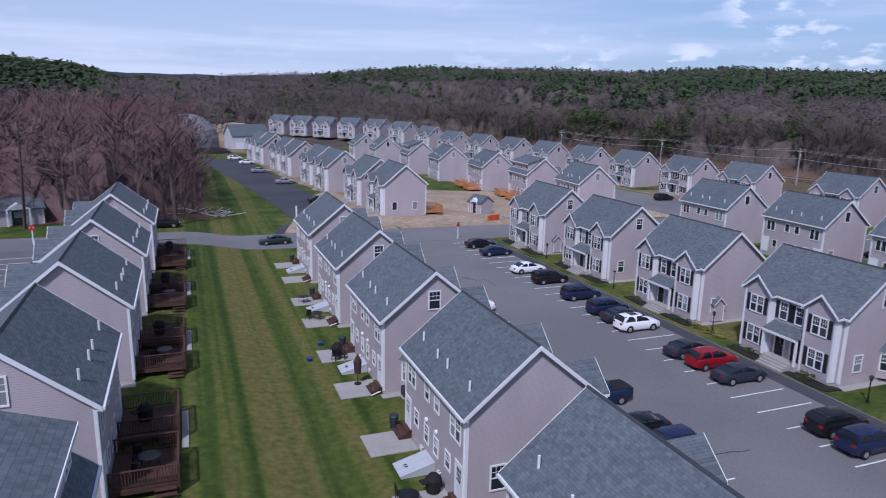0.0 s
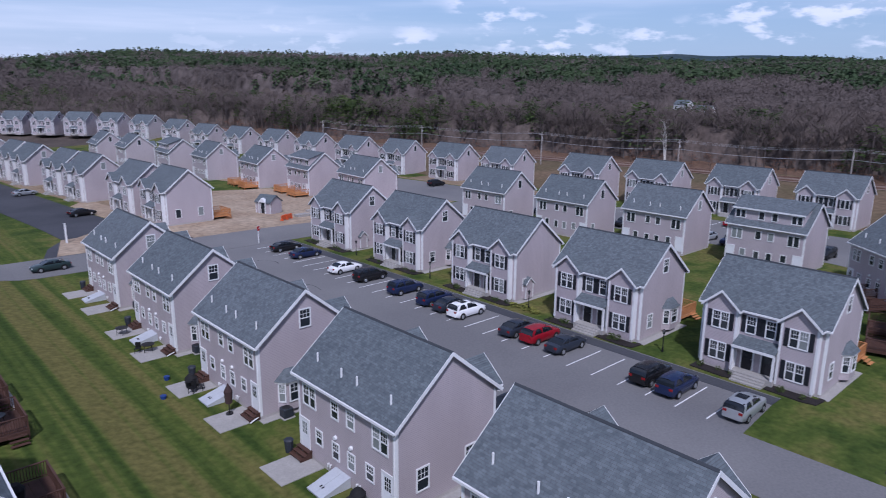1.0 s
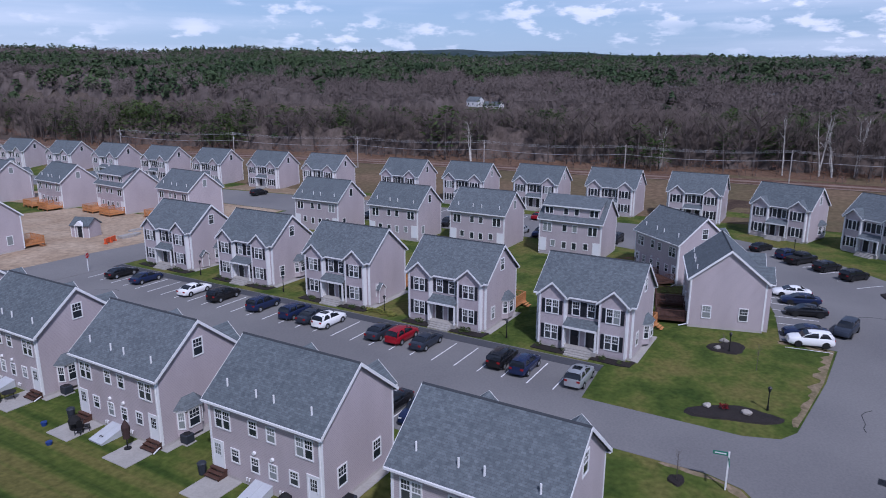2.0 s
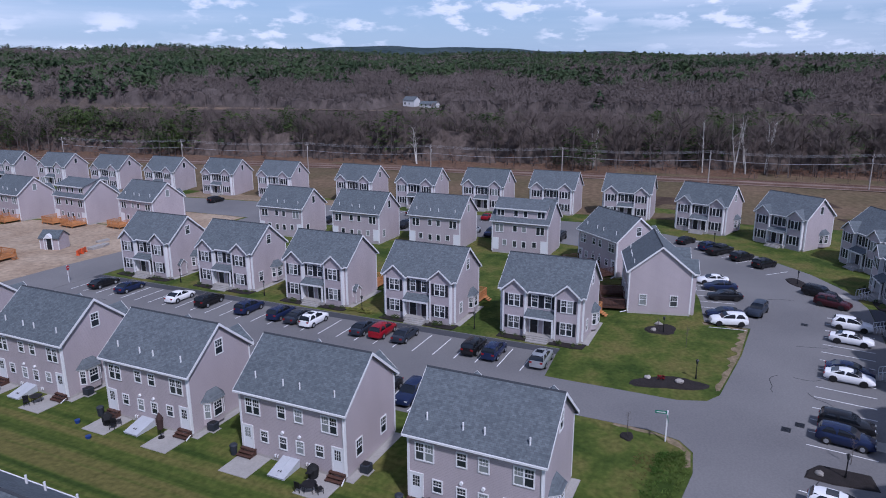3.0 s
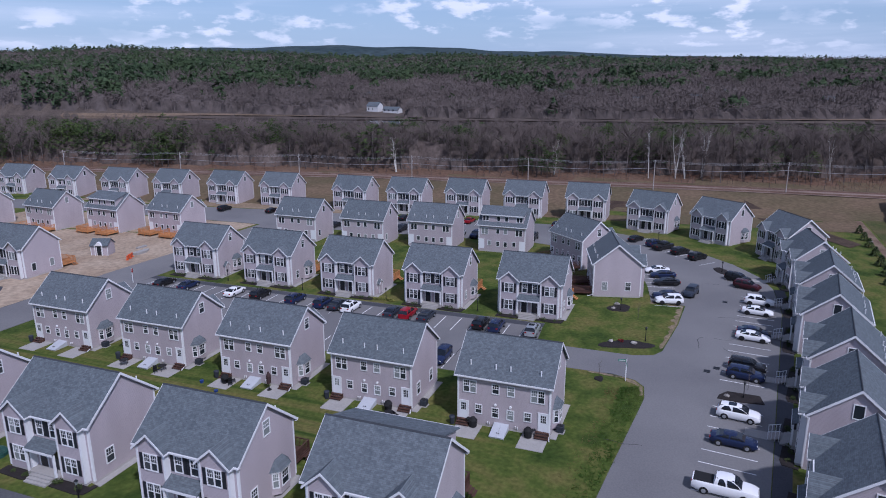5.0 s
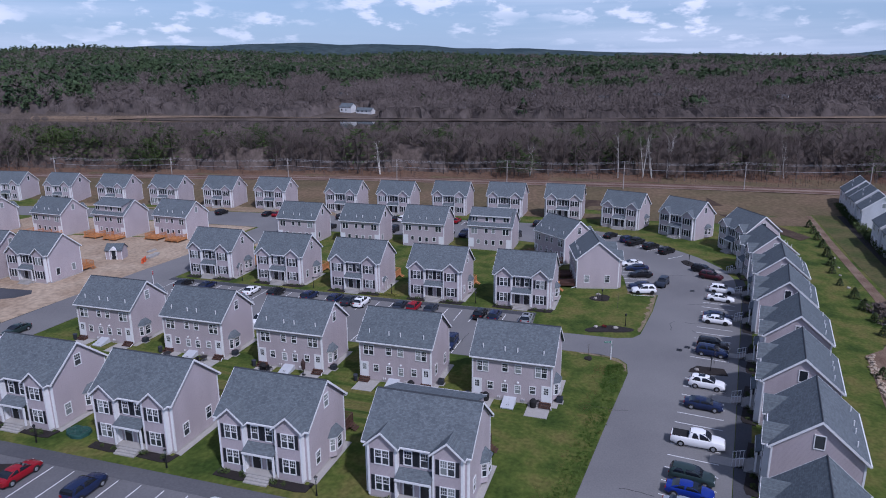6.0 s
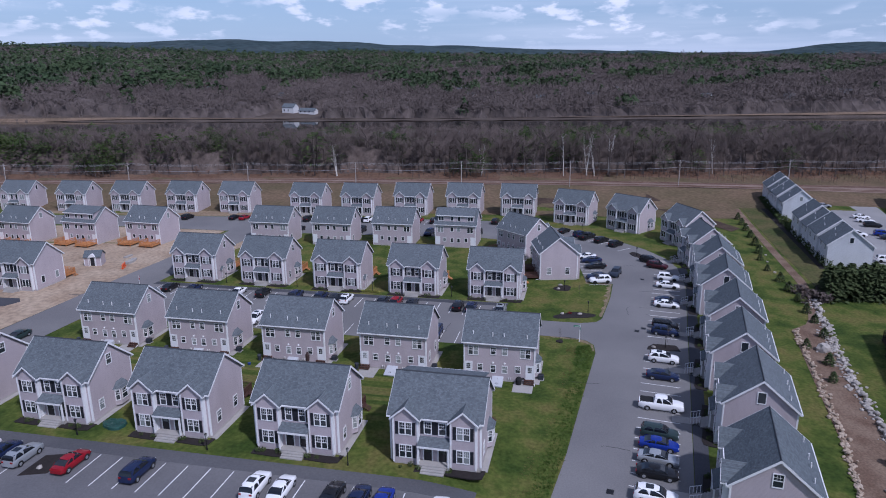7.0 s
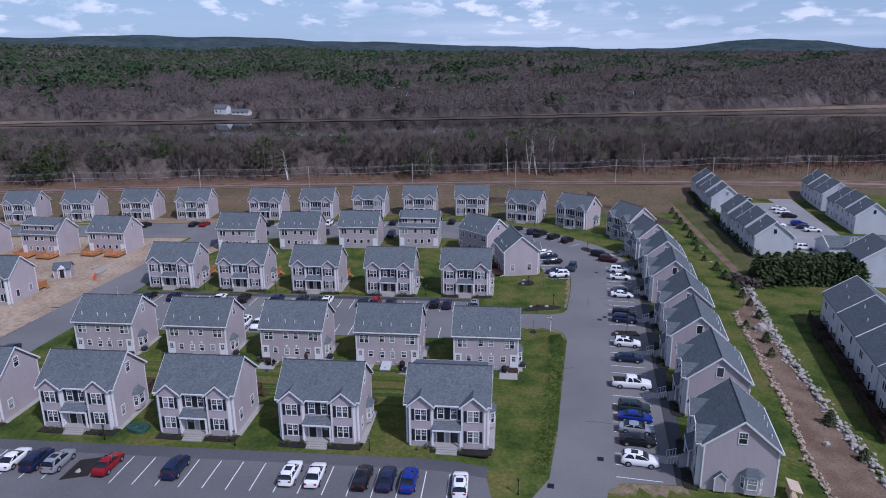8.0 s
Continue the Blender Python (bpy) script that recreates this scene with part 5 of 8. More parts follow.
def island(outline, where, z=0.13):
    bm = bmesh.new()
    k = len(outline)
    cx, cy = sum(p[0] for p in outline) / k, sum(p[1] for p in outline) / k
    big = [(cx + (x - cx) * s, cy + (y - cy) * s) for s in (1.0,) for x, y in outline]
    lo = [bm.verts.new((x, y, 0.0)) for x, y in big]
    hi = [bm.verts.new((cx + (x - cx) * 0.9, cy + (y - cy) * 0.9, z)) for x, y in big]
    for i in range(k):
        bm.faces.new((lo[i], lo[(i + 1) % k], hi[(i + 1) % k], hi[i]))
    bm.faces.new(hi)
    for v in bm.verts:
        v.co.z += level(v.co.x, v.co.y)
    bmesh.ops.recalc_face_normals(bm, faces=bm.faces)
    return tagged(part("mulch_bed", bm, mulch), "low bed of dark mulch " + where, "planting bed")


def oval(cx, cy, a, b, turn, n=18, wob=0.12):
    t = radians(turn)
    pts = []
    for i in range(n):
        f = 2 * math.pi * i / n
        r = 1 + wob * math.sin(3 * f + cx) + wob * 0.5 * math.sin(5 * f + cy)
        x, y = a * r * math.cos(f), b * r * math.sin(f)
        pts.append((cx + x * math.cos(t) - y * math.sin(t), cy + x * math.sin(t) + y * math.cos(t)))
    return pts


ROCKS = []


def rock_mesh(seed, mat=None):
    g = random.Random(seed)
    bm = bmesh.new()
    bmesh.ops.create_icosphere(bm, subdivisions=2, radius=0.5)
    f = [Vector((g.uniform(-1, 1), g.uniform(-1, 1), g.uniform(-1, 1))) for _ in range(7)]
    for v in bm.verts:
        d = v.co.normalized()
        cut = max(0.0, max(d.dot(q.normalized()) for q in f) - 0.72)
        v.co = v.co * (1 - 0.9 * cut) * (0.92 + 0.16 * noise.noise(d * 2.3 + Vector((seed, 0, 0))))
        v.co.z *= 0.72
    return mesh_of(bm, "boulder", mat or rock_mat)


for s in range(6):
    ROCKS.append(rock_mesh(s))
tan_rock = two_tone("tan_field_stone", (0.30, 0.235, 0.17), (0.40, 0.33, 0.26), 1.2, 0.9, 5.0)
TAN_ROCKS = [rock_mesh(s + 20, tan_rock) for s in range(6)]


def boulder(x, y, size, label="pale grey boulder half sunk in the bed", group="boulders"):
    ob = part("boulder", ROCKS[random.randrange(6)], None)
    ob.matrix_basis = pose(x, y, float(terrain(x, y)) + size * 0.20, 0, 0, random.uniform(0, 360)) @ Matrix.Diagonal((size * random.uniform(0.85, 1.35), size, size * random.uniform(0.8, 1.1), 1))
    return tagged(ob, label, "boulder", group)


island([(-25.47, 66.69), (-24.34, 63.62), (-20.19, 64.01), (-21.13, 66.68)], "between car park stalls")
boulder(-23.61, 65.25, 0.8)
island([(27.62, -4.91), (28.87, -5.18), (30.13, -6.1), (30.06, -10), (27.73, -10.39), (27.36, -7.05)], "between southern stalls")
boulder(28.52, -6.11, 0.8)
island(oval(85.46, -7.08, 3.6, 1.3, 32), "at the bend's parking bays")
boulder(84.18, -7.89, 0.7)
island(oval(41.1, 7.13, 4.1, 1.5, -72), "on the corner lawn")
boulder(41.35, 9.33, 0.9), boulder(41.55, 6.11, 1.1)
island(oval(56.88, 9.92, 2.2, 1.6, -40), "before a gable end on the lawn")
boulder(58.44, 10.46, 0.9), boulder(56, 10.83, 0.85)


def lamp_post(x, y):
    ob = new("lamp_post")
    ob.matrix_basis = pose(x, y, 0.02 + level(x, y))
    bm = bmesh.new()
    tube(bm, (0, 0, 0), (0, 0, 0.5), 0.11, 0.07, 8)
    tube(bm, (0, 0, 0.5), (0, 0, 1.75), 0.05, 0.045, 8)
    part("post", bm, metal_black, ob)
    bm = bmesh.new()
    tube(bm, (0, 0, 1.75), (0, 0, 2.1), 0.09, 0.17, 6)
    part("lantern", bm, glass, ob, "dark glass lantern")
    bm = bmesh.new()
    tube(bm, (0, 0, 2.1), (0, 0, 2.28), 0.21, 0.03, 6)
    part("cap", bm, metal_black, ob)
    return tagged(ob, "short black lamp post with lantern on grass", "lamp post", "lamp posts")


for x, y in ((47.29, 31.81), (47.18, 48.52), (47.05, 65.27), (46.91, 81.62), (-15.99, 31.04), (-16.31, 48.59), (-16.45, 66.28), (-16.61, 84.65), (-21.58, 12.3), (43.41, 4.64), (28.8, -7.97), (85.2, -6.63), (107.28, 6.76), (55.66, 9.56)):
    lamp_post(x, y)


def street_sign(x, y):
    ob = new("street_sign")
    ob.matrix_basis = pose(x, y, 0.0, 0, 0, 10)
    bm = bmesh.new()
    box(bm, -0.06, 0.06, -0.06, 0.06, 0, 3.0)
    part("post", bm, white_trim, ob, "white post")
    green = material("sign_green", (0.01, 0.16, 0.10), 0.5, 0.05, 0.3)
    bm = bmesh.new()
    box(bm, -0.02, 0.02, 0.06, 1.05, 2.68, 2.95)
    plate_ = part("name_plate", bm, green, ob, "green plate with a white bar")
    bm = bmesh.new()
    for s in (-1, 1):
        box(bm, min(s * 0.021, s * 0.026), max(s * 0.021, s * 0.026), 0.18, 0.93, 2.77, 2.86)
    part("lettering_bar", bm, paint_white, plate_)
    bm = bmesh.new()
    box(bm, -1.0, -0.06, -0.02, 0.02, 2.38, 2.62)
    part("name_plate", bm, green, ob)
    return tagged(ob, "white post with two green street plates on grass", "street sign")


street_sign(28.82, 5.96)
red_sign = material("sign_red", (0.45, 0.02, 0.025), 0.5, 0.05, 0.3)


def text_mesh(body, size, mat):
    cu = bpy.data.curves.new("lettering", "FONT")
    cu.body, cu.size, cu.align_x, cu.align_y, cu.extrude = body, size, "CENTER", "CENTER", 0.004
    tmp = new("lettering", cu)
    me = bpy.data.meshes.new_from_object(tmp)
    bpy.data.objects.remove(tmp)
    me.materials.clear()
    me.materials.append(mat)
    return me


def stop_sign(x, y, turn):
    ob = new("stop_sign")
    ob.matrix_basis = pose(x, y, level(x, y), 0, 0, turn)
    boxes("post", white_trim, ob, [(-0.07, 0.07, -0.05, 0.05, 0, 2.9)], "white timber post")
    bm = bmesh.new()
    ring = [(0.42 * math.cos(radians(22.5 + 45 * i)), 0.42 * math.sin(radians(22.5 + 45 * i))) for i in range(8)]
    lo = [bm.verts.new((a, -0.08, 2.45 + b)) for a, b in ring]
    hi = [bm.verts.new((a, -0.055, 2.45 + b)) for a, b in ring]
    bm.faces.new(lo), bm.faces.new(hi[::-1])
    for i in range(8):
        bm.faces.new((lo[i], hi[i], hi[(i + 1) % 8], lo[(i + 1) % 8]))
    bmesh.ops.recalc_face_normals(bm, faces=bm.faces)
    pl = part("plate", bm, red_sign, ob, "red octagonal plate")
    me = text_mesh("STOP", 0.28, paint_white)
    part("lettering", me, None, pl, "white capital letters", at=pose(0, -0.085, 2.45, 90, 0, 0))
    return tagged(ob, "red octagonal stop sign on a white post", "stop sign", "stop signs")


stop_sign(39.56, 97.65, 25)
stop_sign(-21.18, 102.6, 0)
for x, y, s in ((16.3, 114.36, 0.0),):
    ob = new("road_marker")
    ob.matrix_basis = pose(x, y, level(x, y))
    boxes("post", white_trim, ob, [(-0.12, 0.12, -0.12, 0.12, 0, 3.0)])
    boxes("cap", white_trim, ob, [(-0.16, 0.16, -0.16, 0.16, 3.0, 3.08)])
    tagged(ob, "white timber post at the side street corner", "post")


def drain(x, y):
    bm = bmesh.new()
    box(bm, -0.45, 0.45, -0.4, 0.4, 0.0, 0.052)
    for i in range(5):
        box(bm, -0.36 + 0.16 * i, -0.28 + 0.16 * i, -0.32, 0.32, 0.05, 0.06)
    ob = part("storm_drain", bm, metal_black)
    ob.matrix_basis = pose(x, y, 0, 0, 0, -7)
    return tagged(ob, "cast iron storm drain grate in the street", "drain", "storm drains")


for x, y in ((35.48, -3.85), (36.9, -5.04), (-19.27, 8.4), (-13, 1.8), (66.17, -6.76)):
    drain(x, y)
# tyre-worn seams of darker sealant across the streets
seal = two_tone("crack_sealant", (0.03, 0.03, 0.034), (0.05, 0.05, 0.055), 1.0)
row = tagged(new("trim_sealant"), "dark sealant lines along cracks in the asphalt", "crack repair", kind="structure")
g = random.Random(5)
for i in range(18):
    x, y = (g.uniform(-10, 80), g.uniform(-6, 2)) if i % 2 else (g.uniform(25, 36), g.uniform(15, 95))
    if i % 2:
        y -= 0.116 * (x - 20)
    if i % 5 == 4:
        x, y = g.uniform(-38, -25), g.uniform(20, 90)
    bm = bmesh.new()
    a = g.uniform(0, 3.14)
    q = Vector((x, y, 0))
    pts = [q.copy()]
    for k in range(6):
        a += g.uniform(-0.5, 0.5)
        q = q + Vector((math.cos(a), math.sin(a), 0)) * g.uniform(0.4, 1.0)
        pts.append(q.copy())
    for p0, p1 in zip(pts, pts[1:]):
        d = (p1 - p0).normalized()
        k = Vector((-d.y, d.x, 0)) * 0.035
        prism(bm, [((p0 - k).x, (p0 - k).y), ((p1 - k).x, (p1 - k).y), ((p1 + k).x, (p1 + k).y), ((p0 + k).x, (p0 + k).y)], 0.036, 0.041)
    for v in bm.verts:
        v.co.z += level(v.co.x, v.co.y)
    bmesh.ops.recalc_face_normals(bm, faces=bm.faces)
    part("sealant_line", bm, seal, row)

# ---- trees ----
rng = np.random.default_rng(7)


def tree_triangles(kind, seed):
    """Triangles of one tree of height 1, base at the origin: trunk and limbs, and twigs or needles apart."""
    g = np.random.default_rng(seed)
    wood, leaf = [], []

    def limb(a, b, r0, r1, sides):
        a, b = np.array(a, float), np.array(b, float)
        d = b - a
        d = d / np.linalg.norm(d)
        u = np.cross(d, (0.3, 0.9, 0.2))
        u = u / np.linalg.norm(u)
        w = np.cross(d, u)
        ring = [(np.cos(2 * np.pi * i / sides) * u + np.sin(2 * np.pi * i / sides) * w) for i in range(sides)]
        for i in range(sides):
            j = (i + 1) % sides
            p, q, s, t = a + r0 * ring[i], a + r0 * ring[j], b + r1 * ring[j], b + r1 * ring[i]
            wood.append((p, q, s))
            wood.append((p, s, t))

    if kind == "bare":
        lean = g.normal(0, 0.03, 2)
        top = np.array((lean[0], lean[1], 0.80))
        limb((0, 0, 0), top, 0.0125, 0.004, 3)
        tips = [(top, np.array((0, 0, 1.0))), (top * 0.9, np.array((0, 0, 1.0)))]
        for i in range(9):
            z = 0.30 + 0.48 * g.random()
            s = np.array((lean[0] * z / 0.80, lean[1] * z / 0.80, z))
            an = i * 2.4 + g.random()
            out = np.array((np.cos(an), np.sin(an), 0.8 + 0.8 * g.random()))
            e = s + out * (0.10 + 0.09 * g.random())
            limb(s, e, 0.0045, 0.002, 3)
            tips.append((e, out / np.linalg.norm(out)))
        for c, o in tips:
            for i in range(24):
                d = o + g.normal(0, 0.55, 3)
                d = d / np.linalg.norm(d)
                d[2] = abs(d[2]) * 0.9 + 0.15
                p = c - o * 0.10 * g.random() + g.normal(0, 0.022, 3)
                e = p + d * (0.06 + 0.12 * g.random())
                k = np.cross(d, g.normal(0, 1, 3))
                k = k / np.linalg.norm(k) * (0.0022 + 0.0022 * g.random())
                leaf.append((p - k, p + k, e))
    elif kind == "pine":
        limb((0, 0, 0), (0, 0, 0.95), 0.014, 0.004, 3)
        sprays = 40
        for i in range(sprays):
            f = i / sprays
            z = 0.26 + 0.70 * f + g.normal(0, 0.02)
            r = 0.235 * np.sin(np.pi * min(1.0, 0.22 + 0.80 * f)) ** 0.8 * (0.45 + 0.75 * g.random()) + 0.02
            an = i * 2.4 + g.random() * 1.2
            d = np.array((np.cos(an), np.sin(an), 0.12))
            c = d * r + np.array((0, 0, z))
            for j in range(5):
                q = c + g.normal(0, 1, 3) * (0.035, 0.035, 0.016)
                u = g.normal(0, 1, 3) * (1, 1, 0.35)
                u = u / np.linalg.norm(u) * (0.030 + 0.028 * g.random())
                w = np.cross(u, g.normal(0, 1, 3) * (0.4, 0.4, 1))
                w = w / np.linalg.norm(w) * (0.010 + 0.014 * g.random())
                leaf.append((q - u - w, q - u * 0.2 + w, q + u))
    elif kind == "far_bare":
        for i in range(58):
            c = g.normal(0, 1, 3) * (0.15, 0.15, 0.15) + (0, 0, 0.70)
            d = g.normal(0, 1, 3) * (0.5, 0.5, 1.0)
            d = d / np.linalg.norm(d) * (0.06 + 0.06 * g.random())
            k = np.cross(d, g.normal(0, 1, 3))
            k = k / np.linalg.norm(k) * (0.016 + 0.014 * g.random())
            leaf.append((c - d - k, c - d * 0.3 + k, c + d))
        for i in range(2):
            x = g.normal(0, 0.05, 2)
            leaf.append(((x[0] - 0.02, x[1], 0), (x[0] + 0.02, x[1], 0), (x[0], x[1], 0.75)))
    elif kind == "far_pine":
        for i in range(40):
            f = i / 40
            z = 0.25 + 0.72 * f
            r = 0.22 * np.sin(np.pi * min(1.0, 0.25 + 0.76 * f)) ** 0.8 * (0.35 + 0.8 * g.random())
            an = i * 2.4 + g.random()
            q = np.array((np.cos(an) * r, np.sin(an) * r, z))
            u = g.normal(0, 1, 3) * (1, 1, 0.45)
            u = u / np.linalg.norm(u) * (0.085 + 0.055 * g.random())
            w = np.cross(u, g.normal(0, 1, 3))
            w = w / np.linalg.norm(w) * (0.05 + 0.035 * g.random())
            leaf.append((q - u - w, q - u * 0.2 + w, q + u))
        leaf.append(((-0.02, 0, 0), (0.02, 0, 0), (0, 0, 0.5)))
    return np.array(wood).reshape(-1, 3, 3), np.array(leaf).reshape(-1, 3, 3)


def scatter(name, kind, pts, heights, mats, label, variants=5, wide=1.0, sink=0.3, thin=1):
    """Many trees joined into one mesh that nobody could count."""
    pts = np.asarray(pts, float)
    heights = np.asarray(heights, float)
    tri, slot = [], []
    pick = rng.integers(0, variants, len(pts))
    for v in range(variants):
        wood, leaf = tree_triangles(kind, 100 + v * 13 + len(kind))
        sel = np.where(pick == v)[0]
        if not len(sel):
            continue
        leaf = leaf[::thin]
        base = np.concatenate([wood, leaf]) if len(wood) else leaf
        sl = np.concatenate([np.zeros(len(wood), np.int32), np.ones(len(leaf), np.int32)])
        an = rng.random(len(sel)) * 2 * np.pi
        ca, sa = np.cos(an), np.sin(an)
        h = heights[sel]
        wd = h * wide * (0.85 + 0.3 * rng.random(len(sel)))
        bx, by, bz = base[..., 0].ravel(), base[..., 1].ravel(), base[..., 2].ravel()
        X = (bx[None] * ca[:, None] - by[None] * sa[:, None]) * wd[:, None] + pts[sel, 0][:, None]
        Y = (bx[None] * sa[:, None] + by[None] * ca[:, None]) * wd[:, None] + pts[sel, 1][:, None]
        Z = bz[None] * h[:, None] + terrain(pts[sel, 0] * PLAN, pts[sel, 1] * PLAN)[:, None] / PLAN - sink
        tri.append(np.stack([X, Y, Z], -1).reshape(-1, 3))
        slot.append(np.tile(sl, len(sel)))
    co = np.concatenate(tri) * PLAN
    sl = np.concatenate(slot)
    me = bpy.data.meshes.new(name)
    nv = len(co)
    me.vertices.add(nv)
    me.vertices.foreach_set("co", co.ravel())
    me.loops.add(nv)
    me.loops.foreach_set("vertex_index", np.arange(nv, dtype=np.int32))
    me.polygons.add(nv // 3)
    me.polygons.foreach_set("loop_start", np.arange(0, nv, 3, dtype=np.int32))
    for mt in mats:
        me.materials.append(mt)
    me.polygons.foreach_set("material_index", sl)
    me.update()
    me.validate()
    ob = part(name, me, None)
    return tagged(ob, label, "trees", kind="stuff")


def jittered(x0, x1, y0, y1, step):
    gx, gy = np.meshgrid(np.arange(x0, x1, step), np.arange(y0, y1, step))
    p = np.stack([gx.ravel(), gy.ravel()], -1)
    return p + rng.uniform(-0.48, 0.48, p.shape) * step


def patchy(p, size, seed):
    """A smooth field between 0 and 1 over the land, for mixing kinds."""
    g = np.random.default_rng(seed)
    out = np.zeros(len(p))
    for i in range(6):
        k = g.normal(0, 1, 2) / size
        out += np.sin(p[:, 0] * k[0] * 6 + p[:, 1] * k[1] * 6 + g.random() * 6)
    return 1 / (1 + np.exp(-out * 1.1))


def stands(p, blobs):
    """How far each place lies inside a group of pines: (x, y, radius)."""
    out = np.zeros(len(p))
    wob = 0.35 * (patchy(p, 60, 77) - 0.5) + 0.25 * (patchy(p, 25, 78) - 0.5)
    for x, y, r in blobs:
        d = np.hypot(p[:, 0] - x, p[:, 1] - y) / r
        out = np.maximum(out, np.clip(1.6 - 1.35 * (d + wob), 0, 1))
    return out


def canopy(name, xs, ys, keep, low, high, mat, label, seed, lump=25.0):
    """The interlaced lower crowns of a wood, one uneven sheet under the treetops."""
    gx, gy = np.meshgrid(xs, ys)
    g = np.random.default_rng(seed)
    gx = gx + g.uniform(-0.3, 0.3, gx.shape) * (xs[1] - xs[0])
    gy = gy + g.uniform(-0.3, 0.3, gy.shape) * (ys[1] - ys[0])
    q = np.stack([gx.ravel(), gy.ravel()], -1)
    h = low + (high - low) * (0.45 * patchy(q, lump, seed) + 0.55 * g.random(len(q)))
    co = np.stack([q[:, 0], q[:, 1], terrain(q[:, 0] * PLAN, q[:, 1] * PLAN) / PLAN + h], -1)
    nx, ny = len(xs), len(ys)
    i, j = np.meshgrid(np.arange(nx - 1), np.arange(ny - 1))
    a = (j * nx + i).ravel()
    quads = np.stack([a, a + 1, a + nx + 1, a + nx], -1)
    quads = quads[keep(co[quads].mean(1))]
    used, inv = np.unique(quads, return_inverse=True)
    me = bpy.data.meshes.new(name)
    pts, inv = co[used] * PLAN, inv.reshape(-1, 4)
    rim = np.bincount(inv.ravel(), minlength=len(pts)) < 4
    pts[rim, 2] = terrain(pts[rim, 0], pts[rim, 1]) - 0.3
    me.from_pydata(pts.tolist(), [], inv.tolist())
    me.materials.append(mat)
    ob = part(name, me, None)
    return tagged(ob, label, "trees", kind="stuff")


# the strip of woods between railway and river
p = jittered(110, 330, -330, 480, 4.5)
v = p[:, 0] + 0.2 * p[:, 1]
edge = 4 * np.sin(p[:, 1] / 13) + 3 * np.sin(p[:, 1] / 5.3)
p = p[(v > 214 + edge * 0.6) & (p[:, 0] > track_x(p[:, 1]) + 14 + edge) & (v < 288)]
v = p[:, 0] + 0.2 * p[:, 1]
PINES_NEAR = ((190, 285, 40), (165, 255, 24), (205, 190, 15), (212, 150, 11), (222, 95, 10), (228, 52, 9), (236, 12, 16), (262, 2, 18), (246, -24, 12), (240, 130, 14), (268, -60, 16), (180, 225, 14), (250, 40, 12), (285, -110, 16))
deep = stands(p, PINES_NEAR)
is_pine = rng.random(len(p)) < np.maximum(deep * 0.85, 0.08)
tall = 17.0 - 4.2 * np.clip((v - 232) / 56, 0, 1) + rng.normal(0, 1.6, len(p))
tall = np.where(v < 221, tall * rng.uniform(0.6, 1.0, len(p)), tall)
scatter("bare_woods", "bare", p[~is_pine], tall[~is_pine], (bark, twig), "leafless grey-brown woods between railway and river", 6, 1.15)
scatter("pine_stand", "pine", p[is_pine], tall[is_pine] * rng.uniform(0.7, 1.08, is_pine.sum()), (bark, needle), "dark green pines among the leafless woods", 6, 1.25)
canopy("understory", np.arange(110, 340, 4.0), np.arange(-330, 480, 4.0), lambda c: (c[:, 0] + 0.2 * c[:, 1] > 226) & (c[:, 0] + 0.2 * c[:, 1] < 287), 6.5, 11.5, brushwood, "tangled lower branches of the leafless woods", 41)
# undergrowth along the railway edge
p = jittered(100, 290, -330, 480, 3.4)
v = p[:, 0] + 0.2 * p[:, 1]
past = p[:, 0] - track_x(p[:, 1])
p = p[(past > 6) & (v < 230) & (patchy(p, 40, 5) > np.interp(past, (6, 12), (0.55, 0.0)))]
scatter("undergrowth", "bare", p, rng.uniform(1.6, 4.6, len(p)), (bark, dry_brush), "low orange-brown brush along the railway", 4, 1.8, thin=3)
# the woods to the north-west, with a reddish haze of buds
p = jittered(-190, 6, 131, 420, 5.2)
lim = np.interp(p[:, 1], (131, 160, 200, 262, 330, 420), (-3, 3, 0, -8, -18, 20))
p = p[(p[:, 0] < lim) & ((p[:, 0] > -120) | (p[:, 1] > 190))]
scatter("budding_woods", "bare", p, rng.normal(18.5, 2.2, len(p)), (bark_warm, twig_red), "leafless woods with reddish buds behind the lawn", 6, 1.25, thin=2)
p = jittered(-70, 10, 131, 330, 3.4)
lim = np.interp(p[:, 1], (131, 160, 200, 262, 330), (-3, 3, 0, -8, -18))
p = p[(p[:, 0] < lim + 2) & (p[:, 0] > lim - 16)]
scatter("budding_brush", "bare", p, rng.uniform(3.0, 9.0, len(p)), (bark_warm, twig_red), "reddish leafless brush at the edge of the woods", 5, 1.7, thin=2)
canopy("budding_understory", np.arange(-190, 30, 4.5), np.arange(136, 420, 4.5), lambda c: (c[:, 0] < np.interp(c[:, 1], (131, 160, 200, 262, 330, 420), (-11, -5, -8, -16, -26, 12))) & ((c[:, 0] > -118) | (c[:, 1] > 194)), 9.5, 14.5, brushwood_red, "tangled reddish lower branches of the woods", 42)
# woods that close the north
p = jittered(-60, 230, 300, 560, 7.0)
v = p[:, 0] + 0.2 * p[:, 1]
p = p[(v < 300) & (p[:, 1] > 345) & ((p[:, 0] < 22) | (p[:, 0] + 0.58 * (p[:, 1] - 300) > 132))]
pine = rng.random(len(p)) < np.where(patchy(p, 70, 9) > 0.75, 0.5, 0.04)
scatter("northern_woods", "bare", p[~pine], rng.normal(14, 2, (~pine).sum()), (bark, twig), "leafless woods behind the newest houses", 5, 1.25, thin=2)
scatter("northern_pines", "pine", p[pine], rng.normal(14, 2, pine.sum()), (bark, needle), "pines among the northern woods", 5)
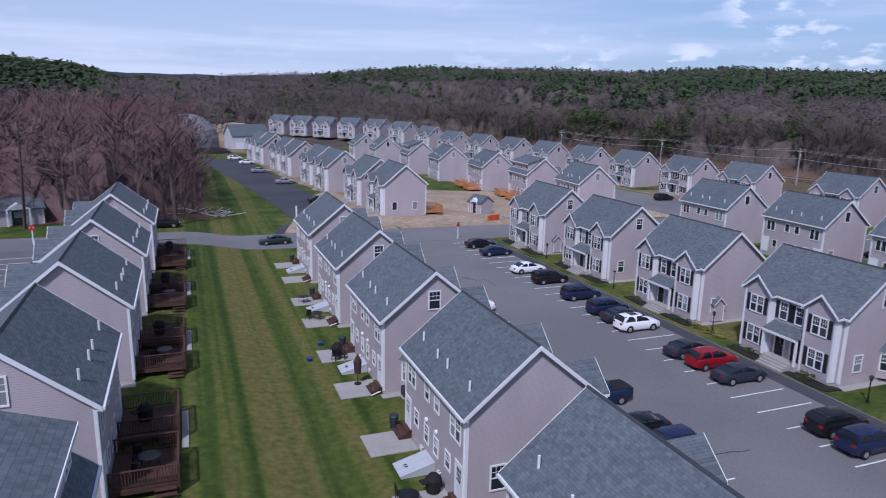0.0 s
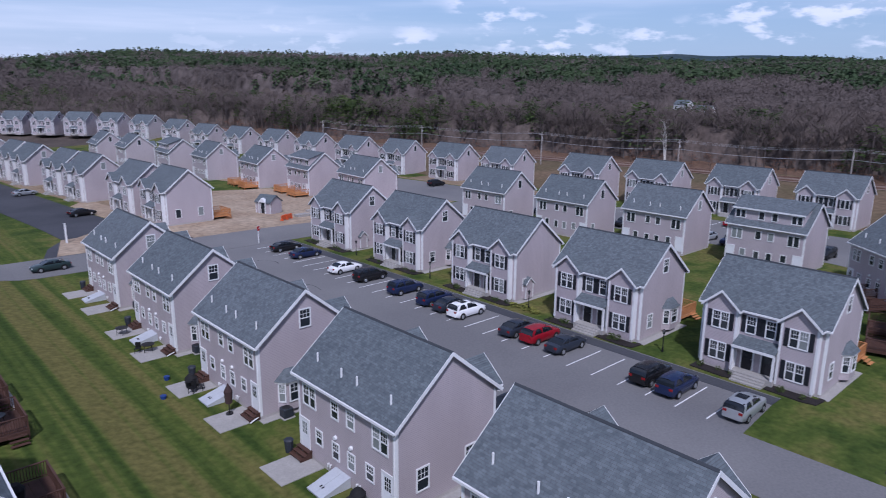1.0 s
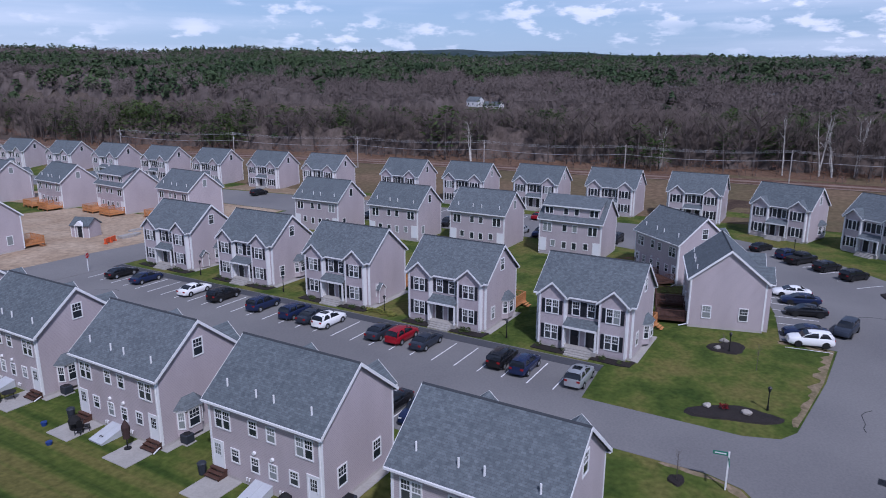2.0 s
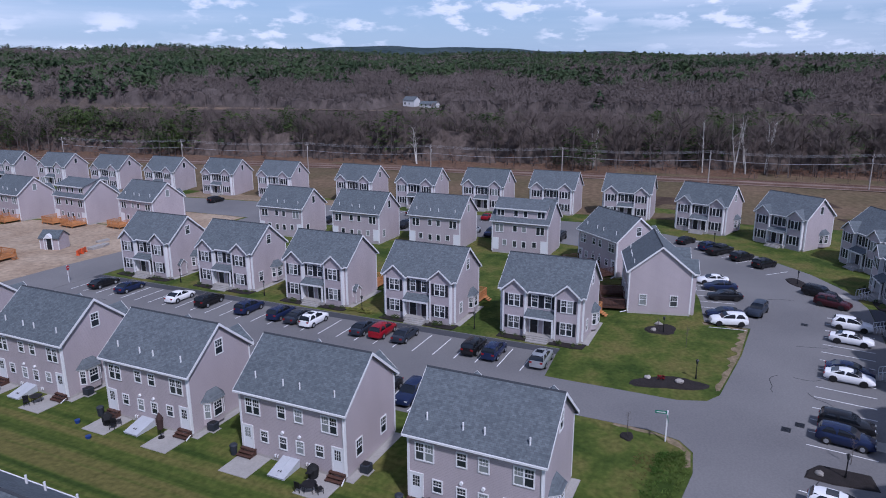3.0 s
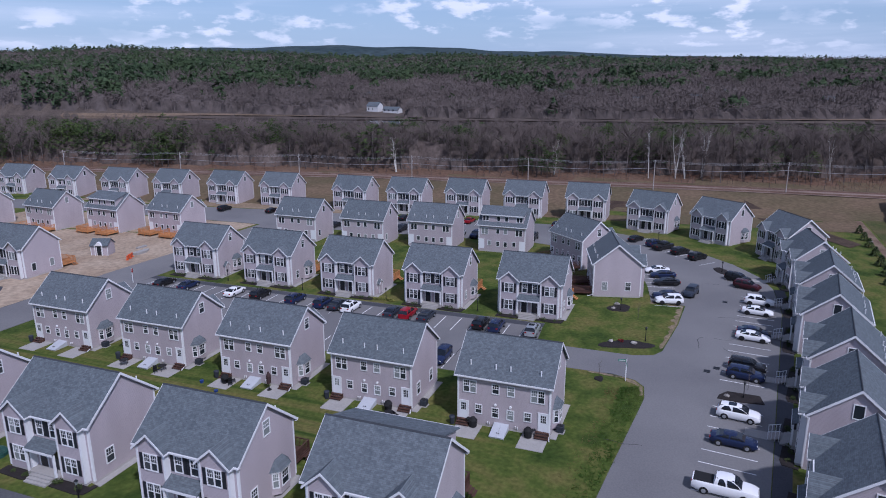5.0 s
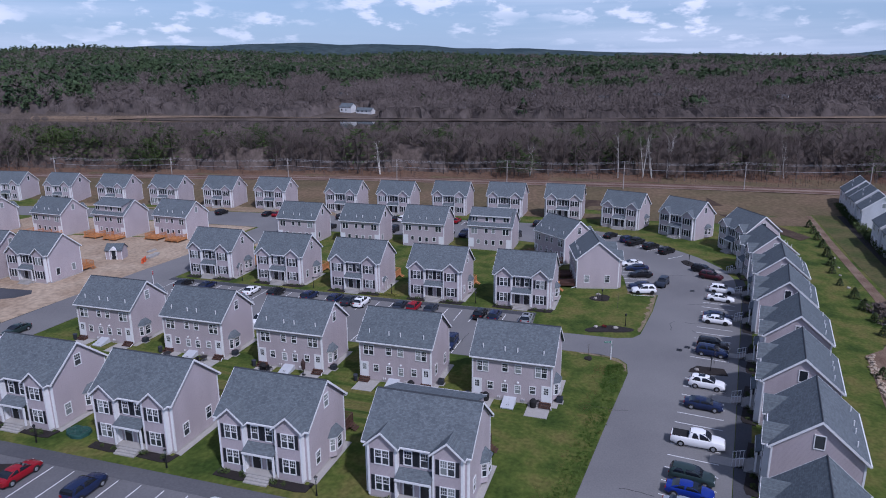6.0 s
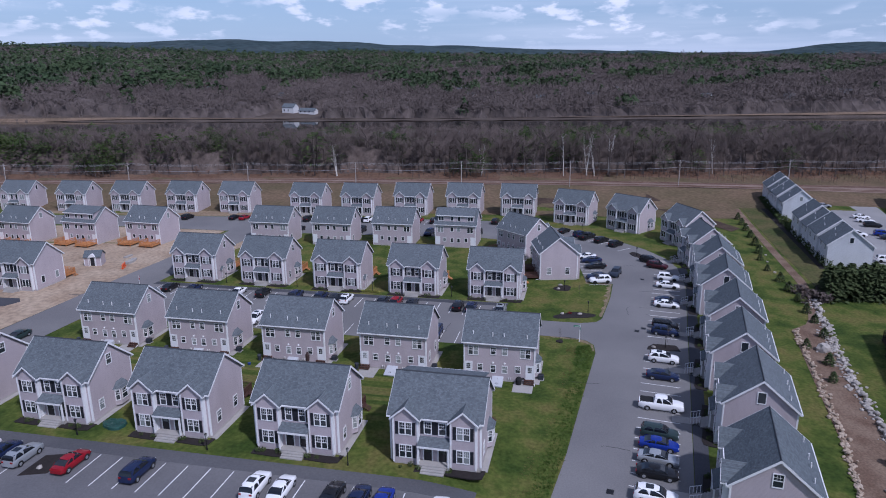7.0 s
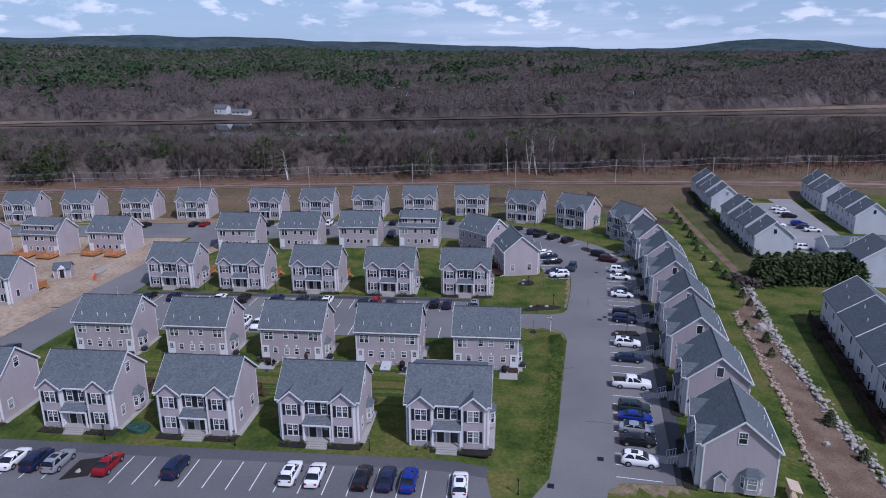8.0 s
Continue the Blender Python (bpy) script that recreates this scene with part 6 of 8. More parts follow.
canopy("northern_understory", np.arange(-60, 240, 6.0), np.arange(300, 560, 6.0), lambda c: (c[:, 0] + 0.2 * c[:, 1] < 298) & (c[:, 1] > 352) & ((c[:, 0] < 16) | (c[:, 0] + 0.58 * (c[:, 1] - 300) > 138)), 4.0, 8.5, brushwood, "tangled lower branches of the northern woods", 43)


HOMES = ((713, 161), (673, 111), (676, 8), (747, -25), (643, -105), (628, -178), (657, -236), (747, 153), (1216, -19), (633, 435), (640, 60), (600, 330), (655, 135), (-38, 700), (125, 770))


def inside(p, az0=-42, az1=112):
    r = np.hypot(p[:, 0], p[:, 1] - 30)
    az = np.degrees(np.arctan2(p[:, 1] - 30, p[:, 0]))
    v = p[:, 0] + 0.2 * p[:, 1]
    clear = ((np.abs(p[:, 0] - 485) > 55) | (np.abs(p[:, 1] - 277) > 30))
    for hx, hy in HOMES:
        clear = clear & ((np.abs(p[:, 0] - hx + 9) > 17) | (np.abs(p[:, 1] - hy) > 9))
    return r, az, clear & (az > az0) & (az < az1) & ((v > 531) | ((az > 62) & (r > 560)) | ((az > 84) & (r > 420)))


def sector(r0, r1, step):
    p = jittered(-900, 2700, -1500, 2700, step)
    r, az, ok = inside(p)
    ok = ok & (r > r0) & (r < r1)
    return p[ok], r[ok], az[ok]


PINES_FAR = ((411, 590, 45), (454, 545, 32), (400, 660, 50), (516, 600, 60), (560, 520, 34), (640, 640, 90), (780, 690, 110), (700, 820, 140), (830, 560, 90), (820, 460, 60), (1030, 400, 120), (1130, 290, 110), (960, 600, 140), (1000, 850, 200), (1250, 420, 170), (1280, 160, 120),
             (1300, -36, 55), (1180, -120, 45), (1420, -140, 70), (1130, -230, 60), (1300, -330, 90), (1180, -420, 60), (900, 20, 14), (560, -26, 10), (835, 35, 16), (-150, 740, 90), (-173, 1150, 260), (-60, 1000, 200), (330, 1050, 130), (400, 1150, 160), (560, 1080, 150), (1350, 620, 200), (1450, 300, 200))
p, r, az = sector(300, 980, 8.5)
grove = np.clip(6.0 * (patchy(p, 230, 22) - np.interp(az, (-25, -4, 6, 60, 78, 81, 94, 96), (0.95, 0.72, 0.45, 0.55, 0.7, 1.1, 1.1, 0.3))), 0, 1) * np.interp(r, (640, 800), (0, 1))
northern = np.interp(az, (79, 81.5, 94, 96), (1, 0.06, 0.06, 1))  # few pines behind the dome
wooded_hill = np.interp(az, (95, 97), (0, 0.9)) * np.interp(r, (520, 640), (0, 1))
pine = rng.random(len(p)) < np.maximum(np.maximum(np.maximum(stands(p, PINES_FAR) * 0.8, grove * 0.9) * northern, 0.012), wooded_hill)
scatter("hillside_woods", "far_bare", p[~pine], rng.normal(14, 1.8, (~pine).sum()), (far_twig, far_twig), "leafless woods on the far bank", 6, 1.25)
scatter("hillside_pines", "far_pine", p[pine], rng.normal(16, 2.6, pine.sum()), (needle_far, needle_far), "pines on the far bank", 6, 1.25)
p, r, az = sector(980, 1640, 11.0)
chance = np.maximum(stands(p, PINES_FAR) * 0.85, 0.03)
grove = np.clip(6.0 * (patchy(p, 260, 21) - np.interp(az, (-25, -4, 6, 60, 78, 81, 94, 96), (0.72, 0.55, 0.22, 0.30, 0.35, 1.1, 1.1, 0.2)) + 0.10), 0, 1)
chance = np.maximum(chance, 0.92 * grove * np.interp(r, (980, 1150), (0.75, 1.0)))
chance = np.maximum(chance * np.interp(az, (79, 81.5, 94, 96), (1, 0.08, 0.08, 1)), np.interp(az, (95, 97), (0, 0.92)))
pine = rng.random(len(p)) < chance
scatter("distant_woods", "far_bare", p[~pine], rng.normal(15, 2, (~pine).sum()), (far_twig, far_twig), "leafless woods on the distant hills", 6, 1.5, thin=2)
scatter("distant_pines", "far_pine", p[pine], rng.normal(15, 2.6, pine.sum()), (needle_far, needle_far), "pine forest on the distant hills", 6, 1.4, thin=2)


def far_keep(c):
    r, az, ok = inside(c)
    v = c[:, 0] + 0.2 * c[:, 1]
    return ok & (r < 1640) & (v > 533)


canopy("far_canopy", np.arange(-900, 1660, 6.5), np.arange(-1100, 1680, 6.5), far_keep, 4.0, 11.0, far_brush, "mass of leafless crowns on the far bank", 44, 60.0)

# ---- yards ----
def at_house(hx, hy, rz, lx, ly, z=0.0, turn=0.0):
    return pose(hx, hy, level(hx, hy), 0, 0, rz) @ pose(lx, ly, z, 0, 0, turn)


YARD = {}


def shared(name, build, m, label, category, group):
    """One thing built once at the origin and copied to further places."""
    if name not in YARD:
        YARD[name] = build()
        ob = YARD[name]
        ob.matrix_basis = m
    else:
        ob = copy_thing(YARD[name], m)
    return tagged(ob, label, category, group)


def build_patio():
    bm = bmesh.new()
    box(bm, -1.45, 1.45, 0, 3.2, -0.1, 0.07)
    bmesh.ops.bevel(bm, geom=bm.edges[:], offset=0.015, segments=1, affect="EDGES")
    return part("patio_slab", bm, concrete)


def build_back_steps():
    ob = new("back_steps")
    for i in range(3):
        boxes("tread", wood_brown, ob, [(-0.75, 0.75, 0.30 * (2 - i), 0.30 * (3 - i) + 0.04, 0.14 + 0.17 * i, 0.19 + 0.17 * i)])
    for s in (-1, 1):
        bm = bmesh.new()
        v = [(s * 0.72, 0, 0.0), (s * 0.72, 0.9, 0.0), (s * 0.72, 0.9, 0.16), (s * 0.72, 0, 0.56)]
        a, b = [bm.verts.new(p) for p in v], [bm.verts.new((p[0] - s * 0.05, p[1], p[2])) for p in v]
        bm.faces.new(a), bm.faces.new(b[::-1])
        for i in range(4):
            bm.faces.new((a[i], b[i], b[(i + 1) % 4], a[(i + 1) % 4]))
        bmesh.ops.recalc_face_normals(bm, faces=bm.faces)
        part("stringer", bm, wood_brown, ob)
    boxes("landing", wood_brown, ob, [(-0.75, 0.75, -0.05, 0.32, 0.50, 0.56)])
    return ob


def build_bulkhead():
    ob = new("cellar_bulkhead")
    bm = bmesh.new()
    v = [(0, 0.02), (2.15, 0.02), (2.15, 0.16), (0, 0.72)]
    for s in (-0.82, 0.74):
        a = [bm.verts.new((s, p[0], p[1])) for p in v]
        b = [bm.verts.new((s + 0.08, p[0], p[1])) for p in v]
        bm.faces.new(a), bm.faces.new(b[::-1])
        for i in range(4):
            bm.faces.new((a[i], b[i], b[(i + 1) % 4], a[(i + 1) % 4]))
    box(bm, -0.74, 0.74, 2.10, 2.15, 0.02, 0.16)
    bmesh.ops.recalc_face_normals(bm, faces=bm.faces)
    part("side_wall", bm, steel_light, ob)
    for s in (-1, 1):
        bm = bmesh.new()
        x0, x1 = (-0.84, -0.01) if s < 0 else (0.01, 0.84)
        slab(bm, [(x0, 0, 0.76), (x1, 0, 0.76), (x1, 2.2, 0.19), (x0, 2.2, 0.19)][::-1], 0.04)
        bmesh.ops.recalc_face_normals(bm, faces=bm.faces)
        leaf = part("hatch_door", bm, steel_light, ob)
        boxes("hatch_handle", metal_black, leaf, [(s * 0.12 - 0.02, s * 0.12 + 0.02, 1.5, 1.7, 0.36, 0.42)])
    return ob


def build_grill():
    ob = new("grill")
    bm = bmesh.new()
    tube(bm, (0, 0, 0.05), (0, 0, 0.85), 0.42, 0.5, 10)
    tube(bm, (0, 0, 0.85), (0, 0, 1.15), 0.5, 0.24, 10)
    part("cover", bm, tyre_mat, ob)
    boxes("side_shelf", tyre_mat, ob, [(0.35, 0.85, -0.25, 0.25, 0.78, 0.84)])
    return ob


def build_umbrella():
    ob = new("folded_parasol")
    bm = bmesh.new()
    tube(bm, (0, 0, 0.9), (0, 0, 1.9), 0.26, 0.34, 9)
    tube(bm, (0, 0, 1.9), (0, 0, 2.5), 0.34, 0.03, 9)
    part("canopy", bm, cover_brown, ob)
    bm = bmesh.new()
    tube(bm, (0, 0, 0), (0, 0, 0.95), 0.04, 0.04, 6)
    part("pole", bm, metal_black, ob)
    bm = bmesh.new()
    tube(bm, (0, 0, 0), (0, 0, 0.08), 0.3, 0.28, 10)
    part("base", bm, metal_black, ob)
    return ob


def build_table():
    ob = new("patio_table")
    bm = bmesh.new()
    tube(bm, (0, 0, 0.70), (0, 0, 0.74), 0.6, 0.6, 16)
    part("tabletop", bm, metal_black, ob)
    for i in range(4):
        a = radians(45 + 90 * i)
        bm = bmesh.new()
        tube(bm, (0.42 * math.cos(a), 0.42 * math.sin(a), 0.72), (0.5 * math.cos(a), 0.5 * math.sin(a), 0), 0.025, 0.02, 5)
        part("leg", bm, metal_black, ob)
    return ob


def build_chair():
    ob = new("garden_chair")
    boxes("seat", metal_black, ob, [(-0.25, 0.25, -0.25, 0.25, 0.40, 0.45)])
    boxes("backrest", metal_black, ob, [(-0.25, 0.25, 0.22, 0.27, 0.45, 0.95)])
    for sx in (-1, 1):
        for sy in (-1, 1):
            boxes("leg", metal_black, ob, [(sx * 0.22 - 0.02, sx * 0.22 + 0.02, sy * 0.22 - 0.02, sy * 0.22 + 0.02, 0, 0.41)])
    return ob


def build_bin():
    ob = new("waste_bin")
    bm = bmesh.new()
    tube(bm, (0, 0, 0.02), (0, 0, 0.9), 0.26, 0.34, 8)
    part("body", bm, bin_mat, ob)
    bm = bmesh.new()
    tube(bm, (0, 0, 0.9), (0, 0, 1.0), 0.37, 0.28, 8)
    part("lid", bm, bin_mat, ob)
    return ob


def build_airbox():
    ob = new("air_conditioner")
    bm = bmesh.new()
    box(bm, -0.40, 0.40, -0.40, 0.40, 0.05, 0.80)
    bmesh.ops.bevel(bm, geom=bm.edges[:], offset=0.05, segments=1, affect="EDGES")
    part("casing", bm, bin_mat, ob)
    bm = bmesh.new()
    tube(bm, (0, 0, 0.80), (0, 0, 0.82), 0.33, 0.33, 12)
    part("fan_grille", bm, metal_black, ob)
    boxes("pad", concrete, ob, [(-0.5, 0.5, -0.5, 0.5, -0.05, 0.06)])
    return ob


cover_brown = material("brown_canvas", (0.05, 0.030, 0.028), 0.9, 0.2, 0.5)
bin_mat = material("dark_plastic", (0.03, 0.035, 0.045), 0.6, 0.1, 0.5)
blue_tub = material("blue_plastic", (0.02, 0.05, 0.20), 0.5, 0.1, 0.5)
HB = DEP / 2
for hi, (hx, hy) in enumerate(LAWN):
    for s in (-1, 1):
        shared("patio", build_patio, at_house(hx, hy, 90, s * 3.75, HB + 0.02), "square concrete patio slab behind a back door", "patio", "patio slabs")
        shared("steps", build_back_steps, at_house(hx, hy, 90, s * 4.52, HB + 0.03, 0.06), "brown timber steps up to a back door", "steps", "back steps")
    shared("bulkhead", build_bulkhead, at_house(hx, hy, 90, 0.1, HB + 0.02), "pale grey steel cellar hatch sloping from the wall", "hatch", "cellar hatches")
    shared("airbox", build_airbox, at_house(hx, hy, 90, -6.1, 2.4), "dark air conditioning unit on a concrete pad", "air conditioner", "air conditioners")
    shared("bin", build_bin, at_house(hx, hy, 90, 5.7, HB + 0.7), "dark plastic waste bin beside the wall", "bin", "waste bins")
for hx, hy, lx, ly, kind in ((*LAWN[2], 3.60, HB + 1.66, "grill"), (*LAWN[2], -2.88, HB + 1.38, "umbrella"), (*LAWN[1], -2.6, HB + 0.8, "grill"), (*LAWN[1], -3.51, HB + 2.58, "table"), (*LAWN[3], 3.24, HB + 2.12, "table"), (*LAWN[2], 2.61, HB + 1.29, "chair"),
                             (*LAWN[2], 2.52, HB + 2.02, "chair"), (*LAWN[0], 3.24, HB + 0.64, "grill"), (*LAWN[0], -3.06, HB + 0.74, "grill"), (*LAWN[3], -2.97, HB + 1.75, "table"), (*LAWN[3], -2.61, HB + 2.58, "chair"), (*LAWN[1], -2.70, HB + 2.85, "chair"), (*LAWN[1], -4.32, HB + 2.39, "chair")):
    made = {"grill": (build_grill, "covered black grill on the patio", "grill"), "umbrella": (build_umbrella, "folded dark brown parasol on the patio", "parasol"), "table": (build_table, "round black metal patio table", "table"), "chair": (build_chair, "black metal garden chair on the patio", "chair")}[kind]
    shared(kind, made[0], at_house(hx, hy, 90, lx, ly, 0.07, random.uniform(0, 360)), made[1], made[2], "patio furniture")
for lx, ly in ((3.0, HB + 4.2), (6.5, HB + 2.6)):
    bm = bmesh.new()
    tube(bm, (0, 0, 0), (0, 0, 0.34), 0.2, 0.26, 10)
    ob = part("plastic_tub", bm, blue_tub)
    ob.matrix_basis = at_house(*LAWN[2], 90, lx, ly)
    tagged(ob, "round blue plastic tub on the grass", "tub", "plastic tubs")


# timber decks behind the western row
def build_deck(mat, name="deck", w=3.9, d=3.5, h=0.72):
    ob = new(name)
    n = 6
    bw = d / n
    me = None
    for i in range(n):
        if me is None:
            bm = bmesh.new()
            box(bm, -w / 2, w / 2, 0.008, bw - 0.012, h - 0.04, h)
            me = mesh_of(bm, "deck_board", mat)
        part("deck_board", me, None, ob, at=pose(0, bw * i, 0))
    boxes("rim_joist", mat, ob, [(-w / 2, w / 2, d - 0.05, d - 0.005, h - 0.3, h - 0.04), (-w / 2, -w / 2 + 0.05, 0.05, d - 0.05, h - 0.3, h - 0.04), (w / 2 - 0.05, w / 2, 0.05, d - 0.05, h - 0.3, h - 0.04)])
    for x in (-w / 2 + 0.05, 0, w / 2 - 0.05):
        boxes("deck_post", mat, ob, [(x - 0.05, x + 0.05, d - 0.12, d - 0.02, -0.1, h + 1.0)])
    for s in (-1, 1):
        boxes("deck_post", mat, ob, [(s * (w / 2 - 0.05) - 0.05, s * (w / 2 - 0.05) + 0.05, 0.02, 0.12, -0.1, h + 1.0)])
    for side in ("out", "left", "right"):
        bm = bmesh.new()
        if side == "out":
            box(bm, -w / 2, w / 2, d - 0.13, d - 0.01, h + 0.98, h + 1.03)
            box(bm, -w / 2, w / 2, d - 0.09, d - 0.05, h + 0.10, h + 0.17)
            k = int(w / 0.15)
            for i in range(k):
                x = -w / 2 + (i + 0.5) * w / k
                box(bm, x - 0.02, x + 0.02, d - 0.09, d - 0.05, h + 0.1, h + 0.98)
        else:
            x = (w / 2 - 0.06) * (-1 if side == "left" else 1)
            box(bm, x - 0.06, x + 0.06, 0, d, h + 0.98, h + 1.03)
            box(bm, x - 0.02, x + 0.02, 0, d, h + 0.10, h + 0.17)
            k = int(d / 0.15)
            for i in range(k):
                y = (i + 0.5) * d / k
                box(bm, x - 0.02, x + 0.02, y - 0.02, y + 0.02, h + 0.1, h + 0.98)
        part("railing", bm, mat, ob)
    for i in range(3):
        boxes("stair_tread", mat, ob, [(w / 2 + 0.28 * i, w / 2 + 0.28 * i + 0.3, d - 1.3, d - 0.2, h - 0.18 * (i + 1) - 0.04, h - 0.18 * (i + 1))])
    return ob


for hx, hy in WEST:
    for s in (-1, 1):
        shared("deck", lambda: build_deck(wood_brown), at_house(hx, hy, -90, s * 3.0 - 0.35, HB + 0.05), "dark brown stained timber deck with railings", "deck", "back decks")
    bm = bmesh.new()
    box(bm, -5.5, -0.4, HB + 3.6, HB + 4.0, -0.05, 0.06)
    ob = part("concrete_edge", bm, concrete)
    ob.matrix_basis = at_house(hx, hy, -90, 0, 0)
    tagged(ob, "narrow concrete strip along the deck", "paving", "deck edges")
    for lx, ly, kind in ((2.6, HB + 2.0, "table"), (-3.4, HB + 1.5, "grill"), (1.8, HB + 1.3, "chair"), (3.4, HB + 1.4, "chair")):
        made = {"grill": (build_grill, "covered black grill on the timber deck", "grill"), "table": (build_table, "round black table on the timber deck", "table"), "chair": (build_chair, "black metal chair on the timber deck", "chair")}[kind]
        shared(kind, made[0], at_house(hx, hy, -90, lx, ly, 0.72, random.uniform(0, 360)), made[1], made[2], "deck furniture")
for hx, hy, rz in ((67.63, 12.41, 14.2), (83.83, 20.85, 48)):
    for s in (-1, 1):
        shared("deck", lambda: build_deck(wood_brown), at_house(hx, hy, rz, s * 3.0, HB + 0.05), "dark brown stained timber deck with railings", "deck", "back decks")
for hx, hy in MIDDLE:
    for s in (1,):
        shared("new_deck", lambda: build_deck(wood_new), at_house(hx, hy, -90, s * 3.2, HB + 0.05), "orange-brown timber deck behind the house", "deck", "new decks")
for hx, hy in NORTH_BACK[:3]:
    for s in (-1, 1):
        shared("new_deck", lambda: build_deck(wood_new), at_house(hx, hy, 86, s * 3.35, HB + 0.05), "orange-brown new timber deck on bare soil", "deck", "new decks")
shared("new_deck", lambda: build_deck(wood_new), at_house(36.62, 122.08, -89, 3.0, HB + 0.05), "orange-brown new timber deck on bare soil", "deck", "new decks")


# beds and shrubs along the fronts
SHRUBS = []
for s in range(4):
    g = np.random.default_rng(40 + s)
    tri = []
    for i in range(90):
        c = g.normal(0, 1, 3)
        c = c / np.linalg.norm(c) * (0.30 + 0.20 * g.random()) * np.array((1, 1, 0.85)) + (0, 0, 0.42)
        d = g.normal(0, 1, 3) * 0.09
        k = g.normal(0, 1, 3) * 0.09
        tri.append((c - d, c + d, c + k))
    me = bpy.data.meshes.new("shrub")
    me.from_pydata([tuple(p) for t in tri for p in t], [], [(3 * i, 3 * i + 1, 3 * i + 2) for i in range(len(tri))])
    me.materials.append(shrub_green)
    SHRUBS.append(me)


def shrub(x, y, size, label="small rounded evergreen shrub in dark mulch", tall=1.0):
    ob = part("shrub", SHRUBS[random.randrange(4)], None)
    ob.matrix_basis = pose(x, y, float(terrain(x, y)), 0, 0, random.uniform(0, 360)) @ Matrix.Diagonal((size, size, size * tall, 1))
    return tagged(ob, label, "shrub", "shrubs")


BED = None
for hx, hy, rz in [(x, y, -90) for x, y in WEST + MIDDLE] + list(SOUTH):
    for s in (-1, 1):
        if BED is None:
            bm = bmesh.new()
            prism(bm, [(-1.85, -1.2), (1.25, -1.35), (2.3, -1.1), (2.5, 0.4), (2.0, 0.45), (2.0, 0.0), (-1.85, 0.0)], -0.05, 0.10)
            BED = mesh_of(bm, "mulch_bed", mulch)
        ob = part("mulch_bed", BED, None)
        ob.matrix_basis = at_house(hx, hy, rz, s * BAY_X, -DEP / 2 - BAY_P - 0.02) @ Matrix.Diagonal((s, 1, 1, 1)) if s > 0 else at_house(hx, hy, rz, s * BAY_X, -DEP / 2 - BAY_P - 0.02)
        tagged(ob, "dark mulch bed along a house front", "planting bed", "front beds")
        for k in range(3):
            q = at_house(hx, hy, rz, s * BAY_X + random.uniform(-1.7, 1.7), -DEP / 2 - BAY_P - random.uniform(0.4, 0.9)).translation
            shrub(q.x, q.y, random.uniform(0.5, 0.85))
# concrete aprons along the gable ends
for hx, hy, rz, s in [(x, y, -90, 1) for x, y in WEST + MIDDLE] + [(x, y, 90, -1) for x, y in LAWN]:
    def build_apron():
        bm = bmesh.new()
        box(bm, 0.05, 0.8, -4.3, 4.15, -0.05, 0.05)
        return part("gravel_strip", bm, concrete)
    shared("apron", build_apron, at_house(hx, hy, rz, s * (WID / 2 - 0.05), 0, 0, 0 if s > 0 else 180), "pale gravel drip strip along a gable wall", "paving", "drip strips")


# front stairs of the southern row
def build_front_stairs():
    ob = new("front_stairs")
    for i in range(4):
        boxes("stair_tread", wood_grey, ob, [(-0.85, 0.85, -0.3 * (i + 1), -0.3 * i, 0.42 - 0.12 * i - 0.05, 0.46 - 0.12 * i)])
    for s in (-1, 1):
        bm = bmesh.new()
        tube(bm, (s * 0.85, 0, 1.35), (s * 0.85, -1.2, 0.95), 0.04, 0.04, 4)
        for k in range(4):
            y = -0.1 - 0.36 * k
            tube(bm, (s * 0.85, y, 0.1), (s * 0.85, y, 1.33 - 0.12 * k), 0.03, 0.03, 4)
        part("handrail", bm, white_trim, ob)
    return ob


for hx, hy, rz in SOUTH:
    shared("stairs", build_front_stairs, at_house(hx, hy, rz, 0, -DEP / 2 - BAY_P - 0.55 - 0.98), "grey timber front stairs with white handrails", "stairs", "front stairs")
    ob = shared("walk", lambda: part("front_walk", (lambda bm: (box(bm, -0.9, 0.9, -3.4, 0, -0.05, 0.05), bm)[1])(bmesh.new()), concrete), at_house(hx, hy, rz, 0, -DEP / 2 - BAY_P - 1.6), "short concrete walk to the front stairs", "paving", "front walks")


# young trees in mulch rings and a red plant in the corner bed
def sapling(x, y, h, seed, mat=None):
    g = random.Random(seed)
    ob = new("sapling")
    ob.matrix_basis = pose(x, y, 0.02)
    bm = bmesh.new()
    tube(bm, (0, 0, 0), (0, 0, h), 0.03, 0.008, 5)
    part("trunk", bm, bark, ob)
    bm = bmesh.new()
    for i in range(26):
        z = h * g.uniform(0.35, 0.95)
        an = i * 2.4
        d = Vector((math.cos(an), math.sin(an), 1.2)) * g.uniform(0.15, 0.32) * h * 0.5
        tube(bm, (0, 0, z), Vector((0, 0, z)) + d, 0.010, 0.003, 3, False)
    part("crown", bm, mat or twig, ob)
    return tagged(ob, "bare young tree in a mulch ring", "tree", "saplings")


sapling(28.26, 9.21, 2.4, 1), sapling(51.92, 6.47, 2.6, 2), sapling(31.31, -8.6, 2.6, 3), sapling(56.36, 10.29, 1.6, 4)
island(oval(28.26, 9.21, 0.75, 0.6, 0), "round a young tree")
red_leaf = two_tone("red_leaves", (0.20, 0.012, 0.02), (0.13, 0.02, 0.02), 0.5, 0.8, 5.0, 0.0)
red_bush = SHRUBS[2].copy()
red_bush.materials.clear()
red_bush.materials.append(red_leaf)
ob = part("red_shrub", red_bush, None)
ob.matrix_basis = pose(41.54, 7.95, 0.05) @ Matrix.Diagonal((0.9, 0.9, 0.7, 1))
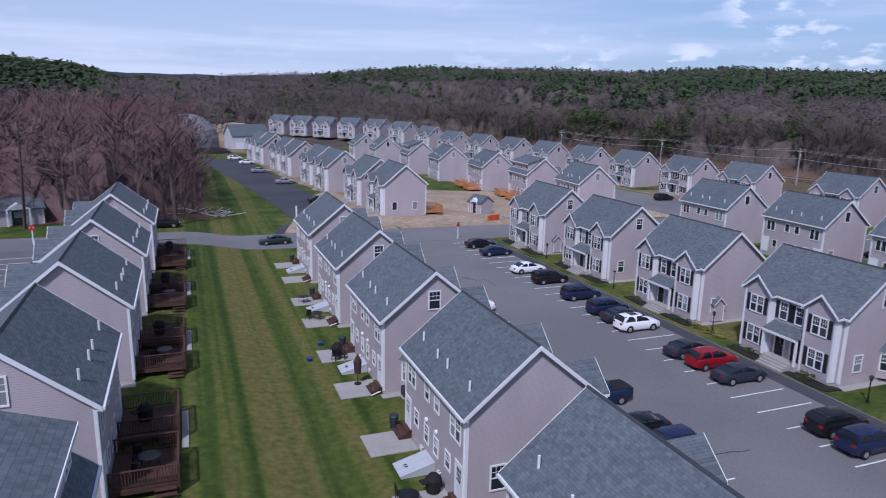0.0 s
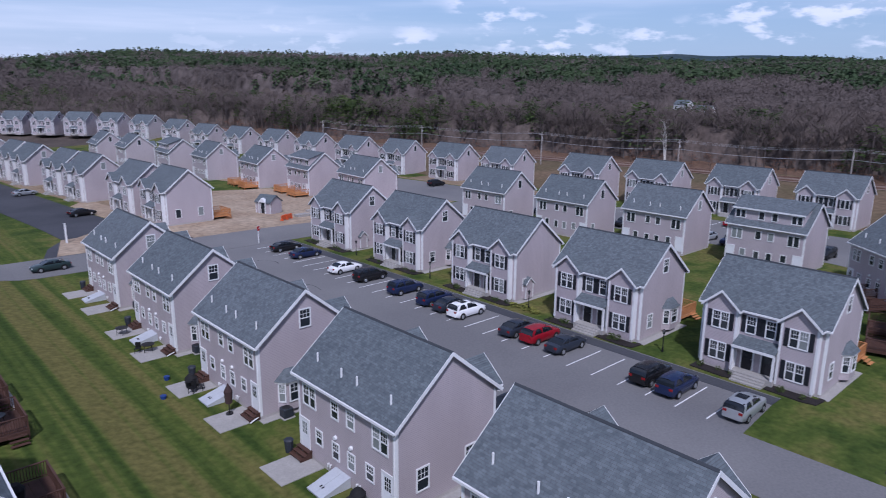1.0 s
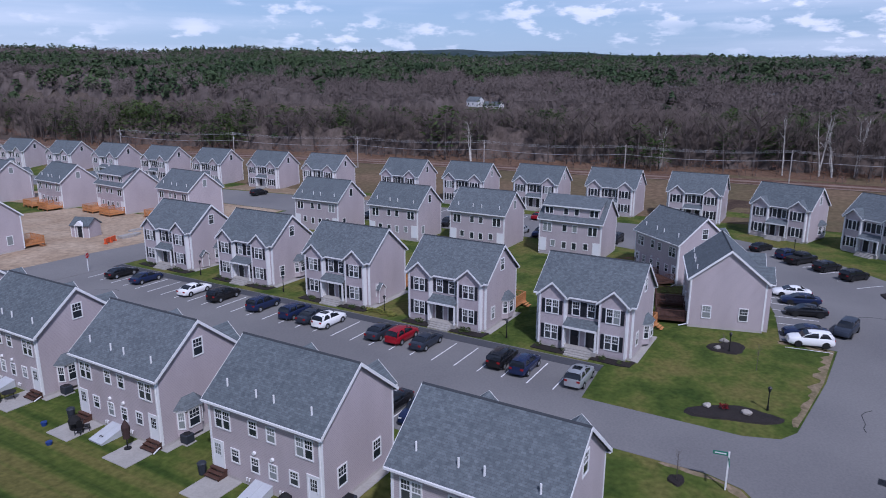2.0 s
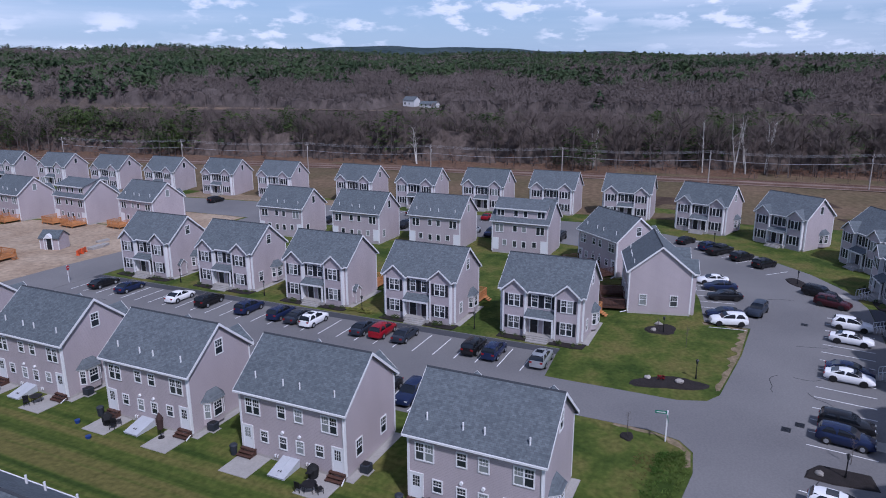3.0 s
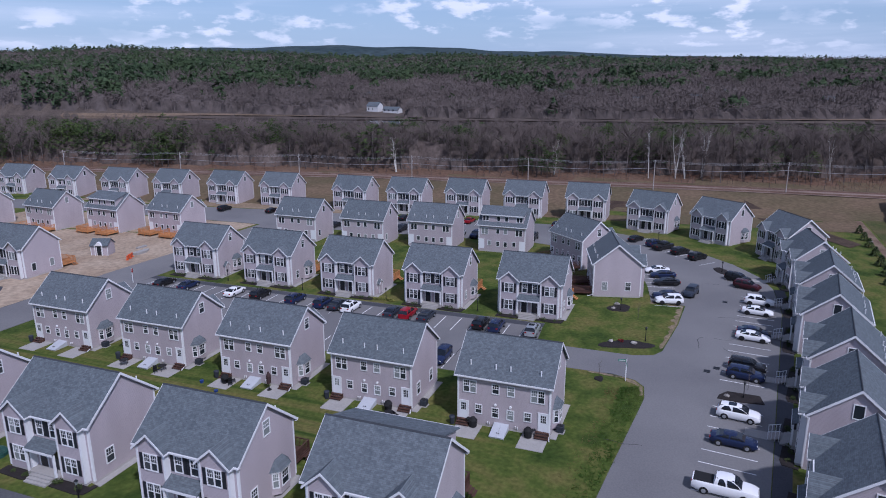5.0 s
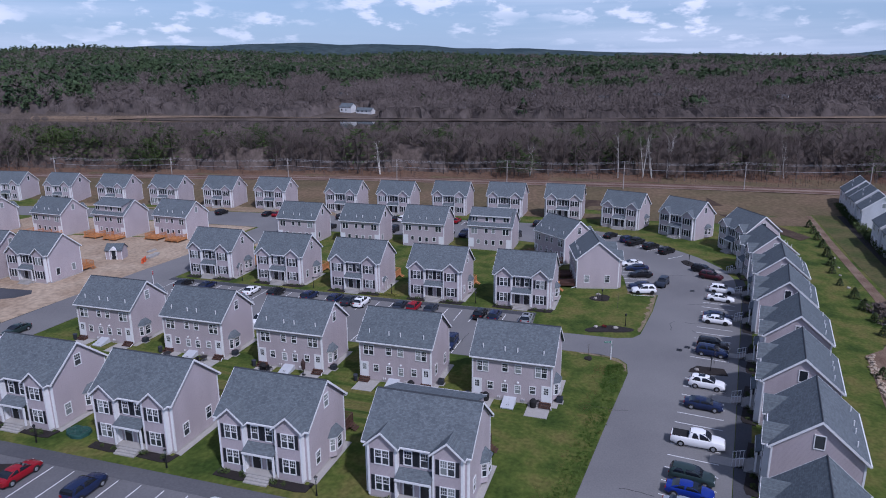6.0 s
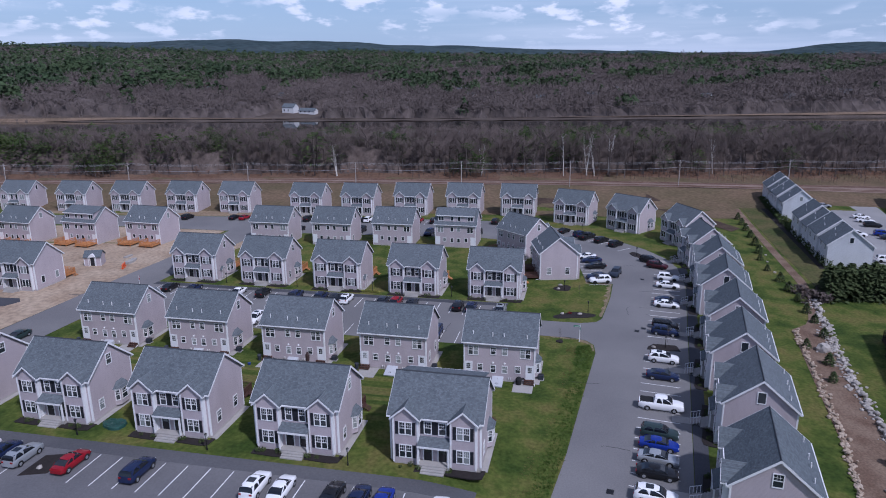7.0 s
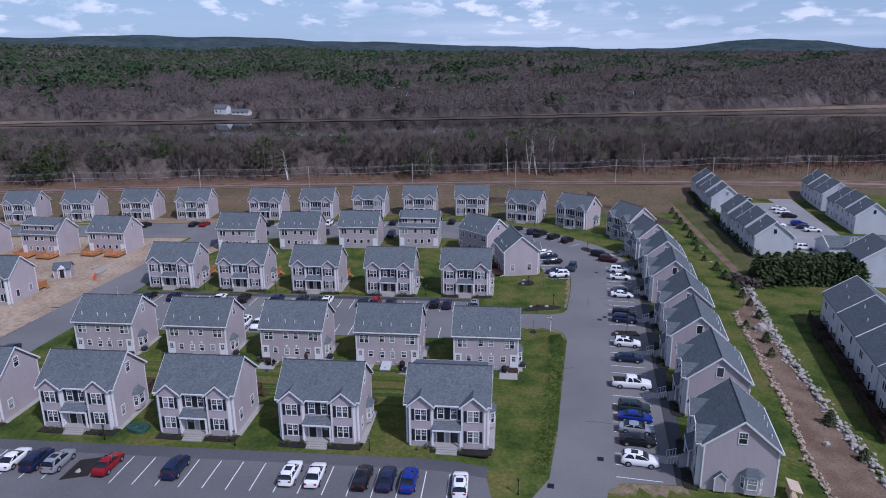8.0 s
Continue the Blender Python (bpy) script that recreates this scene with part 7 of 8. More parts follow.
tagged(ob, "small red-leaved shrub in the corner bed", "shrub")

gold_leaf = two_tone("yellow_groundcover", (0.20, 0.19, 0.045), (0.11, 0.13, 0.03), 0.5, 0.9, 5.0, 0.0, leafy=True)
gold_bush = SHRUBS[1].copy()
gold_bush.materials.clear()
gold_bush.materials.append(gold_leaf)
for k in range(5):
    ob = part("groundcover", gold_bush, None)
    ob.matrix_basis = pose(46.8 + 0.3 * (k % 2), 48.7 + 0.8 * (k - 2), 0, 0, 0, 70 * k) @ Matrix.Diagonal((1.1, 1.3, 0.45, 1))
    tagged(ob, "low yellow-green groundcover by the footpath", "shrub", "groundcover")

# ---- the planted strip and the next estate ----
strip_soil = two_tone("strip_mulch", (0.135, 0.088, 0.062), (0.20, 0.145, 0.105), 3.5)
sheet("soil_strip", [(-28.01, -23.36), (-27.97, -30.07), (11.26, -32.74), (27.56, -34.37), (43.58, -36.7), (52.37, -37.56), (60.23, -38.98), (59.35, -37.92), (47.1, -34.77), (44.45, -33.56), (41.35, -30.51), (20.33, -28.21), (3.9, -26.49), (-10.97, -24.47)], strip_soil, "brown mulch and soil of the planted strip", 0.04)
sheet("soil_path", [(59.53, -38.09), (71.47, -38.87), (109.69, -39.34), (148.77, -40.53), (148.79, -42.11), (109.7, -41.11), (71.48, -40.85), (60.23, -39.53)], strip_soil, "narrow worn soil path beside the lawn", 0.036)


def rock_line(pts, n, size, name, label, stones):
    wall = tagged(new(name), label, "stone wall")
    total = [0]
    for a, b in zip(pts, pts[1:]):
        total.append(total[-1] + math.dist(a, b))
    for i in range(n):
        s = (i + random.uniform(0.1, 0.9)) / n * total[-1]
        k = max(j for j in range(len(total) - 1) if total[j] <= s)
        f = (s - total[k]) / (total[k + 1] - total[k])
        x = pts[k][0] * (1 - f) + pts[k + 1][0] * f + random.gauss(0, 0.22)
        y = pts[k][1] * (1 - f) + pts[k + 1][1] * f + random.gauss(0, 0.32)
        q = size * random.uniform(0.6, 1.35)
        ob = part("stone", stones[random.randrange(6)], None, wall)
        ob.matrix_basis = pose(x, y, q * 0.25 + random.choice((0, 0, 0.25)), 0, 0, random.uniform(0, 360)) @ Matrix.Diagonal((q * 1.2, q, q, 1))


rock_line([(-28.01, -23.17), (-11.25, -24.19), (4.46, -27.04), (20.06, -28.78), (40.91, -30.98)], 150, 0.55, "stone_edge", "dry laid edge of tan field stones", TAN_ROCKS)
rock_line([(-27.96, -31.05), (10.99, -32.75), (24.32, -33.99), (43.84, -36.7), (59.36, -39.1)], 150, 0.74, "boulder_edge", "loose line of pale grey boulders", ROCKS)
boulder(32.47, -32.94, 2.6, "large pale boulder in the planted strip")
boulder(-7.21, -28.04, 1.1, "pale boulder in the planted strip")


def rubble(name, pts, n, size, spread, mat, label, seed):
    """Small stones heaped between the larger ones, too many to count."""
    r = np.random.default_rng(seed)
    bm = bmesh.new()
    bmesh.ops.create_icosphere(bm, subdivisions=1, radius=0.5)
    base = np.array([v.co[:] for v in bm.verts])
    faces = np.array([[v.index for v in f.verts] for f in bm.faces])
    bm.free()
    a = np.array(pts, float)
    run = np.concatenate([[0], np.cumsum(np.hypot(*np.diff(a, axis=0).T))])
    co, fc = [], []
    for i in range(n):
        s = r.random() * run[-1]
        x, y = np.interp(s, run, a[:, 0]) + r.normal(0, spread * 0.4), np.interp(s, run, a[:, 1]) + r.normal(0, spread)
        q = size * r.uniform(0.5, 1.3)
        an = r.random() * 6.3
        b = base * r.uniform(0.8, 1.15, base.shape) * (q * r.uniform(0.8, 1.5), q, q * 0.75)
        b = np.stack([b[:, 0] * np.cos(an) - b[:, 1] * np.sin(an) + x, b[:, 0] * np.sin(an) + b[:, 1] * np.cos(an) + y, b[:, 2] + q * 0.22], -1)
        fc.append(faces + len(base) * i)
        co.append(b)
    me = bpy.data.meshes.new(name)
    me.from_pydata(np.concatenate(co).tolist(), [], np.concatenate(fc).tolist())
    me.materials.append(mat)
    return tagged(part(name, me, None), label, "stones", kind="stuff")


rubble("tan_rubble", [(-28.01, -23.17), (-11.25, -24.19), (4.46, -27.04), (20.06, -28.78), (40.91, -30.98)], 420, 0.42, 0.2, tan_rock, "tan stones packed in the low dry edge", 5)
rubble("grey_rubble", [(-27.96, -31.05), (10.99, -32.75), (24.32, -33.99), (43.84, -36.7), (59.36, -39.1)], 560, 0.5, 0.55, rock_mat, "grey stones heaped along the boulder line", 6)
conifer_green = two_tone("young_conifer", (0.038, 0.056, 0.022), (0.068, 0.088, 0.036), 1.2, 0.9, 3.0, 0.0, leafy=True)
CONIFER = []
for s in range(3):
    g = np.random.default_rng(300 + s)
    tri = []
    for i in range(230):
        f = (i + g.random()) / 230
        z = 0.06 + 0.92 * f
        r = 0.24 * (1.02 - f) ** 0.7 * (0.6 + 0.45 * g.random())
        an = i * 2.4 + g.random()
        c = np.array((np.cos(an) * r, np.sin(an) * r, z))
        d = np.array((np.cos(an), np.sin(an), -0.15)) * 0.06 + g.normal(0, 0.018, 3)
        k = np.cross(d, g.normal(0, 1, 3))
        k = k / np.linalg.norm(k) * 0.04
        tri.append((c - d * 0.6 - k, c - d * 0.6 + k, c + d))
    me = bpy.data.meshes.new("crown")
    me.from_pydata([tuple(q) for t in tri for q in t], [], [(3 * i, 3 * i + 1, 3 * i + 2) for i in range(len(tri))])
    me.materials.append(conifer_green)
    bm = bmesh.new()
    tube(bm, (0, 0, -0.02), (0, 0, 0.9), 0.025, 0.006, 5)
    CONIFER.append((me, mesh_of(bm, "trunk", bark)))


def young_conifer(x, y, h, wide=1.5, label="young dark green conifer in the planted strip", group="young conifers"):
    crown, trunk = CONIFER[random.randrange(3)]
    ob = new("young_conifer")
    z = float(terrain(x, y))
    ob.matrix_basis = pose(x, y, z - 0.15 * h * 0.4, 0, 0, random.uniform(0, 360)) @ Matrix.Diagonal((h * wide, h * wide, h, 1))
    part("crown", crown, None, ob)
    part("trunk", trunk, None, ob)
    return tagged(ob, label, "tree", group)


for x, y in ((117.63, -37.91), (109.68, -37.56), (101.1, -36.89), (93.15, -36.14), (86.87, -35.1), (78.16, -34.74), (70.26, -35.46), (63.78, -35.53), (57.78, -35.68), (50.88, -35.41), (45.78, -35.36), (38.71, -34.81), (33.36, -30.61), (27.1, -32.15), (20.79, -30.82), (-1.62, -30.78), (-10.46, -31.17), (124.72, -38.29), (132.21, -38.6)):
    young_conifer(x, y, random.uniform(1.7, 2.6), 1.9)
    boulder(x - 1.6, y - 1.2, random.uniform(0.5, 0.9))
# the evergreen screen beyond the lawn
for i in range(60):
    f, row = (i % 20) / 19, i // 20
    x, y = 59.8 + 3.2 * row + 1.8 * math.sin(f * 3) + random.uniform(-0.7, 0.7), -41.9 - 21.6 * f - 1.1 * row + random.uniform(-0.6, 0.6)
    young_conifer(x, y, random.uniform(5.2, 6.6), 1.75, "tall dense evergreen in a screening row", "evergreen screen")
for i in range(14):
    x, y = 59.4 + random.uniform(-3.5, 4.5), -38.8 + random.uniform(-2.6, 2.6)
    ob = part("bare_shrub", SHRUBS[0], None)
    ob.data = YARD.setdefault("bare_shrub_mesh", (lambda: (lambda me: (me.materials.clear(), me.materials.append(twig), me)[2])(SHRUBS[1].copy()))())
    ob.matrix_basis = pose(x, y, 0, 0, 0, random.uniform(0, 360)) @ Matrix.Diagonal((2.0, 2.0, 2.4, 1))
    tagged(ob, "leafless brown shrub by the boulders", "shrub", "bare shrubs")


# town houses of the next estate
def town_house(w, d, eave, ridge, wall_mat, gables=False):
    """One unit with its ridge along x, windows on both long sides."""
    ob = new("town_house")
    bm = bmesh.new()
    wall_with_gables(bm, w, d, 0.0, eave, ridge)
    part("wall", bm, wall_mat, ob)
    bm = bmesh.new()
    gable_roof(bm, -w / 2 - 0.25, w / 2 + 0.25, d / 2, eave, ridge, 0.35)
    roof = part("roof", bm, shingle, ob, "dark grey shingle roof")
    k = (ridge - eave) / (d / 2)
    for s in (-1, 1):
        bm = bmesh.new()
        x = s * (w / 2 + 0.25)
        for t in (-1, 1):
            y1, z1 = t * (d / 2 + 0.35), eave - 0.35 * k
            q = [(x - 0.08, y1, z1 + 0.2), (x + 0.08, y1, z1 + 0.2), (x + 0.08, 0, ridge + 0.2), (x - 0.08, 0, ridge + 0.2)]
            slab(bm, q if t < 0 else q[::-1], 0.34)
        bmesh.ops.recalc_face_normals(bm, faces=bm.faces)
        part("rake_board", bm, white_trim, ob)
    for s, rot in ((1, 180),):
        for z in (1.0, 3.7):
            for i in range(2):
                x = (i - 0.5) * w * 0.5
                add_window(ob, pose(x, s * (d / 2 + 0.01), z, 0, 0, rot), 1.5 if i else 0.8, 1.35, bool(i), False, False)
        part_door = pose(0, s * (d / 2 + 0.01), 0.2, 0, 0, rot)
        add_door(ob, part_door, False, "door", False)
    add_window(ob, pose(-w / 2 - 0.01, 0, eave + 0.6, 0, 0, -90), 0.8, 1.2, False, False, False)
    for x, y in ((-w * 0.2, d * 0.3), (w * 0.25, d * 0.22)):
        bm = bmesh.new()
        z = ridge - k * y
        tube(bm, (x, y, z), (x, y, z + 0.7), 0.07, 0.07, 6)
        part("roof_pipe", bm, white_trim, roof)
    return ob


TOWN = {}


def place_town(kind, m, label, group):
    dims = {"a": (9.3, 9.3, 5.9, 9.6, siding_pale), "b": (8.4, 9.3, 5.4, 9.1, siding_pale), "c": (10.7, 10.2, 6.1, 9.7, siding_pale), "low": (23.0, 8.0, 2.6, 4.5, siding_pale)}[kind]
    if kind not in TOWN:
        TOWN[kind] = town_house(*dims)
        TOWN[kind].matrix_basis = m
        ob = TOWN[kind]
    else:
        ob = copy_thing(TOWN[kind], m)
    return tagged(ob, label, "town house", group)


for x, y, k in ((162.13, -57.27, "a"), (153.86, -56.85, "b"), (145.59, -56.13, "a"), (137.3, -55.98, "b"), (113.1, -53.98, "a"), (104.7, -53.8, "b"), (95.83, -53.3, "a"), (87.34, -53.17, "b")):
    place_town(k, pose(x, y, 0, 0, 0, -4), "pale grey town house in a stepped terrace", "northern terrace")
for x, y, k in ((160.7, -95.59, "a"), (151.98, -94.26, "b"), (143.24, -93.09, "a"), (129.9, -91.36, "b"), (121.12, -90.33, "a"), (112.31, -89.35, "b")):
    place_town(k, pose(x, y, 0, 0, 0, -8), "pale town house facing the estate car park", "southern terrace")
for x, y, rz, k in ((31.18, -49.6, -10, "c"), (20.21, -47.6, -10, "c"), (9.3, -45.6, -10, "c"), (-1.7, -43.6, -10, "c"), (65.04, -68.83, -8, "c")):
    place_town(k, pose(x, y, 0, 0, 0, rz), "large pale house above the far lawn", "large pale houses")
    if y > -60:
        for dx in (-3.2, 2.8):
            shared("dark_deck", lambda: build_deck(wood_dark), pose(x, y, 0, 0, 0, rz) @ pose(dx, 5.2, 0) @ Matrix.Diagonal((1.2, 0.75, 1.15, 1)), "near-black stained timber deck with railings", "deck", "back decks")
place_town("low", pose(87.79, -78.18, 0, 0, 0, 90), "long low garage block with dark roof", "garage blocks")
# the hedge's wide shadow is laid on the ground as a dark sheet
sheet("hedge_shade", [(81.79, -46.7), (163.71, -49.42), (165.39, -53.29), (81.79, -49.39)], mulch, "dark sheet standing in for shade under the terrace hedge", 0.045)
for i in range(40):
    f = i / 39
    x, y = 83.4 + 79 * f, -48.6 - 3.4 * f + random.uniform(-0.3, 0.3)
    ob = part("shrub", SHRUBS[i % len(SHRUBS)], None)
    ob.matrix_basis = pose(x, y, 0, 0, 0, random.uniform(0, 360)) @ Matrix.Diagonal((2.8, 2.6, 2.1 + 0.9 * random.random(), 1))
    tagged(ob, "dark evergreen shrub along the terrace wall", "shrub", "terrace hedge")
# a slack green cover over something low, on the lawn between two western houses
bm = bmesh.new()
rings = []
for rad, z in ((1.35, 0.0), (1.28, 0.30), (1.10, 0.42), (0.72, 0.38), (0.30, 0.46)):
    ring = []
    for i in range(22):
        a = math.tau * i / 22
        k = rad * (1 + 0.07 * math.sin(3 * a + 1.0) + 0.03 * math.sin(8 * a))
        ring.append(bm.verts.new((1.25 * k * math.cos(a), 0.9 * k * math.sin(a), z * (1 + 0.18 * math.sin(5 * a + 4 * rad)))))
    rings.append(ring)
for lower, upper in zip(rings, rings[1:]):
    for i in range(22):
        bm.faces.new((lower[i], lower[(i + 1) % 22], upper[(i + 1) % 22], upper[i]))
bm.faces.new(rings[-1])
bm.faces.new(rings[0][::-1])
ob = part("garden_cover", bm, material("green_tarpaulin", (0.020, 0.062, 0.050), 0.45, 0.25, 3.0, 0.3))
ob.matrix_basis = pose(-13.4, 63.3, level(-13.4, 63.3), 0, 0, 78)
tagged(ob, "dark green slack tarpaulin spread over a low heap on the lawn", "tarpaulin")
# timber log store by the first southern house
ob = new("timber_store")
ob.matrix_basis = pose(-18.9, -19.38, 0, 0, 0, -8)
for sx in (-1.0, 1.0):
    for sy, h in ((-0.5, 1.35), (0.5, 1.65)):
        boxes("post", wood_pale, ob, [(sx - 0.05, sx + 0.05, sy - 0.05, sy + 0.05, 0, h)])
for i in range(6):
    boxes("slat", wood_pale, ob, [(-1.0, 1.0, 0.50, 0.54, 0.12 + i * 0.25, 0.32 + i * 0.25)])
bm = bmesh.new()
slab(bm, [(-1.2, -0.7, 1.36), (1.2, -0.7, 1.36), (1.2, 0.7, 1.76), (-1.2, 0.7, 1.76)], 0.07)
bmesh.ops.recalc_face_normals(bm, faces=bm.faces)
part("roof", bm, wood_pale, ob)
boxes("floor_board", wood_pale, ob, [(-1.0, 1.0, -0.5, 0.5, 0.06, 0.12)])
tagged(ob, "pale timber log store on a slab by the wall", "log store")

# ---- building lot ----
def shed(x, y, rz):
    ob = new("garden_shed")
    ob.matrix_basis = pose(x, y, 0.02 + level(x, y), 0, 0, rz)
    bm = bmesh.new()
    wall_with_gables(bm, 3.6, 3.2, 0.0, 2.3, 3.4)
    part("wall", bm, siding, ob)
    bm = bmesh.new()
    gable_roof(bm, -2.0, 2.0, 1.6, 2.3, 3.4, 0.25)
    part("roof", bm, shingle, ob, "slate-grey shingle roof")
    bm = bmesh.new()
    v = [bm.verts.new(p) for p in ((-0.9, -1.95, 2.25), (0.9, -1.95, 2.25), (0, -1.95, 3.1))]
    w = [bm.verts.new(p) for p in ((-0.9, -1.2, 2.25), (0.9, -1.2, 2.25), (0, -1.2, 3.1))]
    bm.faces.new(v), bm.faces.new((v[0], w[0], w[2], v[2])), bm.faces.new((v[1], v[2], w[2], w[1])), bm.faces.new((v[0], v[1], w[1], w[0]))
    bmesh.ops.recalc_face_normals(bm, faces=bm.faces)
    part("porch_gable", bm, white_trim, ob)
    for s in (-1, 1):
        boxes("porch_post", white_trim, ob, [(s * 0.8 - 0.06, s * 0.8 + 0.06, -1.95, -1.83, 0, 2.25)])
        boxes("corner_board", white_trim, ob, [(s * 1.8 - 0.07, s * 1.8 + 0.07, -1.63, -1.6, 0, 2.3)])
    add_door(ob, pose(0, -1.61, 0.05), True)
    return tagged(ob, "small grey-taupe shed with white gable on soil", "shed")


shed(53.06, 119.19, -70)
g = random.Random(11)
for x, y, w, d, h, lab in ((60.88, 116.21, 2.6, 0.8, 0.35, "stack of grey pipes on bare soil"), (56.16, 112.36, 2.6, 1.4, 0.5, "pallet of pale paving blocks on soil"), (58.49, 112.91, 2.0, 1.2, 0.4, "pallet of pale paving blocks on soil")):
    ob = new("building_materials")
    ob.matrix_basis = pose(x, y, 0.03 + level(x, y), 0, 0, g.uniform(-30, 30))
    for i in range(3):
        boxes("bearer", wood_grey, ob, [(-w / 2, w / 2, -d / 2 + i * (d - 0.1) / 2, -d / 2 + i * (d - 0.1) / 2 + 0.1, 0, 0.12)])
    for i in range(4):
        for k in range(2):
            boxes("block", concrete, ob, [(-w / 2 + i * w / 4 + 0.03, -w / 2 + (i + 1) * w / 4 - 0.03, -d / 2 + k * d / 2 + 0.02, -d / 2 + (k + 1) * d / 2 - 0.02, 0.12, h)])
    tagged(ob, lab, "building materials", "building materials")
orange = material("barrier_orange", (0.60, 0.10, 0.03), 0.6, 0.1, 0.4)
for x, y in ((51.39, 110.55), (52.78, 111.16)):
    ob = new("road_barrier")
    ob.matrix_basis = pose(x, y, 0.03 + level(x, y), 0, 0, 30)
    boxes("panel", orange, ob, [(-0.9, 0.9, -0.12, 0.12, 0.2, 0.95)])
    for s in (-0.7, 0.7):
        boxes("foot", orange, ob, [(s - 0.15, s + 0.15, -0.3, 0.3, 0, 0.2)])
    tagged(ob, "orange and white plastic barrier on bare soil", "barrier", "road barriers")
for i in range(26):
    x, y, r = g.uniform(-1.5, 6.5), g.uniform(123, 128.5), 0
    bm = bmesh.new()
    a = g.uniform(0, 3.1)
    tube(bm, (0, 0, 0.15), (g.uniform(2, 4) * math.cos(a), g.uniform(2, 4) * math.sin(a), g.uniform(0.2, 0.9)), 0.09, 0.05, 5)
    ob = part("felled_branch", bm, birch)
    ob.matrix_basis = pose(x, y, level(x, y))
    tagged(ob, "pale felled branch on a brush pile", "branch", "brush pile")
bm = bmesh.new()
bmesh.ops.create_icosphere(bm, subdivisions=3, radius=1.0)
for v in bm.verts:
    v.co = Vector((v.co.x * 8, v.co.y * 5, max(0, v.co.z) * 2.8 * (1 + 0.2 * noise.noise(v.co * 3))))
ob = part("soil_heap", bm, mulch)
ob.matrix_basis = pose(8.11, 262.4, -0.1)
tagged(ob, "heap of dark soil at the end of the street", "soil heap")
bm = bmesh.new()
bmesh.ops.create_icosphere(bm, subdivisions=3, radius=1.0)
for v in bm.verts:
    v.co = Vector((v.co.x * 22, v.co.y * 12, max(0, v.co.z) * 9 * (1 + 0.2 * noise.noise(v.co * 3))))
ob = part("soil_heap", bm, soil)
ob.matrix_basis = pose(18.59, 319.13, -0.1)
tagged(ob, "large heap of tan soil behind the new houses", "soil heap")

# a house and its lot over the cross street to the north-west
ob = shed(-26.79, 121.12, 20)
ob.matrix_basis = ob.matrix_basis @ Matrix.Diagonal((1.9, 1.7, 1.15, 1))
tagged(ob, "small grey garage with white trim over the street", "garage")

# ---- railway, poles and wires ----
rust = material("rusty_rail", (0.16, 0.095, 0.07), 0.6, 0.2, 0.5, metal=0.4)
for off in (-3.4, -1.96, 1.96, 3.4):
    bm = bmesh.new()
    prev = None
    for i in range(61):
        t = i / 60
        x, y = PLAN * float(track_x(-300 + 700 * t)) + off, PLAN * (-300 + 700 * t)
        z = float(terrain(x, y)) + 0.12
        ring = [bm.verts.new((x + a, y, z + b)) for a, b in ((-0.06, 0), (0.06, 0), (0.06, 0.16), (-0.06, 0.16))]
        if prev:
            for k in range(4):
                bm.faces.new((prev[k], prev[(k + 1) % 4], ring[(k + 1) % 4], ring[k]))
        prev = ring
    tagged(part("rail", bm, rust), "rusty steel rail on the embankment", "rail", "railway rails")


def utility_pole(x, y):
    ob = new("utility_pole")
    z = float(terrain(x, y))
    ob.matrix_basis = pose(x, y, z, 0, 0, 11)
    bm = bmesh.new()
    tube(bm, (0, 0, -0.5), (0, 0, 9.4), 0.17, 0.11, 8)
    part("pole", bm, wood_grey, ob)
    boxes("crossarm", wood_grey, ob, [(-1.3, 1.3, -0.07, 0.07, 8.6, 8.75)])
    for a in (-1.2, -0.4, 0.4, 1.2):
        bm = bmesh.new()
        tube(bm, (a, 0, 8.75), (a, 0, 8.95), 0.04, 0.05, 6)
        part("insulator", bm, metal_black, ob)
    bm = bmesh.new()
    tube(bm, (0.28, 0, 7.2), (0.28, 0, 8.0), 0.16, 0.16, 8)
    part("transformer", bm, steel_light, ob)
    return z, tagged(ob, "weathered timber utility pole with crossarm by the railway", "utility pole", "utility poles")


POLES = [(PLAN * (194 - 0.2 * y), PLAN * y) for y in (245, 194, 145, 101, 58, 14, -30, -74, -118, -162)]
heights = [utility_pole(x, y)[0] for x, y in POLES]
wire_mat = material("wire", (0.30, 0.30, 0.31), 0.5)
for off, hz, thick in ((-1.2, 8.95, 0.022), (1.2, 8.95, 0.022), (0.0, 9.35, 0.02), (0.1, 6.9, 0.05)):
    bm = bmesh.new()
    last = None
    for j, ((p0, z0), (p1, z1)) in enumerate(zip(zip(POLES, heights), zip(POLES[1:], heights[1:]))):
        for i in range(0 if j == 0 else 1, 9):
            t = i / 8
            q = Vector((p0[0] * (1 - t) + p1[0] * t + off, p0[1] * (1 - t) + p1[1] * t, (z0 + hz) * (1 - t) + (z1 + hz) * t - 4 * 0.75 * t * (1 - t)))
            ring = [bm.verts.new(q + Vector((a, 0, c)) * thick) for a, c in ((-1, 0), (0, -1), (1, 0), (0, 1))]
            if last:
                for k in range(4):
                    bm.faces.new((last[k], last[(k + 1) % 4], ring[(k + 1) % 4], ring[k]))
            last = ring
    tagged(part("overhead_wire", bm, wire_mat), "thin sagging wire between the utility poles", "wire", "overhead wires")


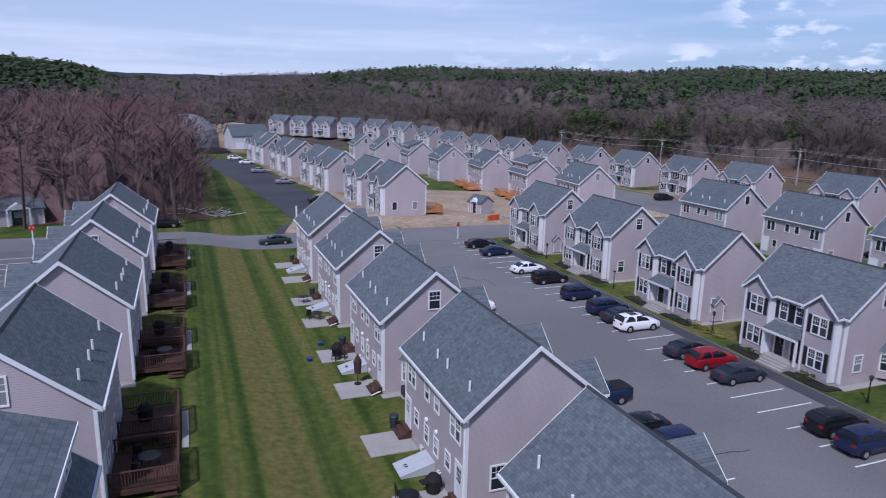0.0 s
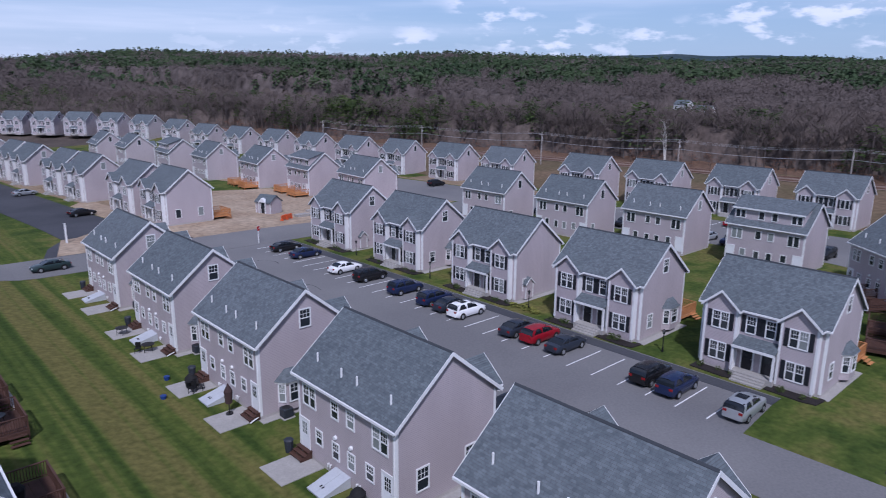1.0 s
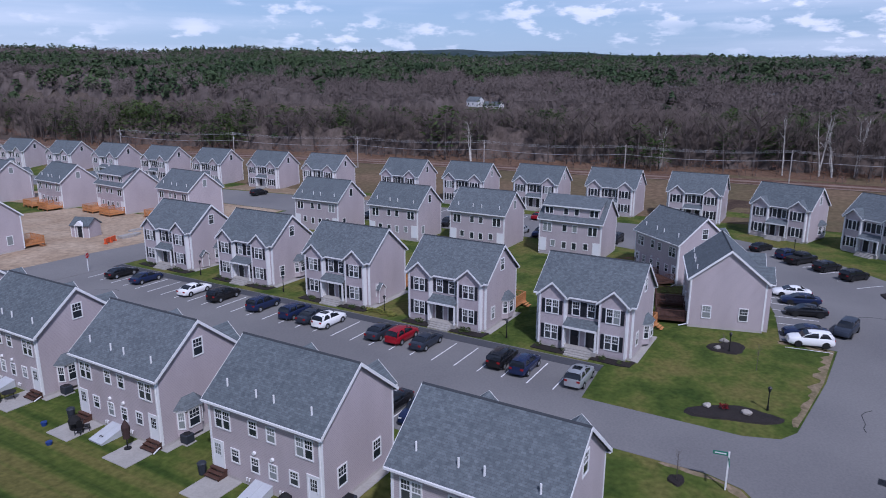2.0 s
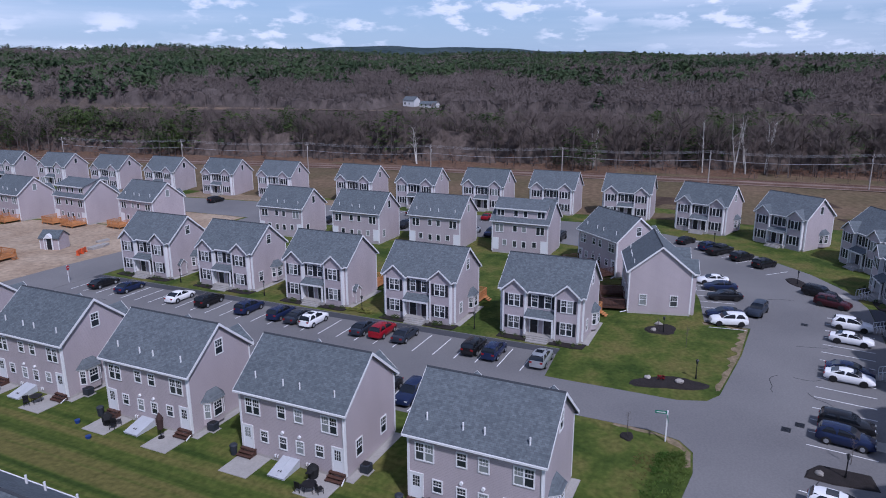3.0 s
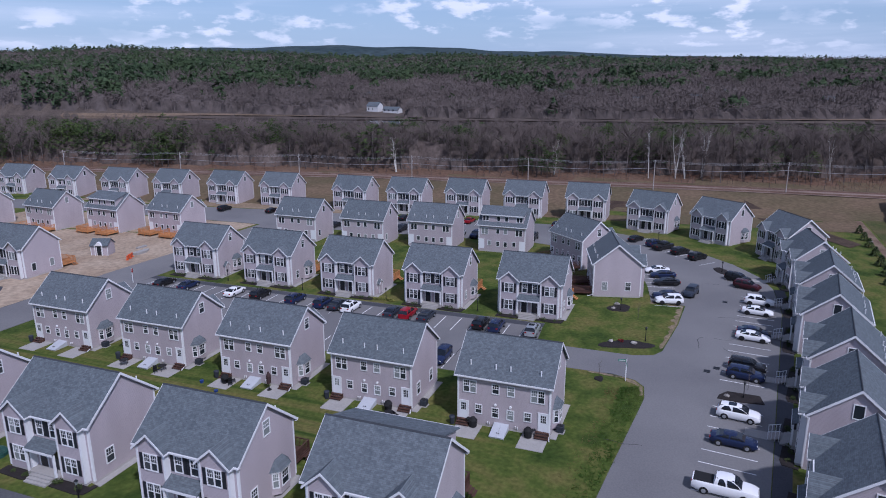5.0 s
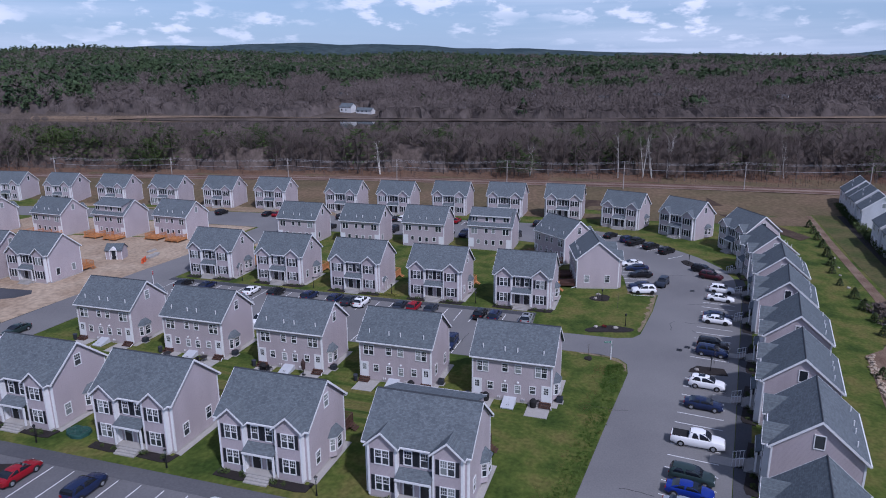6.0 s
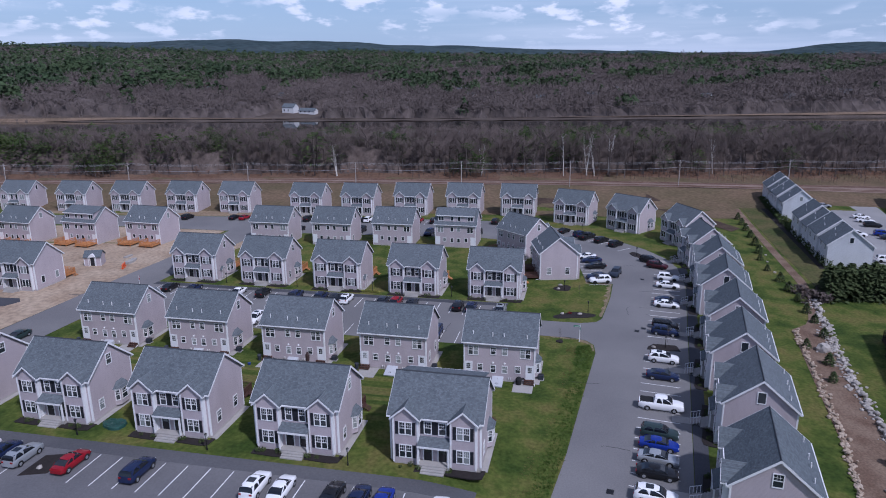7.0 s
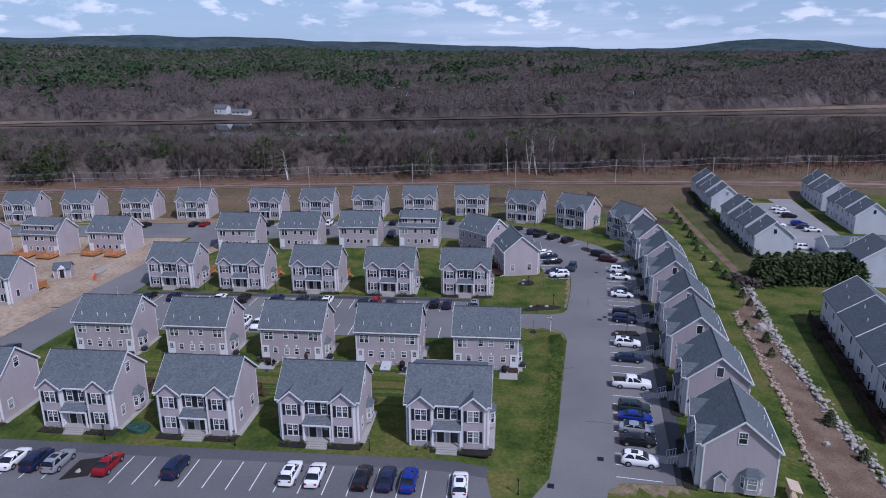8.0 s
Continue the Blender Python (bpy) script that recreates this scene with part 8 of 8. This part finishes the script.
# pale birches at the edge of the woods
def birch_tree(x, y, h, seed):
    g = random.Random(seed)
    ob = new("birch")
    ob.matrix_basis = pose(x, y, float(terrain(x, y)))
    bm = bmesh.new()
    for k in range(2 + seed % 2):
        lean = Vector((g.uniform(-0.16, 0.16), g.uniform(-0.16, 0.16), 1))
        a, r = Vector((k * 0.3, 0, -0.2)), 0.20
        for i in range(6):
            b = a + lean * h / 6 + Vector((g.uniform(-0.25, 0.25), g.uniform(-0.25, 0.25), 0))
            tube(bm, a, b, r, r * 0.78, 6, False)
            if i > 1:
                for m in range(3):
                    d = Vector((g.uniform(-1, 1), g.uniform(-1, 1), 1.1))
                    tube(bm, b, b + d * h * 0.11, r * 0.4, r * 0.12, 4, False)
            a, r = b, r * 0.78
    part("trunk", bm, birch, ob, "pale forked trunk")
    bm = bmesh.new()
    for i in range(160):
        c = Vector((g.gauss(0, h * 0.10), g.gauss(0, h * 0.10), h * g.uniform(0.45, 1.0)))
        d = Vector((g.uniform(-1, 1), g.uniform(-1, 1), 1.2)).normalized() * g.uniform(0.8, 1.8)
        k = Vector((-d.y, d.x, 0)).normalized() * 0.035
        bm.faces.new([bm.verts.new(p) for p in (c - k, c + k, c + d)])
    part("crown", bm, twig, ob)
    return tagged(ob, "tall leafless birch with pale trunk by the railway", "tree", "birches")


for i, (y, off, h) in enumerate(((17.5, 0, 17), (7.5, 1, 17.5), (4.0, 0, 15), (-2.0, 2, 16.5), (54, 3, 13), (118, 2, 13), (-48, 3, 14))):
    birch_tree(PLAN * (218 + off - 0.2 * y), PLAN * y, PLAN * h, i)

# ---- over the river ----
far_white = material("far_white_wall", (0.58, 0.58, 0.58), 0.7, 0.05, 5.0)


def far_house(x, y, w, d, h, rz, label):
    ob = new("far_house")
    x, y = PLAN * x, PLAN * y
    z = float(terrain(x, y))
    ob.matrix_basis = pose(x, y, z, 0, 0, rz)
    bm = bmesh.new()
    wall_with_gables(bm, w, d, -1.0, h, h + d * 0.33)
    part("wall", bm, far_white, ob)
    bm = bmesh.new()
    gable_roof(bm, -w / 2 - 0.3, w / 2 + 0.3, d / 2, h, h + d * 0.33, 0.4)
    part("roof", bm, shingle, ob)
    for i in range(int(w // 4)):
        x0 = -w / 2 + 2 + i * 4
        win = boxes("window", glass, ob, [(x0 - 0.6, x0 + 0.6, -d / 2 - 0.04, -d / 2 + 0.02, 1.2, 2.8)])
    return tagged(ob, label, "house", "houses over the river")


far_house(520, 287, 11, 8, 4.6, -98, "white house above the far river bank")
far_house(518, 268, 15, 6, 2.6, -98, "long white outbuilding above the far bank")
for x, y in HOMES:
    far_house(x, y, random.uniform(7, 11), 7, random.uniform(4.0, 6.0), -90 + random.uniform(-30, 30), "pale house among leafless trees over the river")

# grey dome and its yard at the end of the side street
bm = bmesh.new()
bmesh.ops.create_uvsphere(bm, u_segments=24, v_segments=12, radius=1.0)
bmesh.ops.delete(bm, geom=[v for v in bm.verts if v.co.z < -0.05], context="VERTS")
for v in bm.verts:
    v.co = Vector((v.co.x * 11.9, v.co.y * 11.9, max(0.0, v.co.z) ** 0.75 * 14.1))
dome = new("storage_dome")
dome.matrix_basis = pose(0.5, 281, float(terrain(0.5, 281)) - 0.3)
part("shell", bm, concrete_grey, dome)
bm = bmesh.new()
tube(bm, (0, 0, 0), (0, 0, 1.5), 12.1, 12.1, 24)
part("base_ring", bm, concrete, dome)
boxes("doorway", metal_black, dome, [(-2.3, 2.3, -12.5, -11.4, 0, 3.7)])
tagged(dome, "large pale grey dome building behind the street", "dome")


# long pale storage building beside the dome
ob = new("storage_building")
ob.matrix_basis = pose(23.3, 288.5, 0, 0, 0, 14)
bm = bmesh.new()
wall_with_gables(bm, 15, 10.6, -0.3, 5.8, 9.8)
part("wall", bm, siding_pale, ob)
bm = bmesh.new()
gable_roof(bm, -7.9, 7.9, 5.3, 5.8, 9.8, 0.4)
part("roof", bm, shingle, ob)
for x in (-4.6, 0.0, 4.6):
    boxes("garage_door", door_white, ob, [(x - 1.7, x + 1.7, -5.36, -5.28, 0.0, 3.0)])
tagged(ob, "long pale storage building with grey roof", "building")
